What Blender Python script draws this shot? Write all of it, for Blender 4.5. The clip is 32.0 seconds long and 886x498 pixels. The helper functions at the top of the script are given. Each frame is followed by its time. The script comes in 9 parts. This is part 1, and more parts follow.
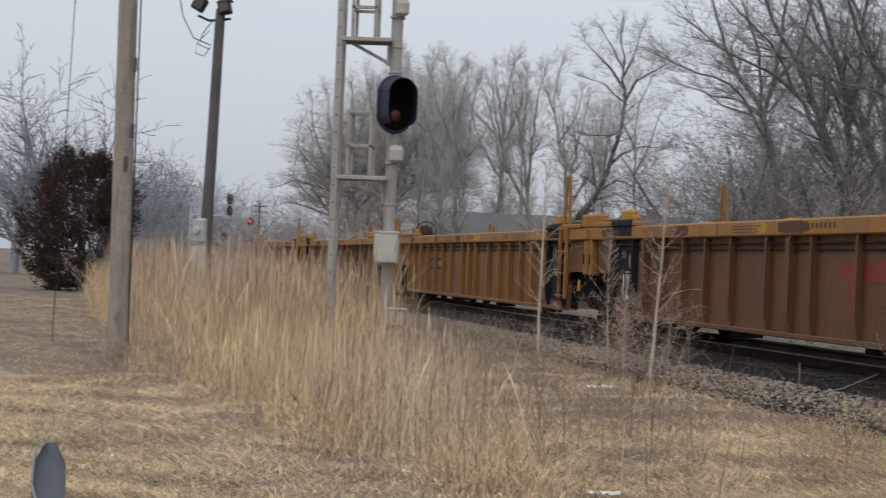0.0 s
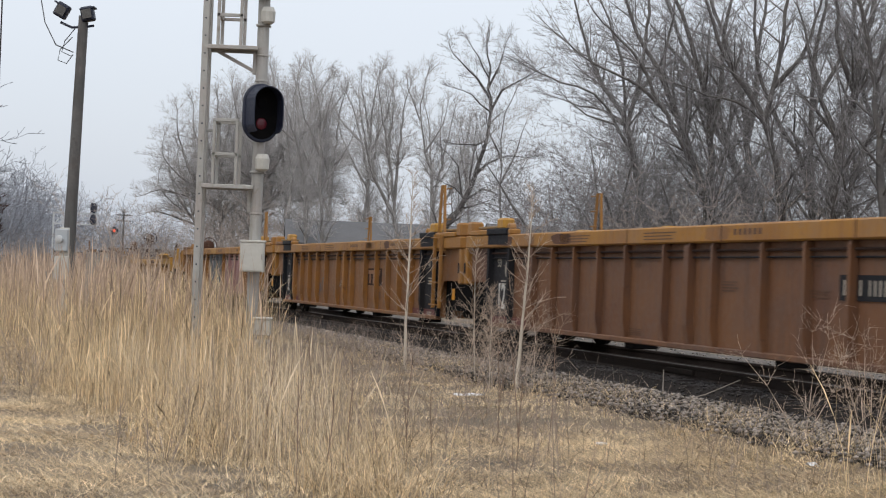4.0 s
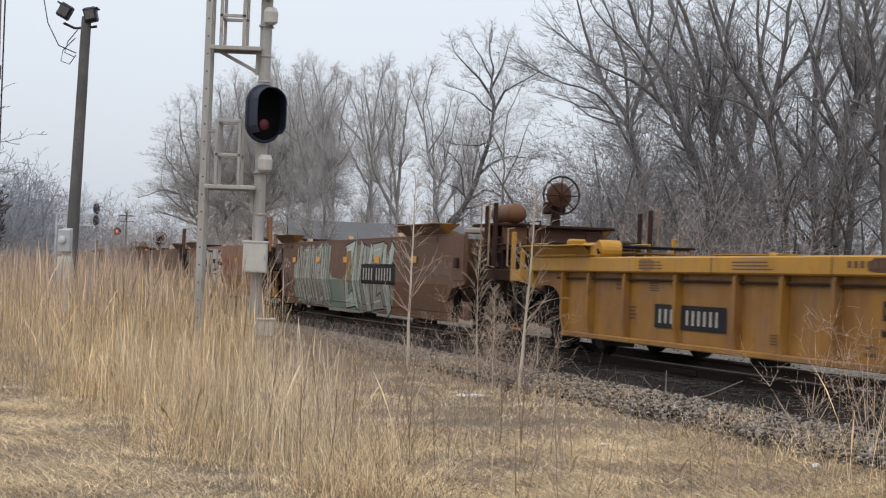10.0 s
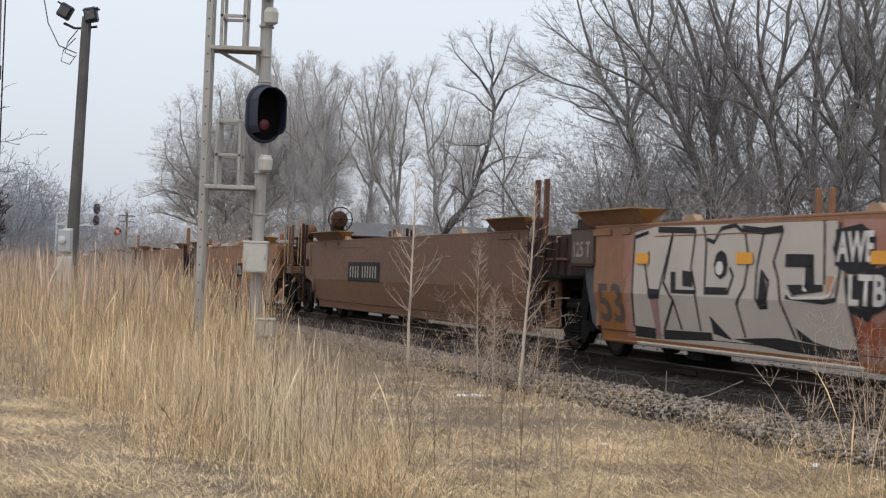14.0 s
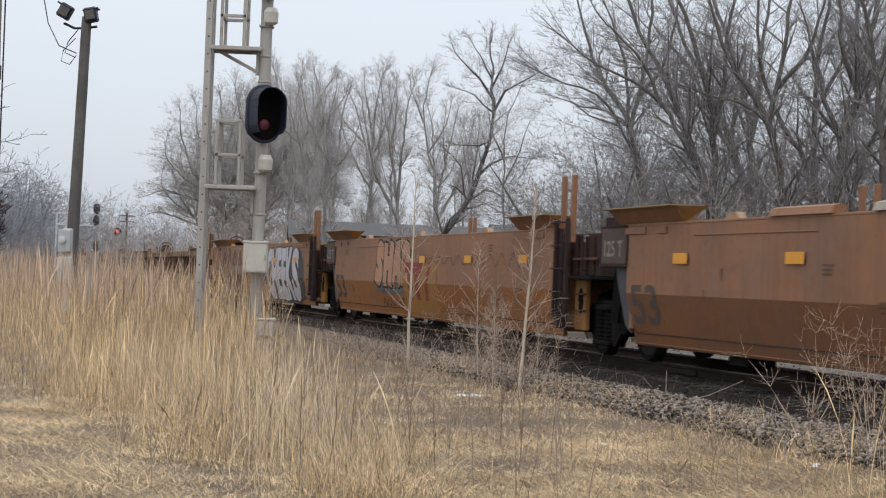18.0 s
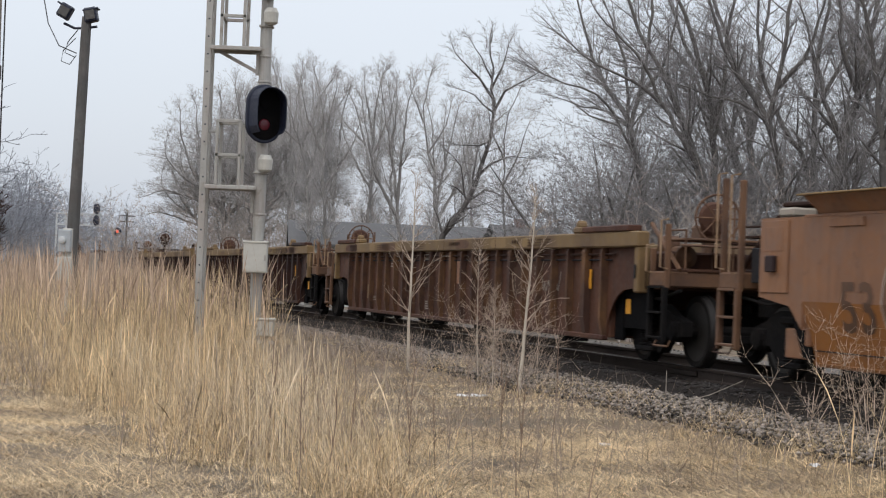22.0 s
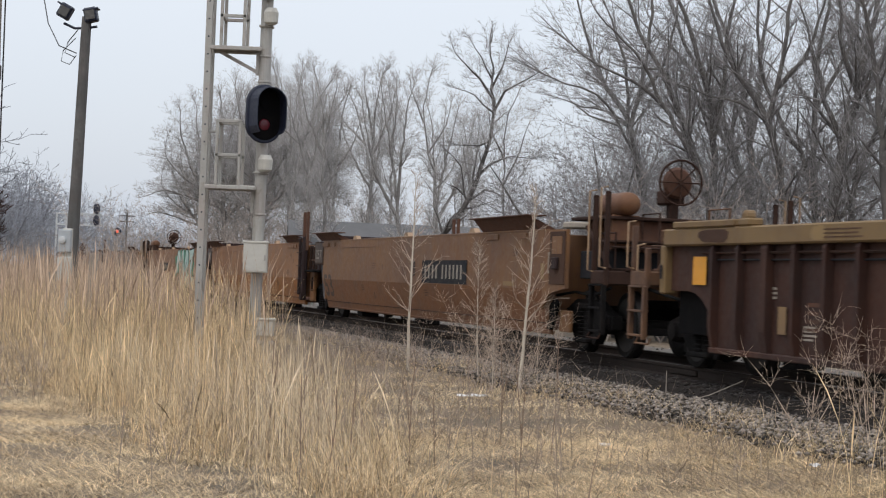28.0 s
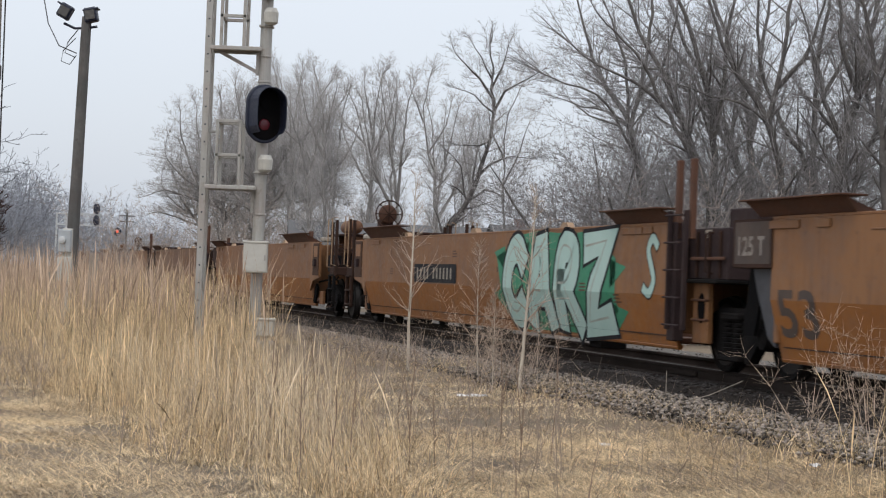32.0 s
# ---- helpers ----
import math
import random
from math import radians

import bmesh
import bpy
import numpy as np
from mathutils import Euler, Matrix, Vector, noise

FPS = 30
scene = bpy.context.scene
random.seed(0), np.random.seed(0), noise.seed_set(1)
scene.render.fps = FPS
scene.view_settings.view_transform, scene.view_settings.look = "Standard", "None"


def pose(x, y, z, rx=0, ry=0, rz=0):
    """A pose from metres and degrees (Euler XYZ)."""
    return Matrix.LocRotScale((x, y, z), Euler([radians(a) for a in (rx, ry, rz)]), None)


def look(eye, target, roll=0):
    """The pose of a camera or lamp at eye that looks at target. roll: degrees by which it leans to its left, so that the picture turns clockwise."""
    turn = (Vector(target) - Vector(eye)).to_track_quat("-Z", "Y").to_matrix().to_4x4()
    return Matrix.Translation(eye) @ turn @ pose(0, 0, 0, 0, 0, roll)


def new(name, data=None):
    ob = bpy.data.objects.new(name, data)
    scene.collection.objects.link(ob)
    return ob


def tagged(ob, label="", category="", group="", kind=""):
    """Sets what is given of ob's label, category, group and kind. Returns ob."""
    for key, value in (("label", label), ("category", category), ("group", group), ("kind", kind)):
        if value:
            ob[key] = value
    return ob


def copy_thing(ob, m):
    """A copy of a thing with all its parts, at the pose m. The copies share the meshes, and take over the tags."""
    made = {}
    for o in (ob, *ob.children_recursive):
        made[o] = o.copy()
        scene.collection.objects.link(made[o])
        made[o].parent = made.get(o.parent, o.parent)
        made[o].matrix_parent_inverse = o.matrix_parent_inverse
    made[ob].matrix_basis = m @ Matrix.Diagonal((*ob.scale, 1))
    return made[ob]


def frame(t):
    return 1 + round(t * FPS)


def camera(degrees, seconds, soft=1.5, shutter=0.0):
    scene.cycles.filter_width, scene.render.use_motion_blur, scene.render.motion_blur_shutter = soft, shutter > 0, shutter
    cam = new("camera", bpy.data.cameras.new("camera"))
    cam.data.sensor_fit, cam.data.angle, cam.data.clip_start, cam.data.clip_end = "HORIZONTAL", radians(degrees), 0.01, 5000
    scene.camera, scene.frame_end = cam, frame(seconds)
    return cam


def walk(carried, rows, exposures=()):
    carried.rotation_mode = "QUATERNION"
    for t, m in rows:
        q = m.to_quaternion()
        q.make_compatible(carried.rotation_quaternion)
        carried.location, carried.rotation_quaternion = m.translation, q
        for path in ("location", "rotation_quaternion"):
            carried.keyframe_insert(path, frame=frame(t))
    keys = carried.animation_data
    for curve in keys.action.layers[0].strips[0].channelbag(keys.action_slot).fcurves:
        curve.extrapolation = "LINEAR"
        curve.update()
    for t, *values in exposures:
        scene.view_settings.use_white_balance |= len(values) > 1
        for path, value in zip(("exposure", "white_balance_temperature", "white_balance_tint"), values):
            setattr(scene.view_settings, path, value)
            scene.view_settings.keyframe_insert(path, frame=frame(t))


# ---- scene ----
from itertools import product

# ---------------------------------------------------------------- camera
EYE = (0.0, 0.0, 1.593)
LENS = 2 * math.degrees(math.atan(784 / 3200))
cam = camera(LENS, 32.0, soft=1.15, shutter=0.2)


def aim(yaw, pitch, roll):
    """Camera pose: yaw to the left of north, pitch above the horizon, roll clockwise, in degrees."""
    a, b = radians(yaw), radians(pitch)
    to = Vector((-math.sin(a) * math.cos(b), math.cos(a) * math.cos(b), math.sin(b)))
    return look(EYE, Vector(EYE) + to, roll)


walk(cam, [
    (0.0, aim(4.114, 0.527, 2.39)), (0.1, aim(3.10, 0.55, 2.33)), (0.2, aim(2.16, 0.565, 2.26)),
    (0.3, aim(1.32, 0.58, 2.19)), (0.4, aim(0.63, 0.592, 2.14)), (0.5, aim(0.008, 0.601, 2.11)),
    (0.6, aim(-0.66, 0.612, 2.09)), (0.7, aim(-1.12, 0.625, 2.07)), (0.8, aim(-1.42, 0.637, 2.06)),
    (0.9, aim(-1.58, 0.645, 2.06)), (1.0, aim(-1.634, 0.654, 2.06)), (1.2, aim(-1.56, 0.695, 2.08)),
    (1.5, aim(-0.979, 0.792, 2.13)), (2.0, aim(-0.347, 0.954, 2.22)), (2.5, aim(-0.192, 0.979, 2.23)),
    (3.0, aim(-0.134, 0.977, 2.21)), (3.5, aim(-0.109, 0.976, 2.21)), (5.5, aim(-0.049, 0.984, 2.21)),
    (8.0, aim(-0.017, 0.991, 2.22)), (10.0, aim(-0.003, 0.994, 2.216)), (13.0, aim(0.004, 0.997, 2.215)),
    (20.0, aim(0.005, 0.998, 2.215)), (32.0, aim(0.006, 0.999, 2.215))],
    [(0.0, -0.3), (0.5, -0.24), (1.0, -0.04), (2.0, -0.02), (3.0, 0.0), (32.0, 0.0)])

# ---------------------------------------------------------------- the track's own directions
HEAD = radians(15.26)
CT, ST = math.cos(HEAD), math.sin(HEAD)
RAIL = 0.60           # top of rail
MID = 10.14           # distance of the track's centre line from the camera
TRAVEL = -90 + 15.26  # heading of the train, degrees


def at(s, d, z=0.0):
    """World place s metres along the track (away from the camera), d metres across it."""
    return Vector((d * CT - s * ST, d * ST + s * CT, z))


def smooth(a, b, x):
    t = np.clip((x - a) / (b - a), 0, 1)
    return t * t * (3 - 2 * t)


def level(d, s):
    """Height of the ground."""
    d, s = np.asarray(d, float), np.asarray(s, float)
    h = 0.24 * smooth(3.0, 8.0, d)
    h = h + 0.03 * np.sin(d * 1.7 + 0.6 * np.sin(s * 0.5)) * np.sin(s * 0.83 + 1.3) * smooth(9, 6.5, d)
    h = h + 0.02 * np.sin(d * 4.1 + s * 1.3) * np.sin(s * 3.1 - d) * smooth(8.5, 6.5, d)
    return h


# ---------------------------------------------------------------- sky and sun
world = bpy.data.worlds.new("overcast_sky")
scene.world = world
world.use_nodes = True
wt = world.node_tree
wt.nodes.clear()
w_out = wt.nodes.new("ShaderNodeOutputWorld")
w_bg = wt.nodes.new("ShaderNodeBackground")
w_sky = wt.nodes.new("ShaderNodeTexSky")
w_sky.sky_type, w_sky.sun_disc = "NISHITA", False
w_sky.sun_elevation, w_sky.sun_rotation = radians(50), radians(200)
w_sky.dust_density, w_sky.air_density = 4.0, 1.0
w_co = wt.nodes.new("ShaderNodeTexCoord")
w_sep = wt.nodes.new("ShaderNodeSeparateXYZ")
w_ramp = wt.nodes.new("ShaderNodeValToRGB")
w_noise = wt.nodes.new("ShaderNodeTexNoise")
w_noise.inputs["Scale"].default_value = 2.2
w_noise.inputs["Detail"].default_value = 5
w_mul = wt.nodes.new("ShaderNodeMath")
w_mul.operation = "MULTIPLY_ADD"
w_mul.inputs[1].default_value = 0.10
e = w_ramp.color_ramp.elements
e[0].position, e[0].color = 0.0, (0.54, 0.61, 0.715, 1)
e[1].position, e[1].color = 1.0, (1.35, 1.38, 1.45, 1)
mid = e.new(0.10)
mid.color = (0.66, 0.70, 0.775, 1)
mid = e.new(0.25)
mid.color = (0.80, 0.83, 0.88, 1)
w_mix = wt.nodes.new("ShaderNodeMix")
w_mix.data_type = "RGBA"
w_mix.inputs["Factor"].default_value = 0.04
wt.links.new(w_co.outputs["Generated"], w_sep.inputs[0])
wt.links.new(w_co.outputs["Generated"], w_noise.inputs["Vector"])
wt.links.new(w_noise.outputs["Fac"], w_mul.inputs[0])
wt.links.new(w_sep.outputs["Z"], w_mul.inputs[2])
wt.links.new(w_mul.outputs[0], w_ramp.inputs["Fac"])
wt.links.new(w_ramp.outputs["Color"], w_mix.inputs["A"])
wt.links.new(w_sky.outputs["Color"], w_mix.inputs["B"])
wt.links.new(w_mix.outputs["Result"], w_bg.inputs["Color"])
w_bg.inputs["Strength"].default_value = 0.97
wt.links.new(w_bg.outputs[0], w_out.inputs["Surface"])

sun_data = bpy.data.lights.new("sun", "SUN")
sun_data.energy, sun_data.angle, sun_data.color = 0.75, radians(40), (1.0, 0.97, 0.92)
sun = new("sun", sun_data)
sun.matrix_basis = look((0, 0, 60), (18, 30, 0))

# ---------------------------------------------------------------- materials
def shade(name, colour, rough=0.7, metal=0.0, grain=(30.0, 0.25), stain=(2.0, 0.3), stain_to=None,
          bump=0.2, bump_scale=60.0, spread=0.0, per="object", coords="Object", streaks=None, spec=0.4):
    """Procedural surface: fine grain and broad stains over a base colour, with relief.
    spread: how far pieces differ in brightness; per: 'object' or 'island'.
    streaks: (colour, amount) of run-down dirt that follows the upright direction."""
    m = bpy.data.materials.new(name)
    m.use_nodes = True
    nt = m.node_tree
    b = nt.nodes["Principled BSDF"]
    link = nt.links.new
    co = nt.nodes.new("ShaderNodeTexCoord").outputs[coords]

    if streaks:
        own = nt.nodes.new("ShaderNodeVectorMath")
        own.operation = "MULTIPLY_ADD"
        link(nt.nodes.new("ShaderNodeObjectInfo").outputs["Random"], own.inputs[0])
        own.inputs[1].default_value = (37.0, 11.0, 5.0)
        link(co, own.inputs[2])
        co = own.outputs[0]

    def noise(scale, detail=4.0, vec=None):
        n = nt.nodes.new("ShaderNodeTexNoise")
        n.inputs["Scale"].default_value = scale
        n.inputs["Detail"].default_value = detail
        n.inputs["Roughness"].default_value = 0.62
        link(vec or co, n.inputs["Vector"])
        return n.outputs["Fac"]

    def mix(fac, a, c, kind="MIX"):
        n = nt.nodes.new("ShaderNodeMix")
        n.data_type, n.blend_type = "RGBA", kind
        for sock, val in ((n.inputs["Factor"], fac), (n.inputs["A"], a), (n.inputs["B"], c)):
            if isinstance(val, (int, float)):
                sock.default_value = val
            elif isinstance(val, tuple):
                sock.default_value = (*val, 1)
            else:
                link(val, sock)
        return n.outputs["Result"]

    def ranged(v, lo, hi, a=0.0, c=1.0):
        n = nt.nodes.new("ShaderNodeMapRange")
        for i, x in enumerate((lo, hi, a, c)):
            n.inputs[i + 1].default_value = x
        link(v, n.inputs[0])
        return n.outputs[0]

    dark = tuple(x * 0.45 for x in colour)
    col = mix(ranged(noise(stain[0]), 0.42, 0.68, 0, stain[1]), colour, stain_to or dark)
    if streaks:
        mp = nt.nodes.new("ShaderNodeMapping")
        mp.inputs["Scale"].default_value = (7.0, 7.0, 0.6)
        link(co, mp.inputs["Vector"])
        col = mix(ranged(noise(1.6, 6.0, mp.outputs[0]), 0.5, 0.72, 0, streaks[1]), col, streaks[0])
        grey = sum(colour) / 3
        col = mix(ranged(noise(1.7, 8.0), 0.48, 0.64, 0, 0.26), col, (grey * 1.05, grey * 0.80, grey * 0.72))
        col = mix(ranged(noise(6.5, 8.0), 0.60, 0.70, 0, 0.55), col, streaks[0])
    g = noise(grain[0], 6.0)
    col = mix(1.0, col, mix(g, (1 - grain[1],) * 3, (1 + grain[1],) * 3), "MULTIPLY")
    if spread:
        if per == "island":
            rnd = nt.nodes.new("ShaderNodeNewGeometry").outputs["Random Per Island"]
        else:
            rnd = nt.nodes.new("ShaderNodeObjectInfo").outputs["Random"]
        col = mix(1.0, col, mix(rnd, (1 - spread,) * 3, (1 + spread,) * 3), "MULTIPLY")
    link(col, b.inputs["Base Color"])
    link(ranged(g, 0.3, 0.7, max(rough - 0.12, 0.05), min(rough + 0.12, 1.0)), b.inputs["Roughness"])
    b.inputs["Metallic"].default_value = metal
    b.inputs["Specular IOR Level"].default_value = spec
    if bump:
        n = nt.nodes.new("ShaderNodeBump")
        n.inputs["Strength"].default_value = bump
        n.inputs["Distance"].default_value = 0.02
        link(noise(bump_scale, 5.0), n.inputs["Height"])
        link(n.outputs[0], b.inputs["Normal"])
    return m


SOIL = shade("dry_soil_and_thatch", (0.175, 0.135, 0.092), 0.95, grain=(75, 0.75), stain=(0.9, 0.9), stain_to=(0.08, 0.062, 0.047), bump=0.7, bump_scale=35)
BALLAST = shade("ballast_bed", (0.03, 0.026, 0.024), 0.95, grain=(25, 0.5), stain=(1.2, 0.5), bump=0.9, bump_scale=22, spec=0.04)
STONE = shade("ballast_stone", (0.2, 0.173, 0.15), 0.9, grain=(18, 0.3), stain=(3, 0.3), spread=0.95, per="island", bump=0.3)
DARKSTONE = shade("near_black_stone", (0.036, 0.031, 0.029), 0.85, grain=(18, 0.3), stain=(3, 0.3), spread=0.7, per="island", bump=0.3)
GRAVEL = shade("pale_gravel", (0.115, 0.104, 0.092), 0.95, grain=(9, 0.9), stain=(3.5, 0.8), bump=0.8, bump_scale=26)
TIE = shade("creosoted_timber", (0.03, 0.025, 0.023), 0.9, grain=(20, 0.4), stain=(3, 0.4), stain_to=(0.04, 0.034, 0.03), spread=0.3, bump=0.5, spec=0.1)
RAILSTEEL = shade("rusty_rail", (0.034, 0.027, 0.024), 0.85, 0.0, grain=(30, 0.3), stain=(2, 0.4), bump=0.2, spec=0.12)
RAILTOP = shade("worn_rail_head", (0.075, 0.07, 0.067), 0.6, 0.4, grain=(60, 0.15), stain=(4, 0.2), bump=0.02)
BARK = shade("grey_bark", (0.098, 0.092, 0.090), 0.95, grain=(9, 0.4), stain=(1.5, 0.4), stain_to=(0.20, 0.18, 0.155), bump=0.8, bump_scale=14)
BENTBARK = shade("dark_bent_tree_bark", (0.075, 0.07, 0.068), 0.95, grain=(9, 0.4), stain=(1.5, 0.4), stain_to=(0.13, 0.118, 0.105), bump=0.8, bump_scale=14)
# Lightened bark for the farther trees, with haze mixed into the colour.
PALEBARK = shade("haze_lightened_bark", (0.24, 0.23, 0.222), 0.95, grain=(9, 0.4), stain=(1.5, 0.4), stain_to=(0.13, 0.122, 0.115), bump=0.8, bump_scale=14)
TWIG = shade("bare_twigs", (0.21, 0.20, 0.20), 0.95, grain=(5, 0.3), stain=(0.7, 0.35), spread=0.35, per="island", bump=0)
# Paler and bluer than the near twigs: haze is put into the colour.
FARTWIG = shade("haze_tinted_bare_twigs", (0.27, 0.285, 0.32), 0.95, grain=(3, 0.3), stain=(0.4, 0.35), spread=0.3, per="island", bump=0)
REED = shade("dry_reed", (0.585, 0.45, 0.275), 0.85, grain=(5, 0.25), stain=(0.5, 0.55), stain_to=(0.38, 0.26, 0.15), spread=0.8, per="island", bump=0)
STRAW = shade("dead_lawn_grass", (0.61, 0.455, 0.265), 0.9, grain=(5, 0.3), stain=(0.9, 0.85), stain_to=(0.25, 0.17, 0.10), spread=0.8, per="island", bump=0)
THATCH = shade("bleached_thatch", (0.68, 0.54, 0.35), 0.9, grain=(6, 0.3), stain=(1.2, 0.9), stain_to=(0.21, 0.15, 0.095), spread=0.85, per="island", bump=0)
# Twigs lightened to stand for haze over the farther wood.
PALETWIG = shade("haze_lightened_bare_twigs", (0.36, 0.345, 0.338), 0.95, grain=(5, 0.3), stain=(0.7, 0.35), spread=0.35, per="island", bump=0)
BRUSH = shade("buff_brush_twigs", (0.345, 0.295, 0.262), 0.95, grain=(5, 0.3), stain=(0.7, 0.35), spread=0.35, per="island", bump=0)
WEED = shade("grey_dead_weed", (0.29, 0.23, 0.185), 0.9, grain=(5, 0.3), stain=(0.6, 0.4), spread=0.4, per="island", bump=0)
PALEREED = shade("bleached_reed", (0.64, 0.53, 0.38), 0.85, grain=(5, 0.25), stain=(0.8, 0.6), stain_to=(0.36, 0.25, 0.15), spread=0.5, per="island", bump=0)
BROWNWEED = shade("brown_dead_weeds", (0.500, 0.375, 0.275), 0.9, grain=(5, 0.3), stain=(0.3, 0.6), stain_to=(0.22, 0.15, 0.115), spread=0.4, per="island", bump=0)
RUSSET = shade("russet_dead_stalks", (0.20, 0.14, 0.105), 0.9, grain=(5, 0.3), stain=(0.6, 0.4), spread=0.4, per="island", bump=0)
GALV = shade("galvanised_steel", (0.50, 0.52, 0.53), 0.5, 0.35, grain=(25, 0.2), stain=(3, 0.3), stain_to=(0.36, 0.36, 0.35), bump=0.08)
YELLOW = shade("faded_yellow_paint", (0.29, 0.135, 0.02), 0.62, grain=(14, 0.18), stain=(0.9, 0.55), stain_to=(0.19, 0.08, 0.022), bump=0.08, streaks=((0.15, 0.07, 0.03), 0.55))
BLACK = shade("grimy_black_steel", (0.008, 0.0075, 0.0078), 0.88, 0.0, grain=(20, 0.4), stain=(3, 0.5), stain_to=(0.018, 0.015, 0.013), bump=0.3, spec=0.08)
# Black steel, with the shade of wheel wells and recesses put into its colour.
PITCH = shade("shaded_pitch_black_steel", (0.0055, 0.0054, 0.006), 0.92, 0.0, grain=(20, 0.4), stain=(3, 0.4), stain_to=(0.011, 0.0095, 0.009), bump=0.15, spec=0.05)

# ---------------------------------------------------------------- mesh kit
class Kit:
    """Gathers faces for one mesh."""

    def __init__(self):
        self.v, self.f = [], []

    def add(self, verts, faces):
        n = len(self.v)
        self.v += [tuple(p) for p in verts]
        self.f += [tuple(i + n for i in q) for q in faces]
        return self

    def box(self, lo, hi, ch=0.012, turn=None):
        """A box from corner to corner with chamfered edges; turn: a matrix about its middle."""
        c = [(a + b) / 2 for a, b in zip(lo, hi)]
        h = [abs(b - a) / 2 for a, b in zip(lo, hi)]
        k = min(ch, *(x * 0.45 for x in h))
        pts, index = [], {}
        for sx, sy, sz in product((-1, 1), repeat=3):
            for ax in range(3):
                p = [sx * h[0], sy * h[1], sz * h[2]]
                for o in range(3):
                    if o != ax:
                        p[o] -= (sx, sy, sz)[o] * k
                index[sx, sy, sz, ax] = len(pts)
                p = Vector(p)
                if turn:
                    p = turn @ p
                pts.append((p[0] + c[0], p[1] + c[1], p[2] + c[2]))
        fs = []
        for ax in range(3):
            o1, o2 = [(1, 2), (2, 0), (0, 1)][ax]
            for s in (-1, 1):
                ring = []
                for a, b in ((-1, -1), (1, -1), (1, 1), (-1, 1)):
                    q = [0, 0, 0]
                    q[ax], q[o1], q[o2] = s, a, b
                    ring.append(index[(*q, ax)])
                fs.append(ring if s > 0 else ring[::-1])
        for ax in range(3):
            o1, o2 = [(1, 2), (2, 0), (0, 1)][ax]
            for a, b in product((-1, 1), repeat=2):
                q0, q1 = [0, 0, 0], [0, 0, 0]
                q0[ax], q1[ax] = -1, 1
                q0[o1] = q1[o1] = a
                q0[o2] = q1[o2] = b
                ring = [index[(*q0, o1)], index[(*q1, o1)], index[(*q1, o2)], index[(*q0, o2)]]
                fs.append(ring if a * b < 0 else ring[::-1])
        for s in product((-1, 1), repeat=3):
            ring = [index[(*s, 0)], index[(*s, 1)], index[(*s, 2)]]
            fs.append(ring if s[0] * s[1] * s[2] > 0 else ring[::-1])
        return self.add(pts, fs)

    def prism(self, outline, a, b, axis="y"):
        """An outline extruded from a to b: (x, z) pairs along y, (y, z) along x, (x, y) along z."""
        put = {"y": lambda p, t: (p[0], t, p[1]), "x": lambda p, t: (t, p[0], p[1]), "z": lambda p, t: (p[0], p[1], t)}[axis]
        n = len(outline)
        pts = [put(p, a) for p in outline] + [put(p, b) for p in outline]
        fs = [tuple(range(n))[::-1], tuple(range(n, 2 * n))]
        fs += [(i, (i + 1) % n, n + (i + 1) % n, n + i) for i in range(n)]
        return self.add(pts, fs)

    def tube(self, path, r, n=8, r2=None, caps=True):
        """A round bar along a path, tapering from r to r2."""
        path = [Vector(p) for p in path]
        r2 = r if r2 is None else r2
        pts, up = [], None
        for i, p in enumerate(path):
            d = (path[min(i + 1, len(path) - 1)] - path[max(i - 1, 0)]).normalized()
            ref = Vector((0, 0, 1)) if abs(d.z) < 0.9 else Vector((1, 0, 0))
            a = d.cross(ref).normalized()
            b = d.cross(a)
            rr = r + (r2 - r) * i / (len(path) - 1)
            pts += [p + rr * (math.cos(2 * math.pi * k / n) * a + math.sin(2 * math.pi * k / n) * b) for k in range(n)]
        fs = [(i * n + k, i * n + (k + 1) % n, (i + 1) * n + (k + 1) % n, (i + 1) * n + k) for i in range(len(path) - 1) for k in range(n)]
        if caps:
            fs += [tuple(range(n))[::-1], tuple(range(len(pts) - n, len(pts)))]
        return self.add(pts, fs)

    def lathe(self, profile, middle, axis="y", n=24):
        """A profile of (radius, along) turned about an axis through middle."""
        pts = []
        for rad, al in profile:
            for k in range(n):
                a = 2 * math.pi * k / n
                u, w = rad * math.cos(a), rad * math.sin(a)
                p = {"y": (u, al, w), "x": (al, u, w), "z": (u, w, al)}[axis]
                pts.append(tuple(p[i] + middle[i] for i in range(3)))
        m = len(profile)
        fs = [(i * n + k, (i + 1) * n + k, (i + 1) * n + (k + 1) % n, i * n + (k + 1) % n) for i in range(m - 1) for k in range(n)]
        fs += [tuple(range(n)), tuple(range((m - 1) * n, m * n))[::-1]]
        return self.add(pts, fs)

    def mesh(self, name, mat):
        me = bpy.data.meshes.new(name)
        me.from_pydata(self.v, [], self.f)
        me.materials.append(mat)
        bm = bmesh.new()
        bm.from_mesh(me)
        bmesh.ops.recalc_face_normals(bm, faces=bm.faces)
        bm.to_mesh(me)
        bm.free()
        return me


def part(name, kit, mat, parent=None, label="", smooth_faces=False):
    me = kit if isinstance(kit, bpy.types.Mesh) else kit.mesh(name, mat)
    if smooth_faces:
        me.polygons.foreach_set("use_smooth", [True] * len(me.polygons))
    ob = new(name, me)
    ob.parent = parent
    if label:
        ob["label"] = label
    return ob


def thing(name, m, label, category, group="", kind=""):
    ob = new(name)
    ob.empty_display_size = 0.2
    ob.matrix_basis = m
    return tagged(ob, label, category, group, kind)


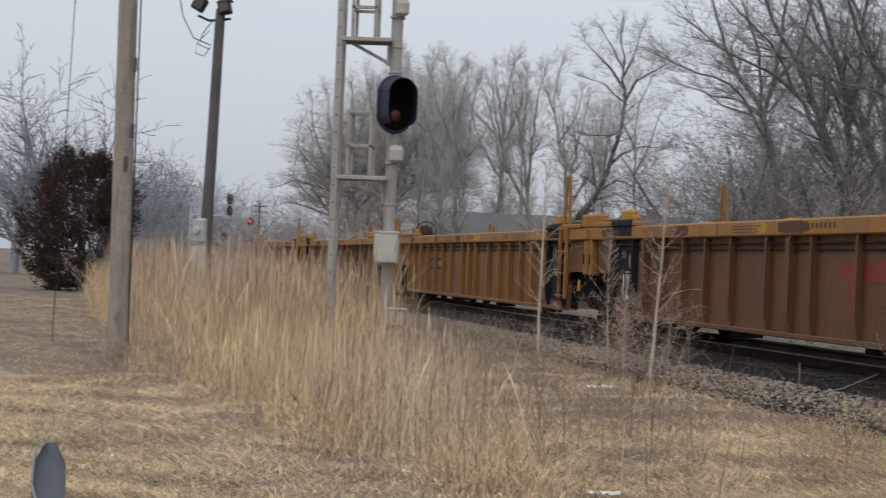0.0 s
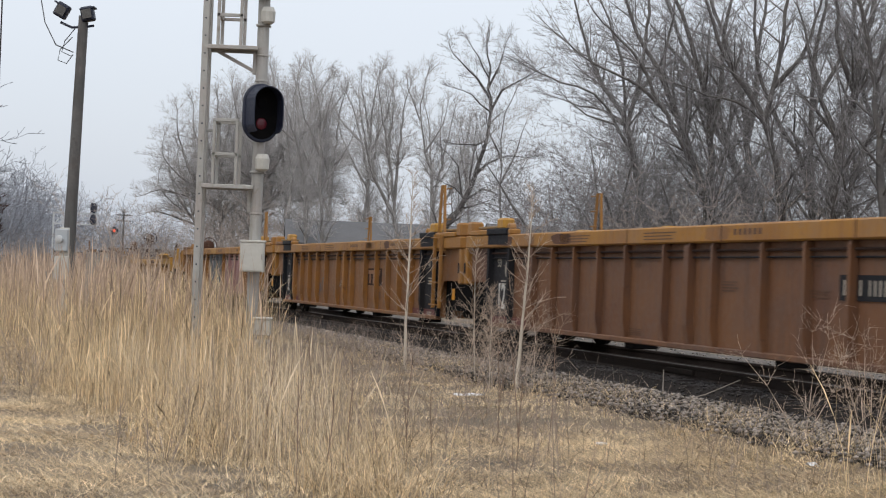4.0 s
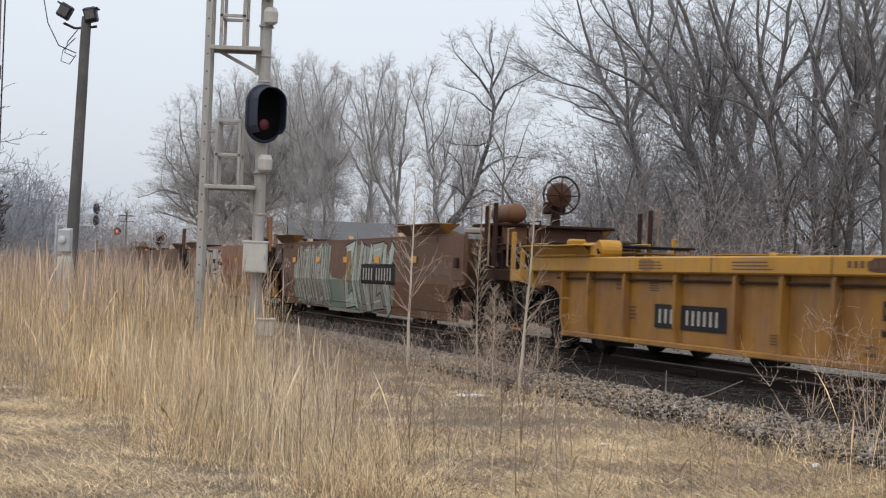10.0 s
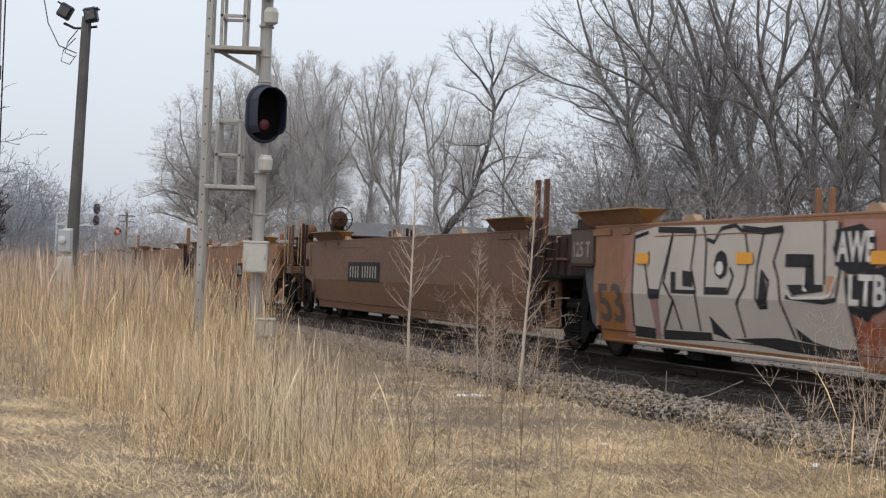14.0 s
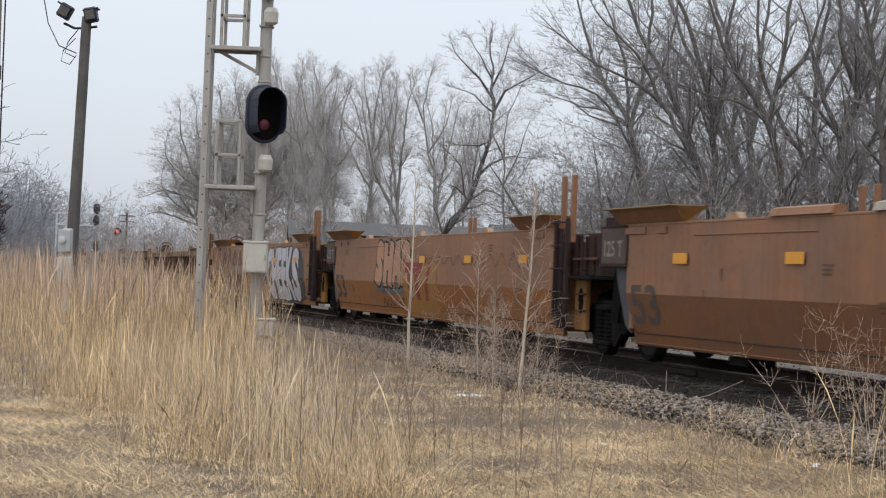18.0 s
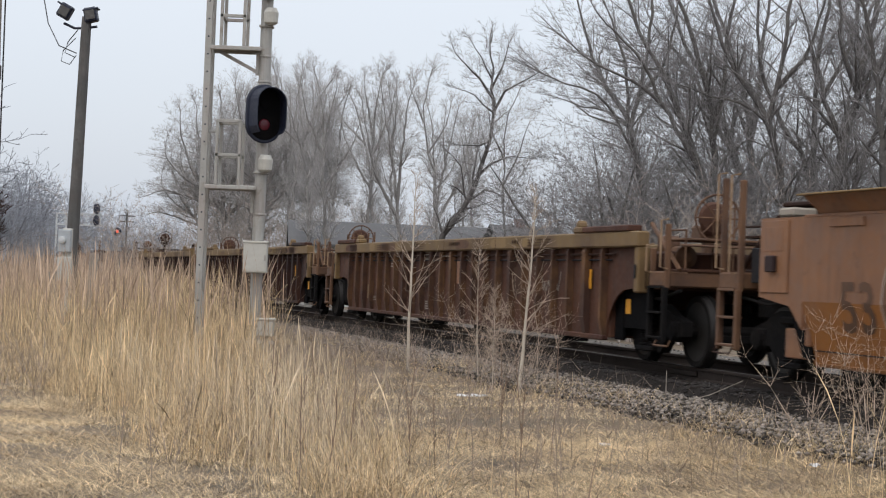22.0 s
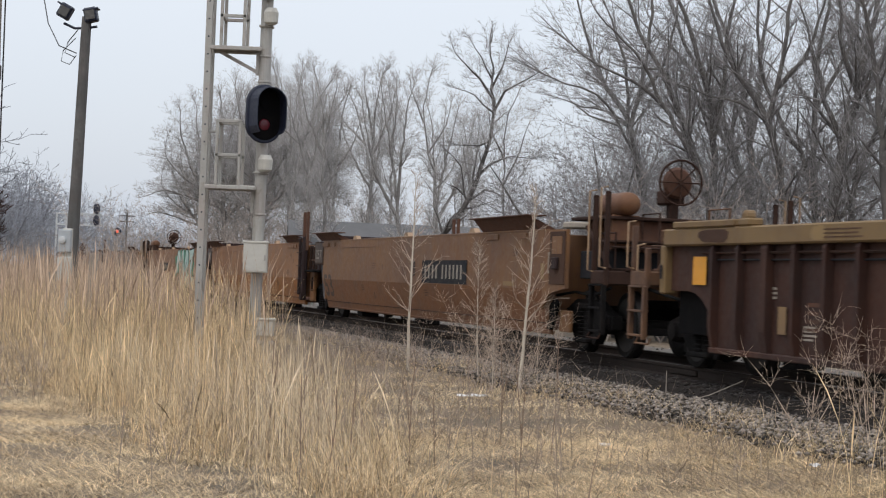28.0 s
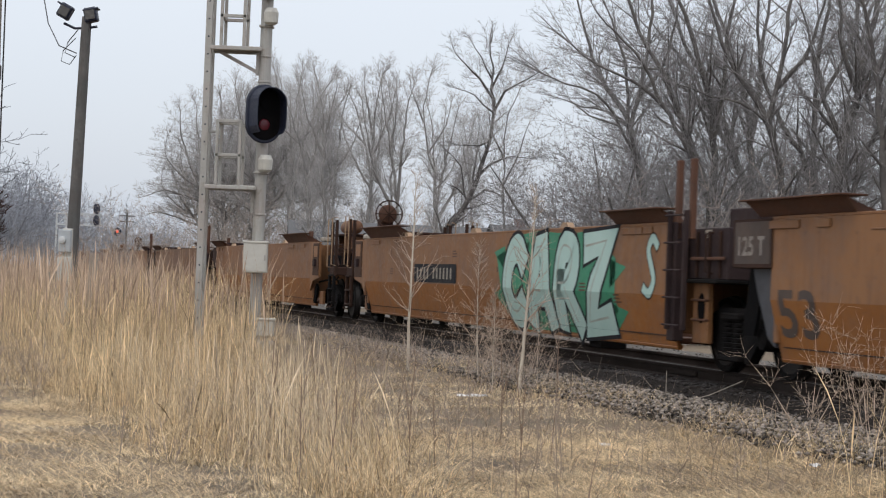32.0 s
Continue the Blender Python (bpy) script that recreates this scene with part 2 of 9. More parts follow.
def raw_mesh(name, verts, faces, mat, sizes=None):
    """A mesh from numpy arrays: triangles or quads of one kind."""
    me = bpy.data.meshes.new(name)
    nv, nf, k = len(verts), len(faces), faces.shape[1]
    me.vertices.add(nv)
    me.vertices.foreach_set("co", np.ascontiguousarray(verts, np.float32).ravel())
    me.loops.add(nf * k)
    me.loops.foreach_set("vertex_index", np.ascontiguousarray(faces, np.int32).ravel())
    me.polygons.add(nf)
    me.polygons.foreach_set("loop_start", np.arange(0, nf * k, k, dtype=np.int32))
    me.update(calc_edges=True)
    me.materials.append(mat)
    return me

# ---------------------------------------------------------------- ground, ballast, track
def ground_sheet():
    near_s = np.concatenate([[-3000, -1200, -400, -120, -40, -15], np.arange(0, 60, 0.4), np.arange(60, 160, 2.0), [170, 200, 260, 360, 500, 800, 1400, 3500]])
    near_d = np.concatenate([[-3000, -1200, -500, -200, -90, -50, -30, -20, -14, -10], np.arange(-8, 14, 0.3), [14, 16, 20, 26, 36, 60, 110, 220, 500, 1200, 3000]])
    S, D = np.meshgrid(near_s, near_d, indexing="ij")
    Z = level(D, S)
    V = np.stack([D * CT - S * ST, D * ST + S * CT, Z], -1).reshape(-1, 3)
    a, b = S.shape
    i = np.arange(a * b).reshape(a, b)
    F = np.stack([i[:-1, :-1], i[1:, :-1], i[1:, 1:], i[:-1, 1:]], -1).reshape(-1, 4)[:, ::-1]
    ob = new("ground", raw_mesh("ground", V, F, SOIL))
    ob.data.polygons.foreach_set("use_smooth", [True] * len(F))
    return tagged(ob, "dry late-winter ground with straw-coloured dead grass", "ground", kind="structure")


ground_sheet()


def strip(name, outline, s0, s1, mat, label, category, step=4.0):
    """A cross-section (d, z) run along the track."""
    ss = np.arange(s0, s1 + 0.01, step)
    n = len(outline)
    V = np.array([tuple(at(s, d, z)) for s in ss for d, z in outline])
    F = np.array([(i * n + k, i * n + k + 1, (i + 1) * n + k + 1, (i + 1) * n + k) for i in range(len(ss) - 1) for k in range(n - 1)])
    ob = new(name, raw_mesh(name, V, F, mat))
    return tagged(ob, label, category, kind="structure")


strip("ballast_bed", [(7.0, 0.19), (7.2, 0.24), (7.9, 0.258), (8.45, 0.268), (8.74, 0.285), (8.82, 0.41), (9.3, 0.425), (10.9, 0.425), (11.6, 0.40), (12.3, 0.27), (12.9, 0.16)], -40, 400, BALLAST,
      "dark crushed-stone bed under the rails", "ballast")
strip("gravel_track", [(12.2, 0.15), (12.5, 0.30), (13.6, 0.36), (14.4, 0.36), (15.0, 0.15)], -40, 400, GRAVEL, "pale gravel beside the railway line", "gravel")


def rail(d):
    k = Kit()
    prof = [(-0.07, -0.172), (0.07, -0.172), (0.07, -0.155), (0.012, -0.135), (0.012, -0.045), (0.035, -0.035), (0.036, -0.008), (0.026, 0), (-0.026, 0), (-0.036, -0.008), (-0.035, -0.035), (-0.012, -0.045), (-0.012, -0.135), (-0.07, -0.155)]
    k.prism(prof, -420, 60, "x")
    r = thing("rail", Matrix.Translation(at(0, d, RAIL)) @ pose(0, 0, 0, 0, 0, TRAVEL), "rusty steel rail with a worn bright head", "rail", "rails of the line", "structure")
    part("rail_body", k, RAILSTEEL, r)
    k = Kit()
    k.box((-420, -0.024, 0.0), (60, 0.024, 0.002), 0.0005)
    part("rail_head", k, RAILTOP, r, "worn shiny running surface")


rail(MID - 0.753)
rail(MID + 0.753)

# ---------------------------------------------------------------- ties, stones, grass
track = thing("railway_track_bed", Matrix.Identity(4), "row of dark creosoted timber ties under the rails", "railway ties", kind="structure")
_k = Kit()
_k.box((-0.115, -1.3, -0.18), (0.115, 1.3, 0.0), 0.015)
TIE_MESH = _k.mesh("tie", TIE)
rng = random.Random(5)
for i in range(190):
    t = part("tie", TIE_MESH, TIE, track)
    t.matrix_basis = Matrix.Translation(at(4 + i * 0.5 + rng.uniform(-0.03, 0.03), MID + rng.uniform(-0.05, 0.05), RAIL - 0.168 + rng.uniform(-0.01, 0.012))) @ pose(0, 0, 0, 0, 0, TRAVEL + rng.uniform(-0.8, 0.8))
_k = Kit()
_k.box((-0.45, -0.045, -0.12), (0.45, 0.045, -0.05), 0.01)
JOINT_MESH = _k.mesh("joint_bar", RAILSTEEL)
for i in range(6):
    j = part("joint_bar", JOINT_MESH, RAILSTEEL, track)
    j.matrix_basis = Matrix.Translation(at(10.2 + i * 11.9, MID - 0.753, RAIL)) @ pose(0, 0, 0, 0, 0, TRAVEL)


def stone_shape(seed):
    r = np.random.RandomState(seed)
    v = np.array([(1, 0, 0), (-1, 0, 0), (0, 1, 0), (0, -1, 0), (0, 0, 1), (0, 0, -1), (0.7, 0.7, 0.3), (-0.7, 0.6, 0.4), (0.6, -0.7, 0.35), (-0.6, -0.7, 0.3)], float)
    v = v * (0.75 + 0.5 * r.rand(len(v), 1)) * [1.0, 0.8, 0.62]
    bm = bmesh.new()
    for p in v:
        bm.verts.new(p)
    bmesh.ops.convex_hull(bm, input=bm.verts)
    bmesh.ops.triangulate(bm, faces=bm.faces)
    me = bpy.data.meshes.new("stone")
    bm.to_mesh(me)
    bm.free()
    me.materials.append(STONE)
    return me


STONES = [stone_shape(i) for i in range(7)]


def bed_height(d):
    return np.interp(d, [7.0, 7.2, 7.9, 8.45, 8.74, 8.82, 9.3, 10.9, 11.6, 12.3, 12.9], [0.19, 0.24, 0.258, 0.268, 0.285, 0.41, 0.425, 0.425, 0.40, 0.27, 0.2])


def stones_joined(n, seed, by_rail=False):
    r = np.random.RandomState(seed)
    V, F, base = [], [], 0
    shapes = []
    for me in STONES:
        co = np.zeros(len(me.vertices) * 3, np.float32)
        me.vertices.foreach_get("co", co)
        tri = np.array([tuple(p.vertices) for p in me.polygons])
        shapes.append((co.reshape(-1, 3), tri))
    for _ in range(n):
        co, tri = shapes[r.randint(len(shapes))]
        s_ = 9 + 45 * r.rand() ** 1.5
        u_ = 0.5 if by_rail else r.rand()
        # Stones close to the rail get the near-black material.
        if by_rail:
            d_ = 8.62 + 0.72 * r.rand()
        elif u_ < 0.86:
            d_ = 6.9 + 1.82 * r.beta(1.9, 1.25)
        elif u_ < 0.95:
            d_ = 12.5 + 2.0 * r.rand()
        else:
            d_ = 6.6 + 1.0 * r.rand()
        z = max(float(bed_height(d_)), float(level(d_, s_)), float(np.interp(d_, [12.5, 13.6, 14.4, 14.9, 15.0], [0.3, 0.36, 0.36, 0.2, 0])))
        size = 0.012 + 0.026 * r.rand() ** 2.2
        a = r.rand() * 6.283
        c, sn = math.cos(a), math.sin(a)
        q = co * size
        q = np.stack([q[:, 0] * c - q[:, 1] * sn, q[:, 0] * sn + q[:, 1] * c, q[:, 2]], 1)
        p = at(s_, d_, z + size * 0.25)
        V.append(q + np.array(p))
        F.append(tri + base)
        base += len(co)
    return raw_mesh("ballast_stones", np.concatenate(V), np.concatenate(F), DARKSTONE if by_rail else STONE)


tagged(new("ballast_stones", stones_joined(24000, 8)), "loose grey and brown crushed stones on the ballast shoulder", "ballast", kind="stuff")
tagged(new("oily_stones", stones_joined(8000, 9, True)), "near-black stones beside the rail", "ballast", kind="stuff")
bed = bpy.data.objects["ballast_bed"]
rng = random.Random(12)
for i in range(260):
    s_, d_ = rng.uniform(13, 30), 7.1 + 1.6 * rng.betavariate(2, 2)
    o = part("stone", STONES[i % len(STONES)], STONE, bed)
    size = rng.uniform(0.026, 0.046)
    o.matrix_basis = Matrix.Translation(at(s_, d_, float(bed_height(d_)) + size * 0.3)) @ pose(0, 0, 0, rng.uniform(-30, 30), rng.uniform(-30, 30), rng.uniform(0, 360)) @ Matrix.Scale(size, 4)


def blades(d, s, h, w, lean, seed, levels=3, base=None, plume=0.0, wind=None):
    """Ribbons of grass as arrays: each grows at (d, s), is h high, w wide and bends by lean."""
    r = np.random.RandomState(seed)
    n = len(d)
    z = np.maximum(level(d, s), np.where(d > 7.5, bed_height(d), -1)) if base is None else base
    P = np.stack([d * CT - s * ST, d * ST + s * CT, z - 0.01], 1)
    a = r.rand(n) * 2 * np.pi
    if wind is not None:
        a = wind + r.randn(n) * 0.9
    L = np.stack([np.cos(a), np.sin(a), np.zeros(n)], 1)
    b = r.rand(n) * 2 * np.pi
    W = np.stack([np.cos(b), np.sin(b), np.zeros(n)], 1) * (w / 2)[:, None]
    V = np.zeros((n, levels + 1, 2, 3))
    for k in range(levels + 1):
        t = k / levels
        c = P + L * (lean * h * (0.25 * t + 0.75 * t * t))[:, None]
        c[:, 2] += h * (t - 0.28 * np.minimum(lean, 1.6) * t * t)
        f = 1 - 0.75 * t if plume == 0 else (1 - 0.5 * t)
        if plume and k == levels - 1:
            f = np.where(r.rand(n) < plume, 2.6, 0.6)[:, None]
        if plume and k == levels:
            f = 0.25
        V[:, k, 0], V[:, k, 1] = c - W * f, c + W * f
    i = (np.arange(n) * (levels + 1) * 2)[:, None]
    F = np.concatenate([np.concatenate([i + 2 * k, i + 2 * k + 1, i + 2 * k + 3, i + 2 * k + 2], 1)[:, None] for k in range(levels)], 1).reshape(-1, 4)
    return V.reshape(-1, 3), F


def clumps(d, s, scale, seed):
    """Smooth random field between 0 and 1."""
    r = np.random.RandomState(seed)
    f = np.zeros_like(d)
    for k in range(7):
        a, b, c = r.randn(3)
        f += np.sin((a * d + b * s) * scale + c * 7) * (0.9 ** k)
    return 1 / (1 + np.exp(-f))


def sow(n, dens, seed, box=(-12, 9, 9, 75)):
    """Places where dens(d, s) says so; near places are drawn more often than far ones."""
    r = np.random.RandomState(seed)
    D, S = np.zeros(0), np.zeros(0)
    while len(D) < n:
        d = box[0] + (box[1] - box[0]) * r.rand(n * 3)
        s = box[2] + (box[3] - box[2]) * r.rand(n * 3) ** 1.25
        keep = r.rand(n * 3) < dens(d, s)
        D, S = np.concatenate([D, d[keep]]), np.concatenate([S, s[keep]])
    return D[:n], S[:n]


def band(x, a, b, c, e):
    return smooth(a, b, x) * smooth(e, c, x)


def reed_density(d, s):
    left = np.interp(s, [12, 15, 20, 22, 30, 37, 44, 60], [2.4, 1.7, 1.35, 1.15, 0.6, 0.3, 0.0, -0.2])
    right = np.interp(s, [12, 18, 22, 27, 35, 60], [3.2, 3.6, 4.1, 4.9, 6.7, 7.2])
    body = smooth(left, left + 0.8, d) * smooth(right, right - 0.9, d)
    thin = 0.22 + 0.24 * smooth(14, 19, s) + 0.54 * smooth(19, 25, s)
    return np.clip(body * thin * (0.04 + 1.1 * clumps(d, s, 1.6, 3) ** 1.8) * smooth(11, 13, s), 0, 1)


def corner_density(d, s):
    return band(d, 5.9, 6.2, 6.8, 7.2) * band(s, 9.6, 10.2, 11.6, 12.3)


R0 = np.random.RandomState(77)
d_, s_ = sow(34000, reed_density, 21)
h_ = (1.10 + 0.42 * clumps(d_, s_, 0.9, 5)) * (0.34 + 0.78 * R0.rand(len(d_)) ** 1.25) * (0.62 + 0.38 * smooth(13, 26, s_)) * (0.80 + 0.28 * smooth(22, 42, s_))
d2, s2 = sow(110, corner_density, 28)
d_, s_, h_ = np.concatenate([d_, d2]), np.concatenate([s_, s2]), np.concatenate([h_, 0.6 + 0.5 * R0.rand(110)])
V, F = blades(d_, s_, h_, 0.003 + 0.0035 * R0.rand(len(d_)), 0.02 + 0.62 * R0.rand(len(d_)) ** 2.4, 31, 4, plume=0.22)
tagged(new("tall_dry_reeds", raw_mesh("tall_dry_reeds", V, F, REED)), "dense stand of tall straw-yellow dry reeds beside the line", "dry grass", kind="stuff")
# taller brown weeds behind and among the reeds, further along the line
def far_weed_density(d, s):
    return band(d, 0.4, 1.5, 3.4, 6.4) * band(s, 27, 34, 52, 64) * (0.15 + 0.85 * clumps(d, s, 0.7, 51) ** 1.3)


d_, s_ = sow(2900, far_weed_density, 52, (0, 8, 26, 66))
V, F = blades(d_, s_, 1.25 + 0.95 * R0.rand(len(d_)) ** 1.2, 0.006 + 0.006 * R0.rand(len(d_)), 0.04 + 0.3 * R0.rand(len(d_)) ** 2, 53, 4, plume=0.5)
tagged(new("tall_brown_weeds", raw_mesh("tall_brown_weeds", V, F, BROWNWEED)), "tall thin brown weeds standing above the reeds", "weeds", kind="stuff")
# pale tall stems standing singly in front of the reed bed


def front_stem_density(d, s):
    left = np.interp(s, [12, 15, 20, 24], [2.1, 1.9, 1.7, 1.5])
    right = np.interp(s, [12, 15, 20, 24], [3.3, 3.7, 4.3, 5.0])
    return smooth(left, left + 0.5, d) * smooth(right, right - 0.8, d) * band(s, 11.6, 12.6, 21, 25) * (0.05 + 0.95 * clumps(d, s, 2.4, 61) ** 2)


d_, s_ = sow(1000, front_stem_density, 62, (1, 6, 11, 26))
V, F = blades(d_, s_, 0.5 + 0.6 * R0.rand(len(d_)), 0.0028 + 0.003 * R0.rand(len(d_)), 0.02 + 0.42 * R0.rand(len(d_)) ** 2, 63, 5, plume=0.2)
tagged(new("pale_reed_stems", raw_mesh("pale_reed_stems", V, F, PALEREED)), "bleached single reed stems in front of the reed bed", "dry grass", kind="stuff")
d_, s_ = sow(130, front_stem_density, 64, (1, 6, 11, 26))
V, F = blades(d_, s_, 0.4 + 0.4 * R0.rand(len(d_)), 0.0032 + 0.002 * R0.rand(len(d_)), 0.7 + 1.0 * R0.rand(len(d_)), 65, 6)
tagged(new("fallen_reed_stems", raw_mesh("fallen_reed_stems", V, F, PALEREED)), "bleached reed stems bent over towards the lawn", "dry grass", kind="stuff")
# low leaves at the feet of the reeds
d_, s_ = sow(24000, reed_density, 22)
V, F = blades(d_, s_, 0.2 + 0.5 * R0.rand(len(d_)), 0.0035 + 0.0035 * R0.rand(len(d_)), 0.1 + 0.7 * R0.rand(len(d_)) ** 2, 32, 3)
tagged(new("reed_leaves", raw_mesh("reed_leaves", V, F, REED)), "tangled dry leaves at the foot of the reeds", "dry grass", kind="stuff")


def weed_density(d, s):
    a = 0.6 * band(d, 2.0, 2.4, 2.8, 3.3) * band(s, 14, 15.5, 18, 20)
    b = 0.7 * band(d, 4.2, 5.0, 6.6, 7.4) * band(s, 19, 23, 36, 48)
    c = 0.2 * band(d, 3.2, 4.0, 6.4, 7.2) * smooth(10, 13, s)
    e = 0.8 * band(d, -0.2, 0.5, 1.1, 1.9) * band(s, 20, 22, 26, 30)
    return np.clip(np.maximum(np.maximum(a, b * 0.9), np.maximum(c, e)) * (0.1 + clumps(d, s, 1.9, 9) ** 2), 0, 1)


d_, s_ = sow(4300, weed_density, 23)
V, F = blades(d_, s_, 0.2 + 0.6 * R0.rand(len(d_)) ** 1.7, 0.004 + 0.003 * R0.rand(len(d_)), 0.1 + 0.6 * R0.rand(len(d_)), 33, 4)
tagged(new("grey_weeds", raw_mesh("grey_weeds", V, F, WEED)), "thin grey-brown dead weed stalks", "weeds", kind="stuff")
# sprays of thin side twigs on the weeds
d_, s_ = sow(7000, weed_density, 24)
V, F = blades(d_, s_, 0.12 + 0.2 * R0.rand(len(d_)), 0.004 + 0.002 * R0.rand(len(d_)), 0.6 + 1.1 * R0.rand(len(d_)), 34, 2, base=level(d_, s_) + 0.1 + 0.5 * R0.rand(len(d_)) ** 2)
tagged(new("weed_twigs", raw_mesh("weed_twigs", V, F, WEED)), "fine brittle side twigs of the dead weeds", "weeds", kind="stuff")


def shoulder_density(d, s):
    return band(d, 6.3, 6.9, 7.5, 8.3) * band(s, 9, 11, 34, 46) * (0.03 + 0.97 * clumps(d, s, 2.6, 71) ** 2.6)


d_, s_ = sow(9500, shoulder_density, 72, (6, 8.6, 9, 48))
V, F = blades(d_, s_, 0.06 + 0.24 * R0.rand(len(d_)) ** 1.6, 0.003 + 0.003 * R0.rand(len(d_)), 0.25 + 1.1 * R0.rand(len(d_)), 73, 3, base=bed_height(d_))
tagged(new("shoulder_grass", raw_mesh("shoulder_grass", V, F, REED)), "sparse dry grass growing through the ballast shoulder", "dry grass", kind="stuff")


def lawn_density(d, s):
    return np.clip((0.12 + 0.20 * smooth(3.0, 0.0, d) + 0.85 * clumps(d, s, 2.0, 13) ** 1.6) * smooth(8.3, 6.6, d), 0, 1)


d_, s_ = sow(64000, lawn_density, 25, (-9, 8.3, 9.5, 62))
near = smooth(40, 12, s_)
V, F = blades(d_, s_, 0.035 + 0.075 * R0.rand(len(d_)) * (1 + 1.0 * (d_ > 5)), 0.0032 + 0.003 * R0.rand(len(d_)) + 0.004 * (1 - near), 0.6 + 3.2 * R0.rand(len(d_)), 35, 2)
tagged(new("dead_lawn", raw_mesh("dead_lawn", V, F, STRAW)), "flattened straw-coloured dead lawn grass", "dry grass", kind="stuff")
# long matted straw laid flat, combed to one side in swathes


def mat_density(d, s):
    a = band(d, 3.2, 4.2, 6.3, 7.4) * (0.05 + 0.95 * clumps(d, s, 1.2, 15) ** 2.2)
    b = 0.9 * smooth(2.4, 1.2, d) * band(s, 11, 12, 20, 26) * (0.12 + 0.88 * clumps(d, s, 2.2, 16) ** 1.5)
    return np.clip(np.maximum(a, b), 0, 1)


d_, s_ = sow(46000, mat_density, 26, (-2.5, 8.0, 9.5, 32))
swathe = 2.9 + 1.3 * (clumps(d_, s_, 0.9, 18) - 0.5) * 2
V, F = blades(d_, s_, 0.045 + 0.10 * R0.rand(len(d_)), 0.003 + 0.0035 * R0.rand(len(d_)), 1.6 + 3.6 * R0.rand(len(d_)), 36, 3, wind=swathe)
tagged(new("matted_straw", raw_mesh("matted_straw", V, F, STRAW)), "long matted straw lying flat by the ballast", "dry grass", kind="stuff")
# short bleached thatch on the near ground
d_, s_ = sow(72000, lambda d, s: (0.07 + 0.93 * clumps(d, s, 1.4, 17) ** 1.7) * smooth(7.4, 6.2, d), 27, (-3.0, 7.4, 11.5, 24))
V, F = blades(d_, s_, 0.03 + 0.05 * R0.rand(len(d_)), 0.003 + 0.004 * R0.rand(len(d_)), 0.6 + 3.0 * R0.rand(len(d_)), 37, 2, base=level(d_, s_) + 0.018)
tagged(new("short_thatch", raw_mesh("short_thatch", V, F, THATCH)), "short bleached thatch covering the near ground", "dry grass", kind="stuff")
# shorter bent reeds and leaning straw between the reed bed and the lawn


def tangle_density(d, s):
    left = np.interp(s, [11, 13, 15, 20, 24, 30], [2.6, 2.0, 1.5, 1.2, 0.5, 0.0])
    right = np.interp(s, [11, 14, 18, 23, 30], [3.6, 3.9, 4.5, 5.3, 6.2])
    return band(s, 11.0, 12.0, 26, 32) * smooth(right + 0.3, right - 1.0, d) * smooth(left, left + 0.7, d) * (0.06 + 0.94 * clumps(d, s, 1.9, 41) ** 2.2)


d_, s_ = sow(12000, tangle_density, 42, (-1, 7, 10.5, 33))
V, F = blades(d_, s_, 0.12 + 0.55 * R0.rand(len(d_)) ** 1.6, 0.003 + 0.004 * R0.rand(len(d_)), 0.2 + 1.9 * R0.rand(len(d_)) ** 1.4, 43, 4)
tagged(new("bent_reeds", raw_mesh("bent_reeds", V, F, REED)), "tangle of bent and broken straw-coloured reeds", "dry grass", kind="stuff")
# single tall weed stalks
d_, s_ = sow(26, lambda d, s: band(d, 2.4, 3.0, 4.4, 5.2) * band(s, 11.2, 12.5, 18, 22), 44, (2, 7, 11, 24))
V, F = blades(d_, s_, 0.45 + 0.65 * R0.rand(len(d_)), 0.008 + 0.004 * R0.rand(len(d_)), 0.05 + 0.3 * R0.rand(len(d_)), 45, 4)
tagged(new("weed_stalks", raw_mesh("weed_stalks", V, F, RUSSET)), "thin upright dead weed stalks on the lawn", "weeds", kind="stuff")



# ---------------------------------------------------------------- bare trees
def tubes(segs, mat, name, sides=3):
    """Tapered bars from rows of x0 y0 z0 x1 y1 z1 r0 r1."""
    A = np.array(segs, float)
    p, q, r0, r1 = A[:, :3], A[:, 3:6], A[:, 6], A[:, 7]
    d = q - p
    d /= np.linalg.norm(d, axis=1, keepdims=True) + 1e-9
    ref = np.where(np.abs(d[:, 2:3]) < 0.9, [[0, 0, 1.0]], [[1.0, 0, 0]])
    a = np.cross(d, ref)
    a /= np.linalg.norm(a, axis=1, keepdims=True)
    b = np.cross(d, a)
    n = len(A)
    V = np.zeros((n, 2, sides, 3))
    for k in range(sides):
        o = math.cos(2 * math.pi * k / sides) * a + math.sin(2 * math.pi * k / sides) * b
        V[:, 0, k], V[:, 1, k] = p + r0[:, None] * o, q + r1[:, None] * o
    base = (np.arange(n) * 2 * sides)[:, None]
    F = np.stack([np.concatenate([base + k, base + (k + 1) % sides, base + sides + (k + 1) % sides, base + sides + k], 1) for k in range(sides)], 1).reshape(-1, 4)
    return raw_mesh(name, V.reshape(-1, 3), F, mat)


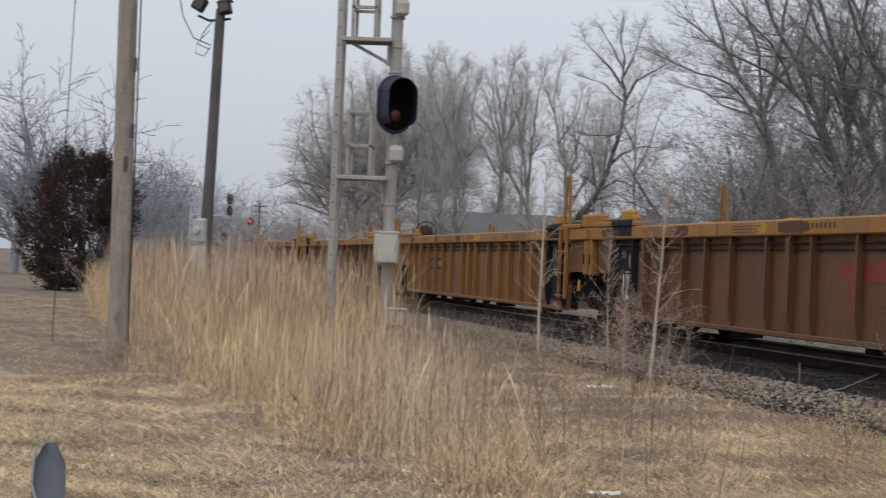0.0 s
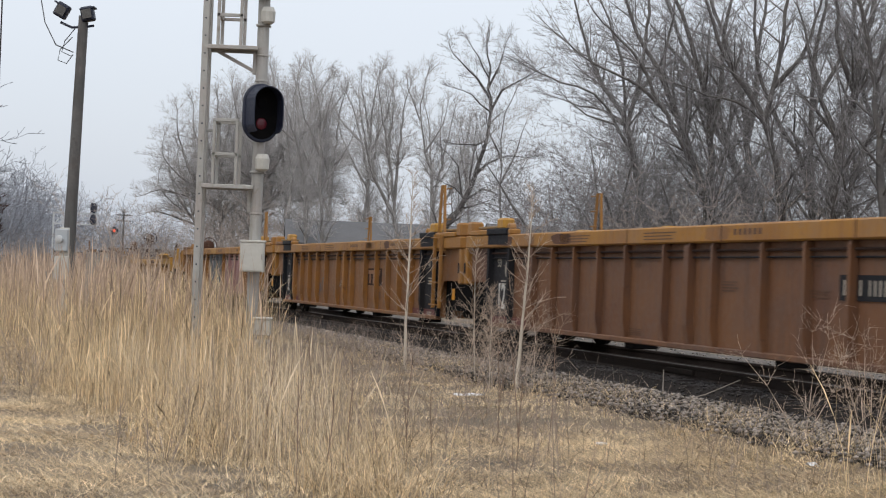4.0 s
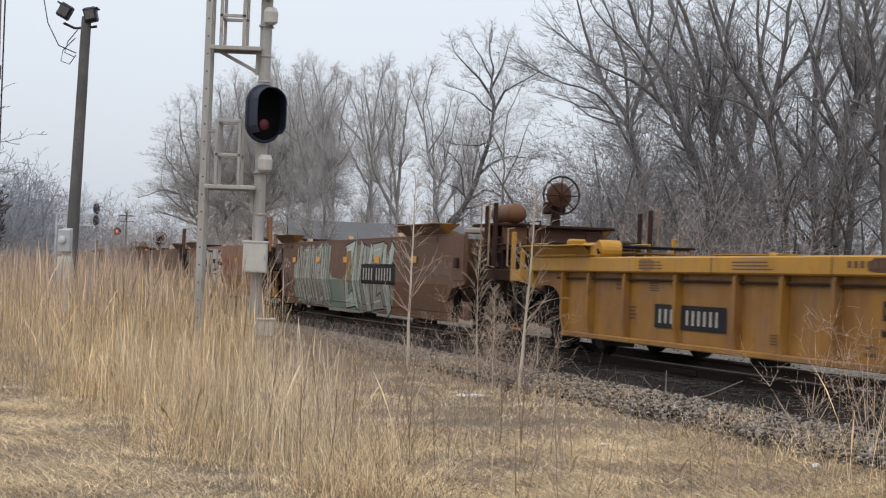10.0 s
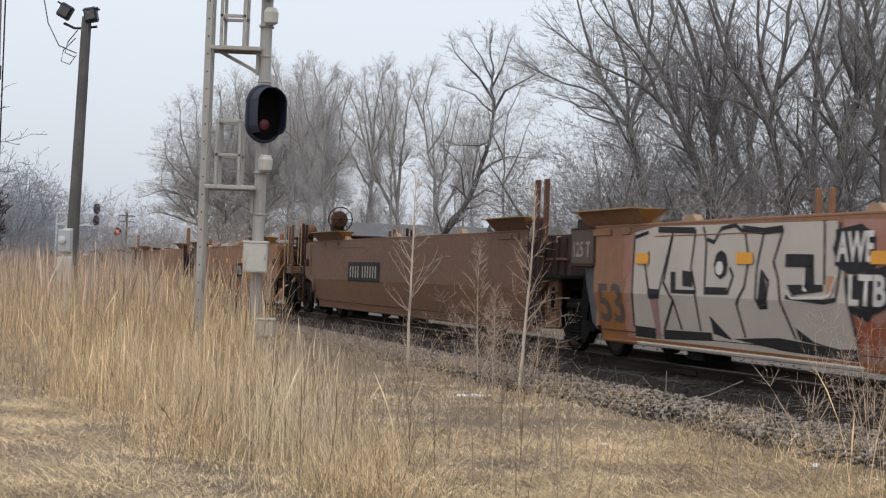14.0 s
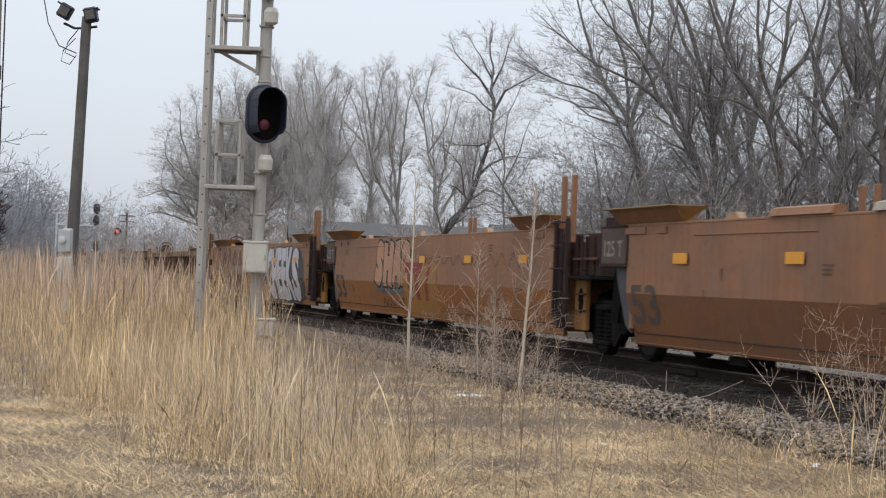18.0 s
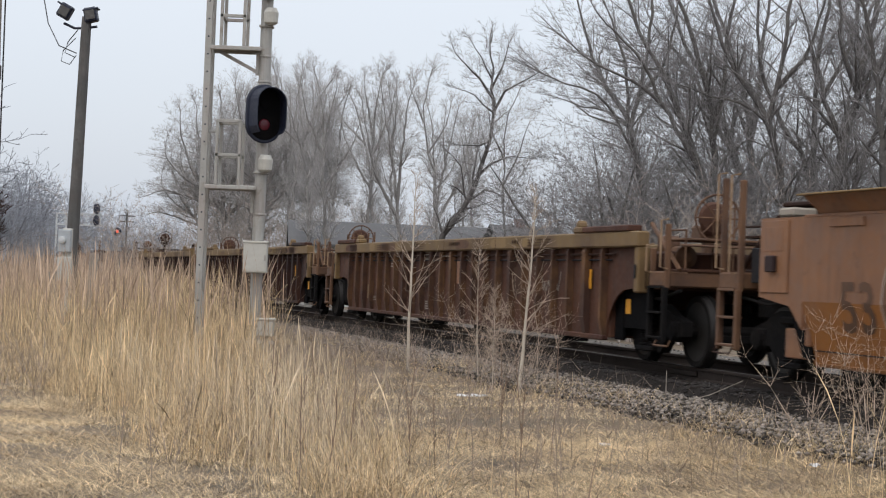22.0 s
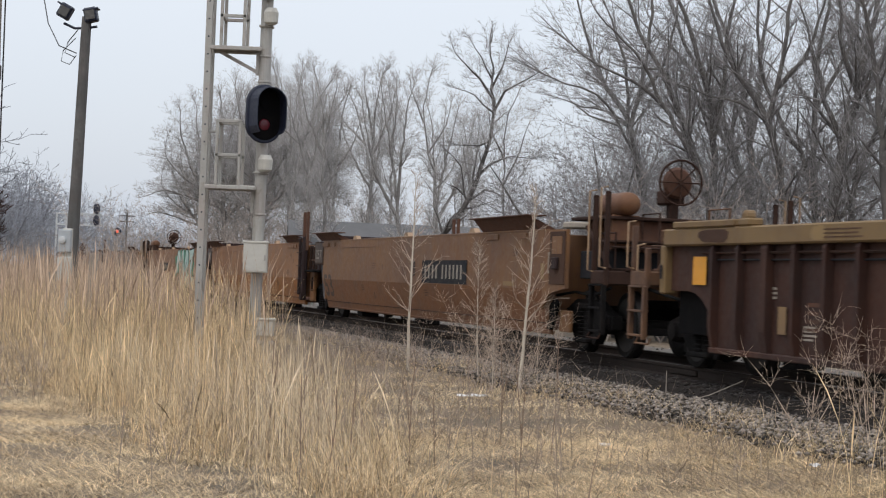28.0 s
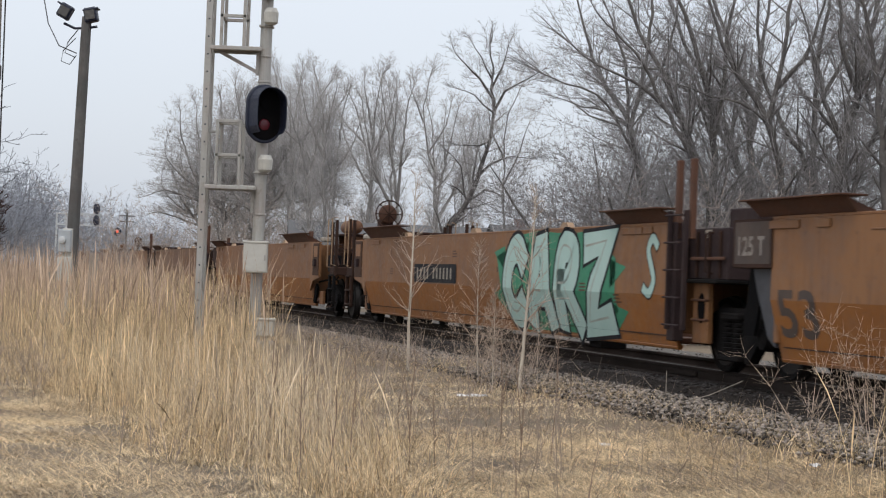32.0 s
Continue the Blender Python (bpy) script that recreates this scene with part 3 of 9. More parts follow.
def twigs_mesh(segs, mat, name):
    """Twigs from the same rows: three-sided, the fine ones ending in a point."""
    A = np.array(segs, float)
    A = A[np.argsort(A[:, 6])]
    p, q, r0 = A[:, :3], A[:, 3:6], A[:, 6]
    d = q - p
    d /= np.linalg.norm(d, axis=1, keepdims=True) + 1e-9
    ref = np.where(np.abs(d[:, 2:3]) < 0.9, [[0, 0, 1.0]], [[1.0, 0, 0]])
    a = np.cross(d, ref)
    a /= np.linalg.norm(a, axis=1, keepdims=True)
    b = np.cross(d, a)
    n = len(A)
    V = np.zeros((n, 6, 3))
    for k in range(3):
        o = math.cos(2.0944 * k) * a + math.sin(2.0944 * k) * b
        V[:, k] = p + 1.25 * r0[:, None] * o
        V[:, 3 + k] = q + A[:, 7][:, None] * o
    m = int(np.searchsorted(r0, 0.0105))
    V[:m, 3:] = (q + 0.15 * (q - p))[:m, None]
    V1, V2 = V[:m, :4].reshape(-1, 3), V[m:].reshape(-1, 3)
    i = (np.arange(m) * 4)[:, None]
    j = (4 * m + np.arange(n - m) * 6)[:, None]
    F = [np.concatenate([i + k, i + (k + 1) % 3, i + 3], 1) for k in range(3)]
    for k in range(3):
        k2 = (k + 1) % 3
        F += [np.concatenate([j + k, j + k2, j + 3 + k2], 1), np.concatenate([j + k, j + 3 + k2, j + 3 + k], 1)]
    return raw_mesh(name, np.concatenate([V1, V2]), np.concatenate(F), mat)


def boughs(rng, stems, gens, twig=0.006, most=9000, wobble=0.10, limbs=(), bough=7.5):
    """Limb and twig segments of a leafless tree, grown order by order.
    stems: (x, y, z, lean x, lean y, length, radius, upward pull); gens: for each order of
    branches (spacing, first share of the length, least and most angle, least and most length share, pull).
    limbs: main limbs of known course, (((x, z), ...), first radius, last radius, lean in depth)."""
    thick, thin, later = [], [], []

    def sprout(q, d, length, f, r1, gen, due, turn):
        space, first, a0, a1, l0, l1, up = gens[gen]
        while f >= first and due > 0:
            due -= space * rng.uniform(0.6, 1.4)
            turn += 2.4 + rng.uniform(-0.7, 0.7)
            side = np.cross(d, [0.3, 0.2, 1.0])
            side /= np.linalg.norm(side) + 1e-9
            other = np.cross(d, side)
            ang = radians(rng.uniform(a0, a1))
            nd = d * math.cos(ang) + (side * math.cos(turn) + other * math.sin(turn)) * math.sin(ang)
            if nd[2] < -0.15:
                nd[2] *= -0.4
            ll = length * rng.uniform(l0, l1) * (1.12 - 0.6 * f)
            rr = max(r1 * (rng.uniform(0.22, 0.5) if gen == 0 else rng.uniform(0.38, 0.62)), twig)
            later.append((q, nd, max(ll, 0.14), rr, gen + 1, up))
        return due, turn

    for path, r0, r_end, lean in limbs:
        pts = [np.array([x, lean * i, z]) for i, (x, z) in enumerate(path)]
        if 2.3 < pts[0][2] < 2.9:
            pts.insert(0, np.array([pts[0][0] * 1.05, 0.0, -0.1]))
        elif thick:
            root = min((np.array(a[3:6]) for a in thick), key=lambda p: float(np.sum((p - pts[0])[[0, 2]] ** 2)))
            shift = root[1] - pts[0][1]
            pts = [root] + [p + np.array([0, shift, 0]) for p in pts[1:]]
        length = sum(float(np.linalg.norm(b - a)) for a, b in zip(pts, pts[1:]))
        n, gone, due, turn, q = len(pts) - 1, 0.0, 0.0, rng.uniform(0, 6.28), pts[0]
        for i in range(n):
            p0, p1, p2, p3 = pts[max(i - 1, 0)], pts[i], pts[i + 1], pts[min(i + 2, n)]
            steps = max(2, int(np.linalg.norm(p2 - p1) / 0.35))
            for j in range(steps):
                t = (j + 1) / steps
                e2 = 0.5 * (2 * p1 + (p2 - p0) * t + (2 * p0 - 5 * p1 + 4 * p2 - p3) * t * t + (3 * p1 - p0 - 3 * p2 + p3) * t ** 3)
                e2 = e2 + np.array([rng.gauss(0, 0.025), rng.gauss(0, 0.03), rng.gauss(0, 0.015)])
                step = float(np.linalg.norm(e2 - q)) + 1e-6
                d = (e2 - q) / step
                f0, f = gone / length, (gone + step) / length
                gone += step
                thick.append((*q, *e2, r0 + (r_end - r0) * min(f0, 1) ** 0.8, r0 + (r_end - r0) * min(f, 1) ** 0.8))
                q = e2
                if q[2] > 2.6:
                    due, turn = sprout(q, d, min(length, bough), f, thick[-1][7], 0, due + step, turn)
        for _ in range(3):
            later.append((q, d + np.array([rng.gauss(0, 0.35), rng.gauss(0, 0.35), 0.1]), max(0.5, min(length, bough) * 0.16), max(r_end, twig), 1, gens[0][6]))

    trunk = []
    queue = [(np.array(s[:3], float), np.array([s[3], s[4], 1.0]), s[5], s[6], 0, s[7]) for s in stems]
    if not queue:
        queue, later = later, []
    while queue:
        for q, d, length, rr, gen, pull in queue:
            if len(thin) > most:
                return thick, thin
            lead = gen == 0 and q[2] < 0.5
            if gen == 0 and not lead and trunk:
                q = min(trunk, key=lambda p: float(np.sum((p - q) ** 2)))
            steps = max(3, min(14, int(length / (0.55 if gen < 2 else 0.3))))
            d = d / np.linalg.norm(d)
            r_end = max(rr * (0.14 if gen == 0 else 0.3), twig * 0.55)
            step, due, turn = length / steps, 0.0, rng.uniform(0, 6.28)
            w = wobble * (0.5 if gen == 0 else 1.0) * (1.0 if gen < 2 else 0.8)
            for i in range(steps):
                d = d + np.array([rng.gauss(0, w), rng.gauss(0, w), rng.gauss(0, w * 0.7) + pull * step])
                d /= np.linalg.norm(d)
                f = (i + 1) / steps
                r0, r1 = rr + (r_end - rr) * i / steps, rr + (r_end - rr) * f
                e2 = q + d * step
                (thick if r0 > 0.028 else thin).append((*q, *e2, r0, r1))
                q = e2
                if lead:
                    trunk.append(q)
                if gen < len(gens):
                    due, turn = sprout(q, d, length, f, r1, gen, due + step, turn)
        rng.shuffle(later)
        queue, later = later, []
    return thick, thin


def tree(name, m, label, seed, stems, gens, twig_mat=None, bark=None, category="tree", **kw):
    rng = random.Random(seed)
    thick, thin = boughs(rng, stems, gens, **kw)
    t = thing(name, m, label, category)
    if thick and category == "tree":
        part("trunk", tubes(thick, bark or BARK, "trunk", 6), BARK, t)
    elif thick:
        thin = thick + thin
    part("crown", twigs_mesh(thin, twig_mat or TWIG, "crown"), TWIG, t)
    return t


def ground_at(x, y):
    d, s = x * CT + y * ST, -x * ST + y * CT
    return float(level(d, s)) - 0.05


def plant(t, x, y, turn=0, size=1.0, label=""):
    c = copy_thing(t, pose(x, y, ground_at(x, y), 0, 0, turn))
    c.scale = (size,) * 3
    if label:
        c["label"] = label
    return c


def place(x, y, turn=0):
    return pose(x, y, ground_at(x, y), 0, 0, turn)


# tall trees close behind the line, each with the course of its main limbs
OPEN = [(0.26, 0.25, 26, 56, 0.20, 0.38, 0.10), (0.20, 0.12, 24, 50, 0.34, 0.58, 0.16), (0.12, 0.1, 22, 46, 0.36, 0.62, 0.22), (0.09, 0.1, 18, 42, 0.45, 0.8, 0.3)]


def limbed(x, y, label, seed, limbs, gens=None, **kw):
    kw = {"most": 30000, "twig": 0.005, "wobble": 0.13, **kw}
    return tree("tree", place(x, y), label, seed, [], gens or OPEN, limbs=limbs, **kw)


slant = limbed(5.42, 49, "leafless tree with a slim trunk bending over its neighbours", 3, [
    (((0.05, 2.5), (-0.02, 3.6), (-0.25, 4.8), (-0.7, 5.85), (-1.35, 6.7), (-2.2, 6.95), (-2.85, 7.2)), 0.11, 0.02, 0.18),
    (((-0.25, 4.8), (-0.5, 6.2), (-0.6, 7.55), (-1.0, 8.8), (-1.5, 9.85)), 0.07, 0.02, 0.18),
    (((-0.7, 5.85), (-1.5, 6.05), (-2.1, 6.45)), 0.04, 0.012, -0.18)], most=26000)
spread_ = limbed(7.04, 48, "tall leafless tree with several sweeping grey stems", 8, [
    (((0.05, 2.55), (-0.1, 3.75), (-0.65, 5.0), (-1.45, 6.25), (-2.3, 6.85), (-3.2, 7.2), (-3.9, 7.7)), 0.15, 0.02, -0.17),
    (((-0.1, 3.75), (-0.6, 5.4), (-1.25, 6.9), (-2.0, 8.2), (-2.65, 10.0)), 0.13, 0.03, 0.13),
    (((0.2, 2.55), (0.1, 4.2), (0.0, 5.85), (-0.4, 7.65), (-0.95, 9.15), (-1.4, 10.5)), 0.17, 0.04, 0.1),
    (((0.03, 5.25), (0.25, 6.8), (0.35, 8.3), (0.7, 10.3)), 0.10, 0.03, 0.07),
    (((-1.45, 6.25), (-2.2, 7.6), (-3.0, 8.3), (-3.4, 8.8)), 0.06, 0.015, -0.08)], most=40000)
dark = limbed(8.84, 47, "tall leafless tree with a dark crooked trunk behind the railway", 14, [
    (((0.05, 2.6), (-0.15, 4.65), (-0.5, 5.85), (-0.3, 6.75), (-0.1, 7.9), (0.0, 9.85)), 0.15, 0.04, 0.04),
    (((-0.5, 5.85), (-1.0, 6.7), (-1.6, 7.55), (-2.05, 8.75), (-2.5, 10.05)), 0.10, 0.02, 0.05),
    (((-0.4, 5.95), (-1.25, 6.35), (-2.05, 6.5), (-2.9, 6.8)), 0.05, 0.012, 0.04),
    (((-0.3, 6.75), (0.3, 7.5), (0.7, 8.55), (0.95, 10.05)), 0.07, 0.02, -0.14)])
forked = limbed(10.25, 50, "leafless tree forked low into two grey trunks", 21, [
    (((0.07, 2.7), (-0.3, 4.9), (-0.95, 6.0), (-1.55, 7.2), (-1.8, 8.6), (-1.7, 10.65)), 0.13, 0.03, -0.05),
    (((0.07, 2.7), (-0.07, 4.45), (-0.13, 6.5), (-0.07, 8.05), (0.3, 10.4)), 0.15, 0.04, -0.06),
    (((-0.13, 6.5), (0.45, 7.6), (0.9, 8.7), (1.0, 10.3)), 0.08, 0.02, 0.1)])
broad = limbed(9.95, 46, "broad leafless tree with a thick leaning trunk behind the railway", 27, [
    (((-0.04, 2.6), (0.03, 3.95), (0.25, 5.3), (0.6, 6.65), (0.9, 8.15), (1.3, 10.05)), 0.24, 0.06, 0.2),
    (((0.25, 5.2), (-0.25, 6.4), (-0.5, 7.5), (-0.9, 8.95)), 0.09, 0.02, 0.18),
    (((0.35, 2.65), (0.55, 4.55), (1.1, 5.85), (1.9, 7.35), (2.75, 8.5)), 0.14, 0.03, 0.03),
    (((0.6, 6.65), (0.15, 7.7), (0.05, 9.0), (-0.2, 10.0)), 0.09, 0.02, -0.03)])
limbed(10.95, 45, "tall leafless tree with a straight grey trunk", 33, [
    (((0.06, 2.65), (-0.15, 5.35), (-0.4, 7.0), (-0.75, 8.55), (-1.15, 9.95)), 0.16, 0.04, -0.1),
    (((-0.12, 4.65), (0.4, 6.05), (0.9, 7.5)), 0.10, 0.02, -0.19),
    (((-0.4, 7.0), (0.05, 8.3), (0.15, 9.7)), 0.08, 0.02, -0.19)])
for t, x, y, turn, size in ((forked, 13.2, 52, 20, 1.05), (spread_, 10.4, 62, 10, 1.2), (dark, 6.6, 60, 340, 1.15), (broad, 14.8, 56, 200, 1.2), (slant, 12.4, 58, 170, 1.3)):
    plant(t, x, y, turn, size)
# low crooked trees in front of them
CROOK = [(0.42, 0.2, 35, 80, 0.45, 0.8, -0.03), (0.28, 0.15, 30, 70, 0.4, 0.75, 0.08), (0.18, 0.1, 26, 60, 0.35, 0.7, 0.2)]
low = tree("tree", place(4.0, 47), "low crooked leafless tree with arching limbs", 19,
           [(0, 0, -0.1, -0.5, 0, 5.4, 0.10, -0.02), (0.2, 0, -0.1, 0.35, 0.2, 5.4, 0.09, -0.02), (0.1, 0.1, -0.1, -0.1, 0.3, 5.0, 0.08, 0.0)], CROOK, most=11000, wobble=0.19, twig=0.006)
for x, y, turn, size in ((6.2, 50, 130, 0.95), (8.2, 54, 20, 1.0), (11.6, 53, 300, 0.9), (5.0, 60, 80, 1.05), (4.9, 48, 170, 1.05), (5.7, 47, 260, 0.92), (7.3, 49, 75, 0.9), (9.4, 50, 200, 0.95)):
    plant(low, x, y, turn, size)
# the bent tree that stands by itself
FINE = [(0.24, 0.2, 26, 55, 0.2, 0.36, 0.10), (0.18, 0.12, 24, 50, 0.38, 0.62, 0.14), (0.11, 0.1, 22, 46, 0.4, 0.66, 0.2), (0.09, 0.1, 18, 42, 0.45, 0.8, 0.3)]
BENT_TRUNK = [(((-0.25, 2.55), (0.07, 3.35), (0.65, 4.3), (1.0, 5.2), (1.35, 6.5), (1.45, 7.45), (1.35, 8.25), (1.4, 9.0), (1.2, 9.85)), 0.19, 0.025, -0.01)]
BENT_LIMBS = [(((0.97, 5.15), (1.45, 5.6), (2.1, 5.9), (2.85, 5.85)), 0.06, 0.012, -0.07), (((0.73, 4.4), (0.33, 4.7), (-0.1, 4.85)), 0.05, 0.012, -0.05),
              (((0.69, 4.3), (1.3, 4.7), (1.9, 4.5), (2.15, 4.1)), 0.06, 0.012, 0.16), (((1.35, 6.5), (1.0, 6.25), (0.33, 6.25)), 0.05, 0.012, 0.01),
              (((0.53, 4.6), (0.36, 5.5), (-0.15, 6.05)), 0.04, 0.012, 0.02), (((1.45, 7.45), (1.85, 8.2), (2.6, 8.65), (3.2, 9.05)), 0.06, 0.012, -0.1),
              (((1.4, 7.8), (0.92, 8.6), (0.35, 9.15), (-0.05, 9.6)), 0.06, 0.012, -0.19), (((1.35, 8.25), (1.7, 9.05), (1.95, 9.9)), 0.055, 0.012, -0.07),
              (((1.45, 7.45), (0.75, 8.0), (0.25, 8.2)), 0.04, 0.012, -0.15), (((1.37, 8.8), (0.9, 9.4), (0.57, 9.9)), 0.04, 0.012, 0.0)]
bent = limbed(0.13, 62, "leafless tree with a long bent dark trunk", 29, BENT_TRUNK + BENT_LIMBS, FINE, most=26000, twig=0.0055, bough=4.2, bark=BENTBARK)
bent.scale = (0.97,) * 3
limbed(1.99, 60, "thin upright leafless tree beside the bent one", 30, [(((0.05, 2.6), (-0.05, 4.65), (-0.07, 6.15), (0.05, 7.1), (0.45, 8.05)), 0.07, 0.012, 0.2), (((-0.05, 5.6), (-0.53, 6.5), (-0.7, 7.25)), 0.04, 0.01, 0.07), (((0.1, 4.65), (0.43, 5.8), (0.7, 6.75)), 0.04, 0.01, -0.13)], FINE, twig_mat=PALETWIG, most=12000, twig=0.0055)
# slender trees further along the wood
UPRIGHT = [(0.20, 0.2, 22, 46, 0.22, 0.38, 0.14), (0.16, 0.15, 22, 44, 0.38, 0.62, 0.18), (0.11, 0.12, 20, 42, 0.4, 0.66, 0.25), (0.09, 0.1, 18, 40, 0.45, 0.8, 0.3)]
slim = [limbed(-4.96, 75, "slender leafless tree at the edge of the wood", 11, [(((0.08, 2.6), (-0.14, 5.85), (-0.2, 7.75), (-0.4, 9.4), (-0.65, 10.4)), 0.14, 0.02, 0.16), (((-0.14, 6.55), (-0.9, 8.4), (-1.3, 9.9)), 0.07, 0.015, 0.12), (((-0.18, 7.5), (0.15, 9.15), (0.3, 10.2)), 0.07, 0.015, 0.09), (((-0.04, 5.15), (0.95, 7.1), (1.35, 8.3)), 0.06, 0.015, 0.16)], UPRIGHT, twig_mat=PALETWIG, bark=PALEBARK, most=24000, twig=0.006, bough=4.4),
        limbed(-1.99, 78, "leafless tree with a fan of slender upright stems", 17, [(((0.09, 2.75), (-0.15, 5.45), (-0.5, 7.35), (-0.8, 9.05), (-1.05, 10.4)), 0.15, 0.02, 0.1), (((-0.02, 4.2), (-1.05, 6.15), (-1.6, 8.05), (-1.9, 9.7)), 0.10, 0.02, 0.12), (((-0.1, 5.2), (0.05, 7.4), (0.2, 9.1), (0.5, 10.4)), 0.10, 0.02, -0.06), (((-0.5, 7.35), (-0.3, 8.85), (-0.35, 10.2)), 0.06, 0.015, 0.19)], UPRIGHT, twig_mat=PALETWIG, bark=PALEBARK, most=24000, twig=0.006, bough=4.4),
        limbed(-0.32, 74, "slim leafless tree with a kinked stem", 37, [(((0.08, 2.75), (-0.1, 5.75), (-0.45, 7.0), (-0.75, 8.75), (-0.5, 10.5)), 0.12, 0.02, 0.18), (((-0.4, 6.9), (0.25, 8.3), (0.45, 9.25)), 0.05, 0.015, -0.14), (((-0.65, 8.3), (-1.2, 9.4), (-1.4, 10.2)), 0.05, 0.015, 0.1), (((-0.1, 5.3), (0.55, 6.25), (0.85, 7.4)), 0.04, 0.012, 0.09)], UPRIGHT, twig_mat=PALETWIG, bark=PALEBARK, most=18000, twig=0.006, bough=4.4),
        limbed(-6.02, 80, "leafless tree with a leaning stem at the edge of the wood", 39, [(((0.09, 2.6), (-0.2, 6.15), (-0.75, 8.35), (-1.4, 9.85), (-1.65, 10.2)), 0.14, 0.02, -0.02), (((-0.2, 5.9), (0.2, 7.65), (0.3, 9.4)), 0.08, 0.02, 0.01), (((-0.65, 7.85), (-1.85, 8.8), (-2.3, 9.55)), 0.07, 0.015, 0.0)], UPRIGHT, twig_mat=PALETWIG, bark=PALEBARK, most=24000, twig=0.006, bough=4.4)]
for t in slim:
    t.scale = (0.94,) * 3
for i, x, y, turn, size in ((0, -3.7, 88, 160, 1.08), (1, -5.6, 92, 20, 1.05), (2, -2.6, 90, 120, 1.02), (3, -7.6, 90, 200, 1.1), (1, -0.6, 96, 190, 1.02), (0, 1.6, 98, 70, 0.95), (2, 0.8, 88, 250, 0.88), (3, -4.0, 100, 330, 1.15), (1, -8.4, 98, 60, 1.2)):
    plant(slim[i], x, y, turn, size)
DENSE = [(0.22, 0.12, 28, 65, 0.28, 0.46, 0.06), (0.18, 0.1, 26, 58, 0.4, 0.65, 0.10), (0.12, 0.1, 24, 54, 0.4, 0.66, 0.14), (0.10, 0.1, 20, 46, 0.45, 0.8, 0.2)]
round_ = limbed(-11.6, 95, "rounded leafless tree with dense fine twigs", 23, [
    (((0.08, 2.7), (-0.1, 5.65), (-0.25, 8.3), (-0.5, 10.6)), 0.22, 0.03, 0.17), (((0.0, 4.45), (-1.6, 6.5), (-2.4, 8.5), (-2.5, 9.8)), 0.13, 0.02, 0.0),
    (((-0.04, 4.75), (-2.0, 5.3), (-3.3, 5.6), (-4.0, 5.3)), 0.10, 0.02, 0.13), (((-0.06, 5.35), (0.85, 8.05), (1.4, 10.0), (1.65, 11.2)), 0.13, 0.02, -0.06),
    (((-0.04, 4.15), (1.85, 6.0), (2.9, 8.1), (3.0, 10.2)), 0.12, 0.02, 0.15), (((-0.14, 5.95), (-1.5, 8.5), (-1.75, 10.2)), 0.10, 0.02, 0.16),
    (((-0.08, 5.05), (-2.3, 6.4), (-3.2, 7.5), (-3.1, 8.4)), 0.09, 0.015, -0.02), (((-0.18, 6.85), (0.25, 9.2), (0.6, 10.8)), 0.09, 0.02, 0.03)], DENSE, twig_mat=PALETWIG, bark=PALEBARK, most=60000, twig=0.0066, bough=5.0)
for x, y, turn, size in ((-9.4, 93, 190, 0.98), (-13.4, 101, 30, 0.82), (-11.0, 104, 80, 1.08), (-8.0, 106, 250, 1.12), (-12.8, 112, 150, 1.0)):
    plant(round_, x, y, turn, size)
# brush under the trees
THICKET = [(0.34, 0.0, 25, 70, 0.4, 0.7, 0.08), (0.26, 0.0, 25, 65, 0.4, 0.7, 0.08)]
bush = []
for i in range(3):
    r2 = random.Random(60 + i)
    bush.append(tree("bush", place(5.2 + i, 45), "tangled leafless brush under the trees", 41 + i, [(r2.uniform(-1.2, 1.2), r2.uniform(-0.8, 0.8), -0.1, r2.gauss(0, 0.45), r2.gauss(0, 0.4), r2.uniform(2.4, 4.2), 0.03, 0.03) for _ in range(11)], THICKET, BRUSH, category="bush", most=2600, twig=0.007, wobble=0.14))
rng = random.Random(4)
for i in range(34):
    x = rng.uniform(-12, 14)
    y = 44 + max(0, (7 - x)) * 2.75 + rng.uniform(0, 10)
    if x * CT + y * ST > 15.5 and (x < -8 or i % 3 == 0):
        plant(bush[i % 3], x, y + (6 if x > -3 else 0), rng.uniform(0, 360), rng.uniform(0.4, 0.75) if x > -8 else rng.uniform(0.7, 1.0))
# thick growth at the foot of the far wood
for i in range(26):
    x, y = -15.2 + i * 0.62 + rng.uniform(-0.4, 0.4), rng.uniform(86, 104)
    plant(bush[i % 3], x, y, rng.uniform(0, 360), rng.uniform(0.85, 1.5))
# taller thicket between the big trees
for i in range(9):
    x, y = 5.2 + i * 1.25 + rng.uniform(-0.3, 0.3), rng.uniform(52, 68)
    plant(bush[i % 3], x, y, rng.uniform(0, 360), rng.uniform(0.75, 1.2))
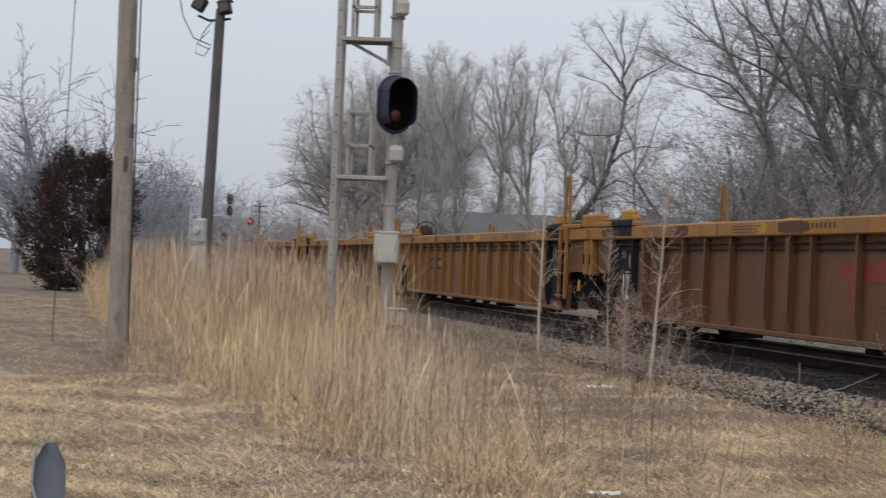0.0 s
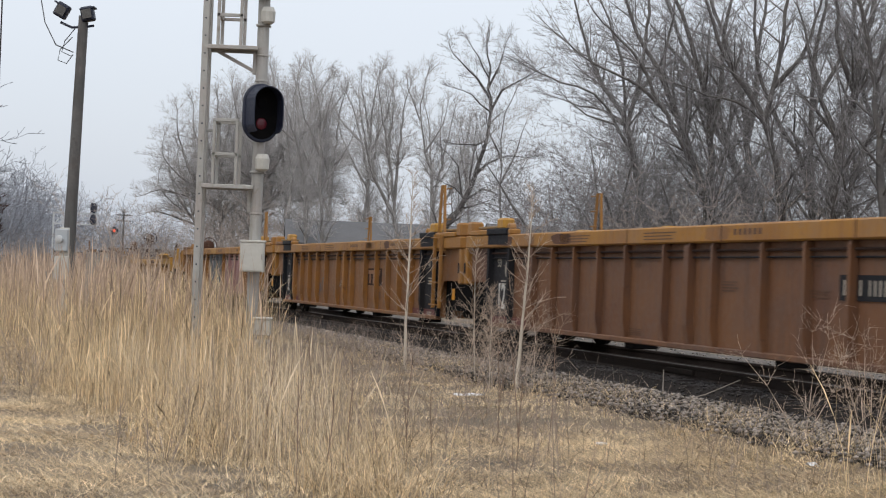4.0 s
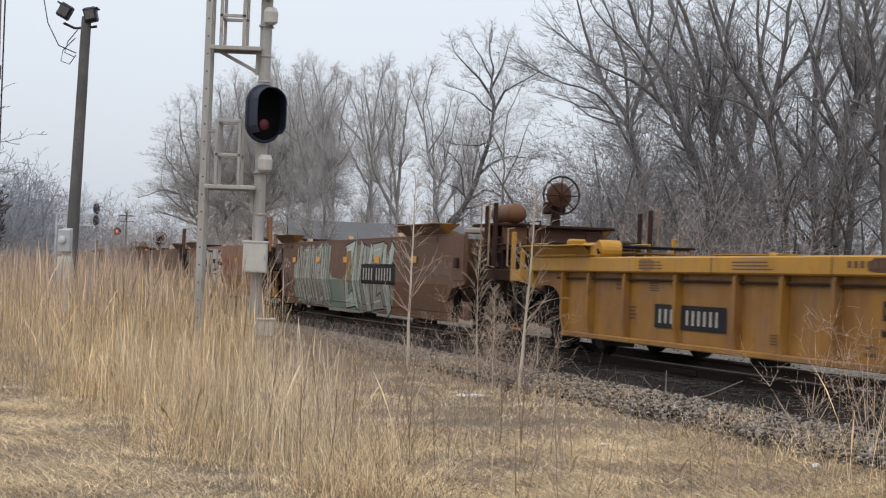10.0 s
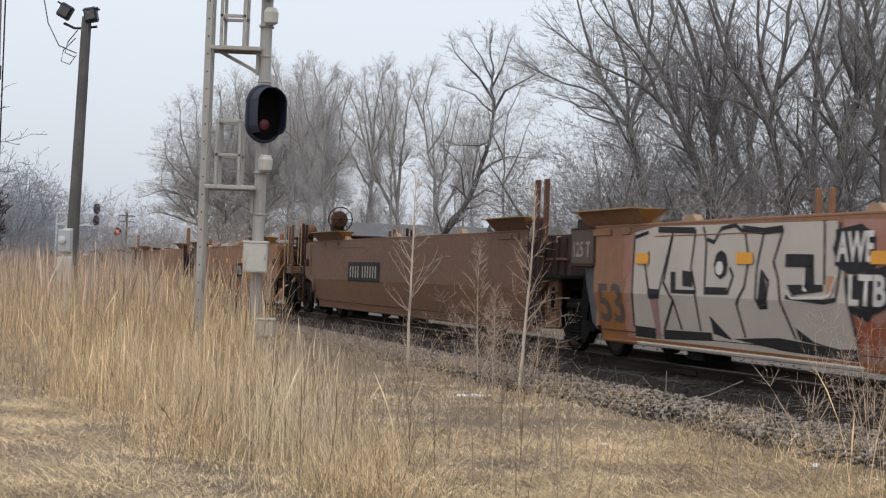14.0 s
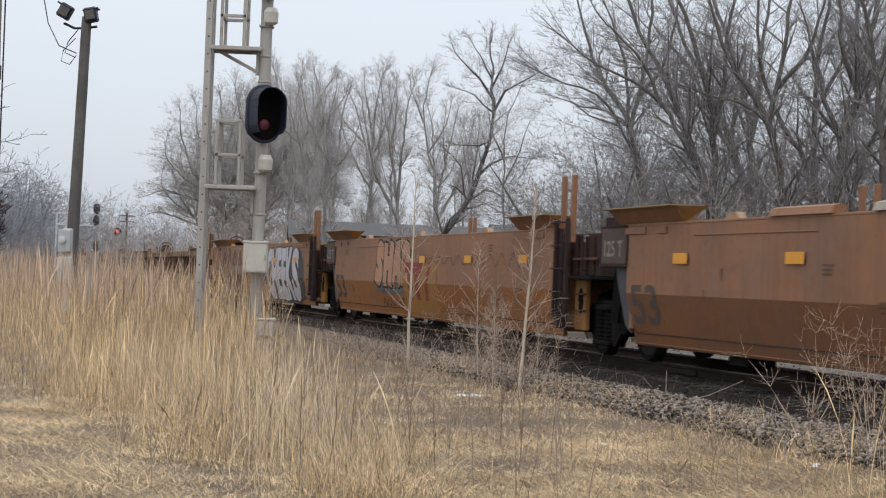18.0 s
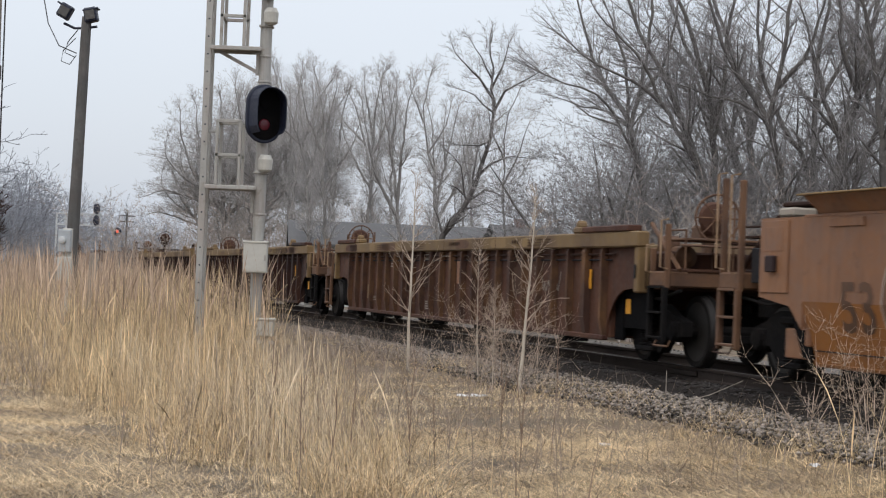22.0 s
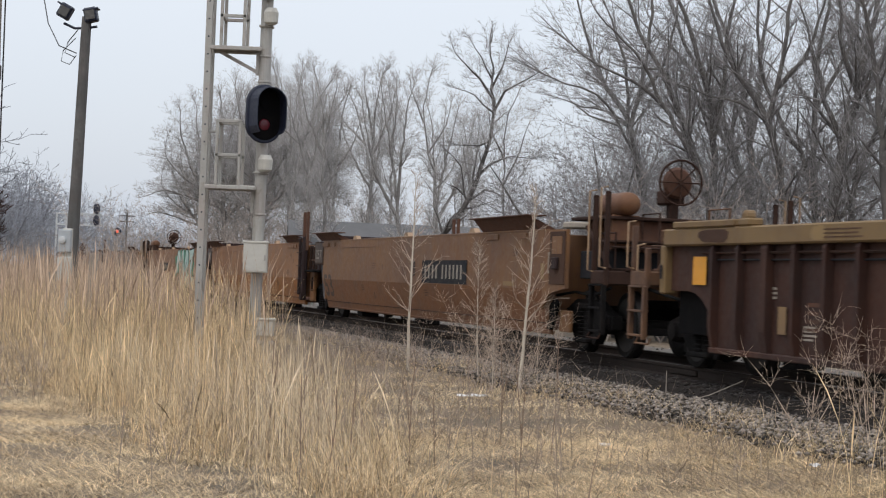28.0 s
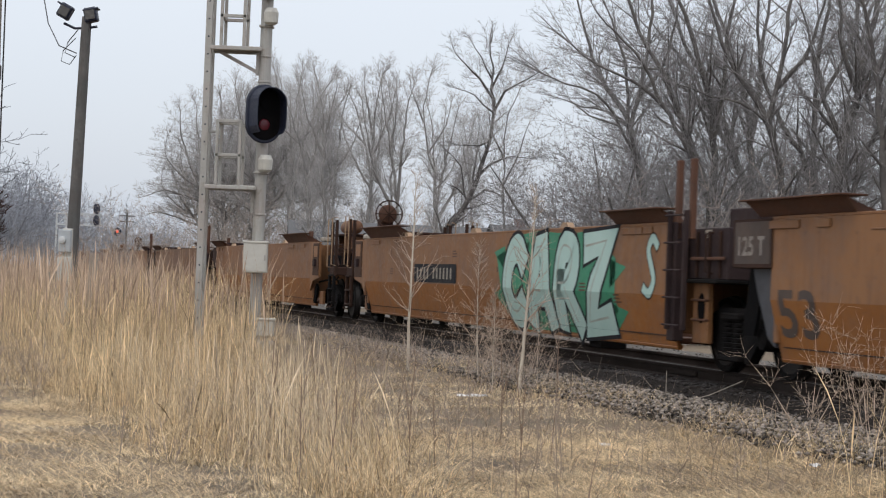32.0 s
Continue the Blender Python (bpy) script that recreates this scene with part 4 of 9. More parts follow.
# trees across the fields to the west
# Twigs and trunk share the haze-coloured material.
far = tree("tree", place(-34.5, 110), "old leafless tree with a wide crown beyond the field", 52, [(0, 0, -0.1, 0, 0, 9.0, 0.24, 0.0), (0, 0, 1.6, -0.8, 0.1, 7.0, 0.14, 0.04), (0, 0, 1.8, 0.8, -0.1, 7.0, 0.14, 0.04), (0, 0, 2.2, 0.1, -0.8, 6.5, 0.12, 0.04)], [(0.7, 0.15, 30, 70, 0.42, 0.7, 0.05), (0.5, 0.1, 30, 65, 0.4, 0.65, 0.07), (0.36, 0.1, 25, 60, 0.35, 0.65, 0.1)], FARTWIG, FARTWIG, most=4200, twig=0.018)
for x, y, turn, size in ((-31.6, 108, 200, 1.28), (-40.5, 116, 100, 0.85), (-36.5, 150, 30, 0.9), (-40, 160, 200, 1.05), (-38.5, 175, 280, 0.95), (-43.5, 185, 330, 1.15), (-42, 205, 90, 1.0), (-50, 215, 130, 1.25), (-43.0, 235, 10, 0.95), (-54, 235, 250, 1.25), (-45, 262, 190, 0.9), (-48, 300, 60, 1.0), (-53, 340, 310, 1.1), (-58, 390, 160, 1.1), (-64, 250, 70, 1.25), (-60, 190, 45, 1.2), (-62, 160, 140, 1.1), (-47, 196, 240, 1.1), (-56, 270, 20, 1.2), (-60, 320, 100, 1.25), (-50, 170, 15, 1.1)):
    plant(far, x, y, turn, size, "distant leafless tree, haze tint put into its colour")

# ---------------------------------------------------------------- signal, poles and other things by the line
POLEWOOD = shade("grey_weathered_pole", (0.30, 0.265, 0.225), 0.9, grain=(14, 0.3), stain=(2.0, 0.5), stain_to=(0.19, 0.165, 0.14), bump=0.5, bump_scale=18, streaks=((0.11, 0.09, 0.075), 0.7))
DARKPOLE = shade("dark_creosoted_pole", (0.09, 0.09, 0.088), 0.9, grain=(14, 0.35), stain=(1.5, 0.5), stain_to=(0.16, 0.152, 0.146), bump=0.5, bump_scale=18, streaks=((0.05, 0.042, 0.036), 0.6))
BROWNPOLE = shade("brown_treated_pole", (0.10, 0.062, 0.042), 0.9, grain=(14, 0.35), stain=(1.5, 0.5), bump=0.5, bump_scale=18)
MAST = shade("aluminium_grey_paint", (0.36, 0.355, 0.335), 0.55, 0.1, grain=(16, 0.15), stain=(1.2, 0.45), stain_to=(0.25, 0.235, 0.21), bump=0.06, streaks=((0.20, 0.17, 0.13), 0.5))
PALEBOX = shade("pale_grey_enamel", (0.47, 0.46, 0.42), 0.5, grain=(16, 0.12), stain=(1.5, 0.35), stain_to=(0.34, 0.31, 0.26), bump=0.04)
GREYBOX = shade("light_grey_box_enamel", (0.40, 0.43, 0.45), 0.45, grain=(16, 0.1), stain=(2, 0.3), bump=0.03)
HOOD = shade("matt_black_enamel", (0.012, 0.016, 0.034), 0.5, grain=(20, 0.2), stain=(2, 0.3), stain_to=(0.03, 0.034, 0.042), bump=0.05)
CONCRETE = shade("grey_concrete", (0.40, 0.38, 0.34), 0.9, grain=(14, 0.25), stain=(2, 0.4), bump=0.4)
CABLE = shade("black_cable", (0.02, 0.02, 0.022), 0.6, bump=0)
STAKE = shade("grey_plastic_marker", (0.15, 0.175, 0.215), 0.45, grain=(20, 0.15), stain=(4, 0.3), stain_to=(0.11, 0.12, 0.14), bump=0.08)
LITTER = shade("white_plastic_litter", (0.70, 0.70, 0.72), 0.5, grain=(20, 0.1), stain=(6, 0.3), bump=0.1)
ROOFGREY = shade("grey_shingles", (0.12, 0.12, 0.124), 0.9, grain=(12, 0.25), stain=(1, 0.3), bump=0.4)
SIDING = shade("white_siding", (0.55, 0.56, 0.55), 0.7, grain=(8, 0.12), stain=(1, 0.3), bump=0.1)
BRICKRED = shade("dull_red_brick", (0.20, 0.10, 0.08), 0.9, grain=(12, 0.3), stain=(2, 0.3), bump=0.4)
CEDAR = shade("bronzed_cedar_foliage", (0.048, 0.025, 0.022), 0.9, grain=(6, 0.4), stain=(0.9, 0.6), stain_to=(0.02, 0.021, 0.02), spread=0.6, per="island", bump=0)


def glow(name, colour, strength):
    m = bpy.data.materials.new(name)
    m.use_nodes = True
    b = m.node_tree.nodes["Principled BSDF"]
    b.inputs["Base Color"].default_value = (*[c * 0.3 for c in colour], 1)
    b.inputs["Emission Color"].default_value = (*colour, 1)
    b.inputs["Emission Strength"].default_value = strength
    b.inputs["Roughness"].default_value = 0.3
    return m


REDLENS = glow("dim_red_lens", (0.16, 0.006, 0.02), 0.10)
FARRED = glow("lit_red_lamp", (1.0, 0.10, 0.03), 1.0)


def signal_head(u, x, y, z, aspect):
    """An oval head with a hooded recess, turned a little to the east."""
    n = 28
    turn = Matrix.Rotation(radians(30), 4, "Z")

    def put(pts):
        return [tuple(Vector((x, y, z)) + turn @ Vector(p)) for p in pts]

    def oval(w, h, yy):
        out = []
        for i in range(n):
            a = 2 * math.pi * i / n
            cx, cz = math.cos(a), math.sin(a)
            out.append((w * cx, yy, (h - w) * (1 if cz > 0 else -1) * (abs(cz) > 1e-6) + w * cz))
        return out

    head = Kit()
    rings = [oval(0.335, 0.505, 0.04), oval(0.35, 0.52, 0.0), oval(0.35, 0.52, -0.03), oval(0.325, 0.495, -0.045)]
    pts = [p for r in rings for p in r]
    fs = [(i * n + k, i * n + (k + 1) % n, (i + 1) * n + (k + 1) % n, (i + 1) * n + k) for i in range(3) for k in range(n)]
    fs += [tuple(range(n)), tuple(range(3 * n, 4 * n))[::-1]]
    head.add(put(pts), fs)
    part("background", head, HOOD, u, "oval matt-black signal backing")
    hood = Kit()
    outer = [oval(0.315, 0.485, -0.045), oval(0.285, 0.455, -0.36), oval(0.27, 0.44, -0.36), oval(0.30, 0.47, -0.05)]
    pts = [p for r in outer for p in r]
    fs = []
    for i in range(3):
        for k in range(n):
            a = 2 * math.pi * (k + 0.5) / n
            if not 1.2 * math.pi < a < 1.8 * math.pi:
                fs.append((i * n + k, i * n + (k + 1) % n, (i + 1) * n + (k + 1) % n, (i + 1) * n + k))
    hood.add(put(pts), fs)
    part("hood", hood, HOOD, u)
    # Flat face disc, blackened for the shade inside the hood.
    face = Kit()
    face.add(put(oval(0.295, 0.465, -0.052)), [tuple(range(n))[::-1]])
    part("recess", face, PITCH, u, "black face disc, darkened for the shade inside the hood")
    for dz, mat, lab in ((0.17, PITCH, "unlit dark lens"), (-0.19, aspect, "dimly lit red lens")):
        k = Kit()
        k.lathe([(0.03, -0.075), (0.085, -0.068), (0.105, -0.05), (0.105, -0.03)], (0, 0, dz), "y", 16)
        k.v = put(k.v)
        part("lens", k, mat, u, lab)
    k = Kit()
    k.box((x - 0.06, y + 0.02, z - 0.35), (x + 0.14, y + 0.3, z + 0.3), 0.03)
    part("lamp_case", k, HOOD, u)


def railway_signal():
    u = thing("railway_signal", pose(-3.28, 32.0, ground_at(-3.28, 32.0)), "grey-painted mast signal with caged ladder and a red light", "signal")
    gz = -ground_at(-3.28, 32.0)
    k = Kit()
    k.lathe([(0.105, 0.0), (0.105, 7.9)], (0, 0, 0), "z", 16)
    for z in (2.55, 3.3, 4.9, 5.35):
        k.lathe([(0.105, z), (0.118, z + 0.01), (0.118, z + 0.03), (0.105, z + 0.04)], (0, 0, 0), "z", 16)
    part("mast", k, MAST, u, smooth_faces=False)
    k = Kit()
    k.box((-0.36, -0.38, -0.3), (0.36, 0.38, 0.34), 0.04)
    part("foundation", k, CONCRETE, u, "grey concrete block")
    k = Kit()
    k.box((0.10, -0.72, 0.44), (0.40, -0.5, 0.74), 0.02)
    k.box((0.08, -0.74, 0.72), (0.42, -0.48, 0.76), 0.01)
    k.box((0.21, -0.65, -0.1), (0.29, -0.57, 0.45), 0.01)
    part("base_case", k, PALEBOX, u)
    box = Kit()
    box.box((-0.22, -0.32, gz + 1.6), (0.20, -0.11, gz + 2.14), 0.015)
    box.box((-0.235, -0.335, gz + 2.12), (0.215, -0.10, gz + 2.16), 0.008)
    b = part("junction_box", box, PALEBOX, u, "pale enamelled junction box")
    k = Kit()
    k.box((0.15, -0.338, gz + 1.82), (0.175, -0.318, gz + 1.92), 0.004)
    part("latch", k, MAST, b)
    k = Kit()
    k.box((-0.195, -0.326, gz + 1.63), (0.175, -0.3215, gz + 2.09), 0.003)
    part("box_door", k, PALEBOX, b)
    # ladder, seen edge-on, with its safety cages
    for yy in (-0.2, 0.2):
        k = Kit()
        k.box((-1.05, yy - 0.03, 0.0), (-0.93, yy + 0.03, 7.9), 0.01)
        part("ladder_rail", k, MAST, u)
    for i in range(24):
        k = Kit()
        k.tube([(-0.99, -0.2, 0.4 + i * 0.31), (-0.99, 0.2, 0.4 + i * 0.31)], 0.018, 6)
        part("rung", k, MAST, u)
    for i in range(24):
        k = Kit()
        k.lathe([(0.016, -0.232), (0.016, -0.228)], (-0.99, 0, 0.4 + i * 0.31), "y", 8)
        part("bolt", k, HOOD, u)
    for zc, top, brace in ((gz + 3.05, 1.2, 0), (gz + 5.5, 1.5, 1)):
        k = Kit()
        for yy in (-0.28, 0.28):
            k.box((-0.95, yy - 0.03, zc), (-0.05, yy + 0.03, zc + 0.07), 0.008)
        k.box((-0.95, -0.28, zc + 0.05), (-0.08, 0.28, zc + 0.075), 0.004)
        part("platform", k, MAST, u)
        k = Kit()
        for xx, yy in product((-0.76, -0.36), (-0.28, 0.28)):
            k.box((xx - 0.028, yy - 0.028, zc + 0.07), (xx + 0.028, yy + 0.028, zc + top), 0.006)
        for zz in (zc + 0.6, zc + top):
            for yy in (-0.28, 0.28):
                k.box((-0.79, yy - 0.028, zz - 0.028), (-0.33, yy + 0.028, zz + 0.028), 0.006)
            k.box((-0.79, -0.28, zz - 0.028), (-0.73, 0.28, zz + 0.028), 0.006)
        k.box((-0.95, -0.03, zc + top - 0.2), (-0.76, 0.03, zc + top - 0.15), 0.006)
        part("cage", k, MAST, u)
        k = Kit()
        if brace:
            k.box((-0.42, -0.025, -0.03), (0.42, 0.025, 0.03), 0.006, Matrix.Rotation(radians(27), 3, "Y"))
            k.v = [(p[0] - 0.42, p[1], p[2] + zc - 0.20) for p in k.v]
        k.box((-0.16, -0.04, zc - 0.4), (-0.10, 0.04, zc), 0.008)
        part("bracket", k, MAST, u)
    signal_head(u, 0.03, -0.22, gz + 4.40, REDLENS)
    signal_head(u, 0.03, -0.22, gz + 6.93, HOOD)
    for z in (gz + 3.52, gz + 6.12):
        k = Kit()
        k.lathe([(0.07, z - 0.14), (0.12, z - 0.1), (0.13, z + 0.08), (0.09, z + 0.16)], (0.09, -0.16, 0), "z", 14)
        part("cable_head", k, PALEBOX, u)
        k = Kit()
        k.box((-0.12, -0.14, z - 0.17), (0.13, 0.1, z - 0.14), 0.01)
        part("clamp", k, MAST, u)


railway_signal()


def pole_mesh(h, r0, r1, seed, mat, lean=(0, 0)):
    rng = random.Random(seed)
    prof, n, m = [], 14, 18
    k = Kit()
    pts = []
    for i in range(m + 1):
        z = -0.3 + (h + 0.3) * i / m
        for j in range(n):
            a = 2 * math.pi * j / n
            r = (r0 + (r1 - r0) * i / m) * (1 + rng.uniform(-0.025, 0.025))
            pts.append((r * math.cos(a) + lean[0] * z, r * math.sin(a) + lean[1] * z, z))
    fs = [(i * n + j, i * n + (j + 1) % n, (i + 1) * n + (j + 1) % n, (i + 1) * n + j) for i in range(m) for j in range(n)]
    fs += [tuple(range(n))[::-1], tuple(range(m * n, (m + 1) * n))]
    k.add(pts, fs)
    return k


wood = thing("utility_pole", place(-6.82, 27.0), "weathered grey timber pole rising from the reeds", "pole")
part("pole", pole_mesh(9.5, 0.165, 0.13, 1, POLEWOOD, (-0.012, 0)), POLEWOOD, wood, smooth_faces=True)
for z, a in ((2.9, 0.3), (4.4, 2.0), (3.4, 1.2)):
    k = Kit()
    k.box((-0.03 + 0.13 * math.sin(a), -0.17, z), (0.03 + 0.13 * math.sin(a), -0.13, z + 0.22), 0.01)
    part("split", k, DARKPOLE, wood, "dark split in the timber")
k = Kit()
k.tube([(0.16, -0.02, -0.2), (0.12, -0.02, 9.0)], 0.012, 6)
part("ground_wire", k, CABLE, wood)

lamp_pole = thing("floodlight_pole", place(-8.66, 42.0), "dark leaning timber pole with two floodlights", "pole")
part("pole", pole_mesh(7.42, 0.155, 0.115, 2, DARKPOLE, (0.022, 0)), DARKPOLE, lamp_pole, smooth_faces=True)
for x, z, tilt, name in ((-0.33, 7.52, 28, "floodlight"), (0.27, 7.46, -12, "floodlight")):
    k = Kit()
    k.box((-0.15, -0.13, -0.17), (0.15, 0.13, 0.17), 0.03, Matrix.Rotation(radians(tilt), 3, "Y"))
    k.box((-0.18, -0.16, 0.10), (0.18, 0.16, 0.14), 0.01, Matrix.Rotation(radians(tilt), 3, "Y"))
    k.v = [(p[0] + x, p[1] - 0.05, p[2] + z) for p in k.v]
    f = part("floodlight", k, HOOD, lamp_pole, "weathered dark floodlight")
    k = Kit()
    k.box((-0.11, -0.20, -0.12), (0.11, -0.185, 0.09), 0.004, Matrix.Rotation(radians(tilt), 3, "Y"))
    k.v = [(p[0] + x, p[1] - 0.05, p[2] + z) for p in k.v]
    part("lens", k, DARKPOLE, f)
k = Kit()
k.tube([(-0.36, -0.03, 7.25), (-0.1, -0.03, 7.14), (0.2, -0.03, 7.16), (0.42, -0.03, 7.2)], 0.03, 8)
part("crossarm", k, HOOD, lamp_pole)
k = Kit()
k.tube([(-1.6, 3, 8.6), (-1.0, 1.2, 7.4), (-0.5, 0.2, 6.75), (-0.02, -0.13, 6.55)], 0.014, 6)
k.tube([(-0.05, -0.13, 6.9), (-0.32, -0.15, 6.6), (-0.36, -0.15, 6.35), (-0.16, -0.15, 6.28), (-0.02, -0.13, 6.5)], 0.012, 6)
k.tube([(0.0, -0.13, 7.1), (-0.22, -0.15, 6.8), (-0.28, -0.15, 6.55), (-0.04, -0.13, 6.45)], 0.012, 6)
part("service_wire", k, CABLE, lamp_pole)

meter = thing("meter_post", place(-7.9, 38.0), "pale grey meter boxes on a short post in the reeds", "electric box")
k = Kit()
k.box((-0.1, -0.02, -0.3), (0.1, 0.08, 2.45), 0.01)
part("post", k, PALEBOX, meter)
k = Kit()
k.box((-0.17, -0.16, 1.95), (0.1, -0.02, 2.42), 0.015)
part("upper_box", k, GREYBOX, meter)
k = Kit()
k.box((-0.16, -0.18, 1.35), (0.14, -0.02, 1.85), 0.015)
part("lower_box", k, PALEBOX, meter)
k = Kit()
k.lathe([(0.02, -0.24), (0.075, -0.23), (0.085, -0.16)], (-0.07, 0, 2.2), "y", 14)
part("meter", k, GALV, meter, "round glass-fronted meter")

for x, y, h, tip in ((-7.42, 38.0, 1.95, 6), (-8.5, 40.0, 1.5, -8)):
    stake = thing("marker_board", place(x, y), "leaning pale weathered board in the reeds", "board")
    k = Kit()
    k.box((-0.09, -0.02, -0.2), (0.09, 0.02, h), 0.008, Matrix.Rotation(radians(tip), 3, "Y"))
    k.v = [(p[0], p[1], p[2]) for p in k.v]
    part("board", k, POLEWOOD, stake)

post = thing("flexible_marker", place(-2.59, 9.0), "grey rounded marker strip with a pale rim in the lawn", "marker")
k = Kit()
pts, n = [], 12
for j in range(9):
    z = -0.1 + 0.76 * j / 8
    for i in range(n + 1):
        a = math.pi * i / n
        top = min(1.0, math.sqrt(max(0.0, 1 - max(0.0, (j - 6.5) / 1.6) ** 2)))
        pts.append((-0.085 * math.cos(a) * top, 0.035 * math.sin(a) - 0.02, z))
m = n + 1
k.add(pts, [(j * m + i, j * m + i + 1, (j + 1) * m + i + 1, (j + 1) * m + i) for j in range(8) for i in range(n)])
strip_ = part("strip", k, STAKE, post, smooth_faces=True)
k = Kit()
k.tube([(-0.03, -0.035, 0.655), (-0.075, -0.035, 0.62), (-0.085, -0.035, 0.45), (-0.06, -0.04, 0.38), (0.01, -0.045, 0.31), (0.085, -0.04, 0.265), (0.2, -0.03, 0.24)], 0.006, 6)
part("rim", k, GREYBOX, post, "pale curled rim")

corner = thing("utility_pole", place(3.34, 12.0), "brown treated timber pole with a grey equipment box", "pole")
part("pole", pole_mesh(7, 0.14, 0.12, 3, BROWNPOLE), BROWNPOLE, corner, smooth_faces=True)
k = Kit()
k.box((-0.22, -0.34, 1.90), (0.14, -0.12, 2.18), 0.02)
b = part("equipment_box", k, GREYBOX, corner, "light grey enamelled box")
k = Kit()
k.box((-0.23, -0.35, 2.175), (0.15, -0.11, 2.19), 0.005)
part("lid", k, GREYBOX, b)
k = Kit()
k.tube([(-0.10, -0.22, 1.9), (-0.12, -0.2, 1.5), (-0.09, -0.16, 0.9), (-0.12, -0.15, -0.1)], 0.016, 8)
part("conduit", k, GALV, corner)
k = Kit()
k.tube([(-0.25, -0.2, 2.1), (-0.28, -0.1, 2.8), (-0.26, 0.0, 4.8)], 0.008, 6)
part("wire", k, CABLE, corner)

# guy wire that comes down beside the timber pole
w = thing("guy_wire", Matrix.Identity(4), "thin black guy wire slanting to the ground beside the pole", "wire")
k = Kit()
k.tube([(-8.6, 30.5, 10.0), (-9.0, 31.0, -0.1)], 0.008, 5)
part("wire", k, CABLE, w)

# signal bridge and signals far down the line
gantry = thing("signal_gantry", pose(-30.0, 140, 0.2), "distant white lattice signal bridge with a dark signal", "signal gantry")
for x in (0.0, 0.75):
    k = Kit()
    k.box((x - 0.06, -0.06, 0), (x + 0.06, 0.06, 5.5), 0.01)
    part("leg", k, GALV, gantry)
for i in range(6):
    k = Kit()
    k.tube([(0, 0, 0.3 + i * 0.85), (0.75, 0, 1.0 + i * 0.85)], 0.03, 5)
    part("lattice", k, GALV, gantry)
for z in (5.45, 4.6):
    k = Kit()
    k.box((-0.05, -0.07, z - 0.06), (3.5, 0.07, z + 0.06), 0.01)
    part("boom", k, GALV, gantry)
for i in range(6):
    k = Kit()
    k.box((0.6 + i * 0.55, -0.04, 4.6), (0.66 + i * 0.55, 0.04, 5.45), 0.01)
    part("railing", k, GALV, gantry)
for z in (5.0, 5.9):
    k = Kit()
    k.lathe([(0.05, -0.2), (0.26, -0.15), (0.26, 0.05), (0.1, 0.1)], (3.1, -0.1, z), "y", 12)
    k.v = [(p[0], p[1], z + (p[2] - z) * 1.6) for p in k.v]
    part("signal_head", k, HOOD, gantry)
dwarf = thing("distant_signal", pose(-27.05, 150, 0.2), "distant signal showing a red light", "signal")
k = Kit()
k.box((-0.06, -0.06, 0), (0.06, 0.06, 4.6), 0.01)
part("post", k, MAST, dwarf)
k = Kit()
k.lathe([(0.05, -0.1), (0.34, -0.08), (0.34, 0.05), (0.1, 0.1)], (0, -0.08, 4.4), "y", 14)
part("background", k, HOOD, dwarf)
k = Kit()
k.lathe([(0.03, -0.22), (0.13, -0.2), (0.13, -0.17)], (0, 0, 4.42), "y", 12)
part("lens", k, FARRED, dwarf, "glowing red lens")
far_pole = thing("utility_pole", pose(-38.6, 220, 0.2), "distant timber pole with a crossarm", "pole")
k = Kit()
k.tube([(0, 0, 0), (0, 0, 8.2)], 0.14, 8, 0.1)
part("pole", k, DARKPOLE, far_pole)
for z in (7.0, 7.7):
    k = Kit()
    k.box((-0.9, -0.06, z), (0.9, 0.06, z + 0.12), 0.01)
    part("crossarm", k, DARKPOLE, far_pole)


def house(x, y, w, l, eave, ridge, turn, label, wall, gable):
    h = thing("house", pose(x, y, 0.15, 0, 0, turn), label, "house")
    k = Kit()
    k.box((-l / 2, -w / 2, 0), (l / 2, w / 2, eave), 0.01)
    wl = part("wall", k, wall, h)
    for e in (-1, 1):
        k = Kit()
        k.prism([(-w / 2, eave), (w / 2, eave), (0, ridge - 0.06)], e * l / 2 - 0.06, e * l / 2 + 0.06, "x")
        part("gable", k, gable, h)
    for s in (-1, 1):
        k = Kit()
        o = 0.3
        a = (ridge - eave) / (w / 2)
        k.prism([(0, ridge), (0, ridge + 0.1), (s * (w / 2 + o), eave - a * o + 0.1), (s * (w / 2 + o), eave - a * o)], -l / 2 - 0.35, l / 2 + 0.35, "x")
        part("roof_slope", k, ROOFGREY, h, "grey shingled roof slope")
    for i in range(3):
        xx = -l / 2 + l * (i + 0.5) / 3
        k = Kit()
        k.box((xx - 0.5, -w / 2 - 0.04, 1.0), (xx + 0.5, -w / 2 + 0.02, 2.1), 0.01)
        wn = part("window", k, SIDING, h)
        k = Kit()
        k.box((xx - 0.42, -w / 2 - 0.05, 1.08), (xx + 0.42, -w / 2 - 0.042, 2.02), 0.003)
        part("pane", k, HOOD, wn)
    return h


house(-2.1, 83, 4, 9.4, 2.9, 3.85, 6, "low house with a long grey shingled roof behind the railway", SIDING, SIDING)
h2 = house(3.6, 80, 4, 2.6, 2.9, 3.9, 14, "small low house with a grey roof behind the railway", SIDING, SIDING)
k = Kit()
k.box((-0.45, -0.25, 3.3), (-0.1, 0.25, 4.3), 0.02)
part("chimney", k, BRICKRED, h2, "short brick chimney")


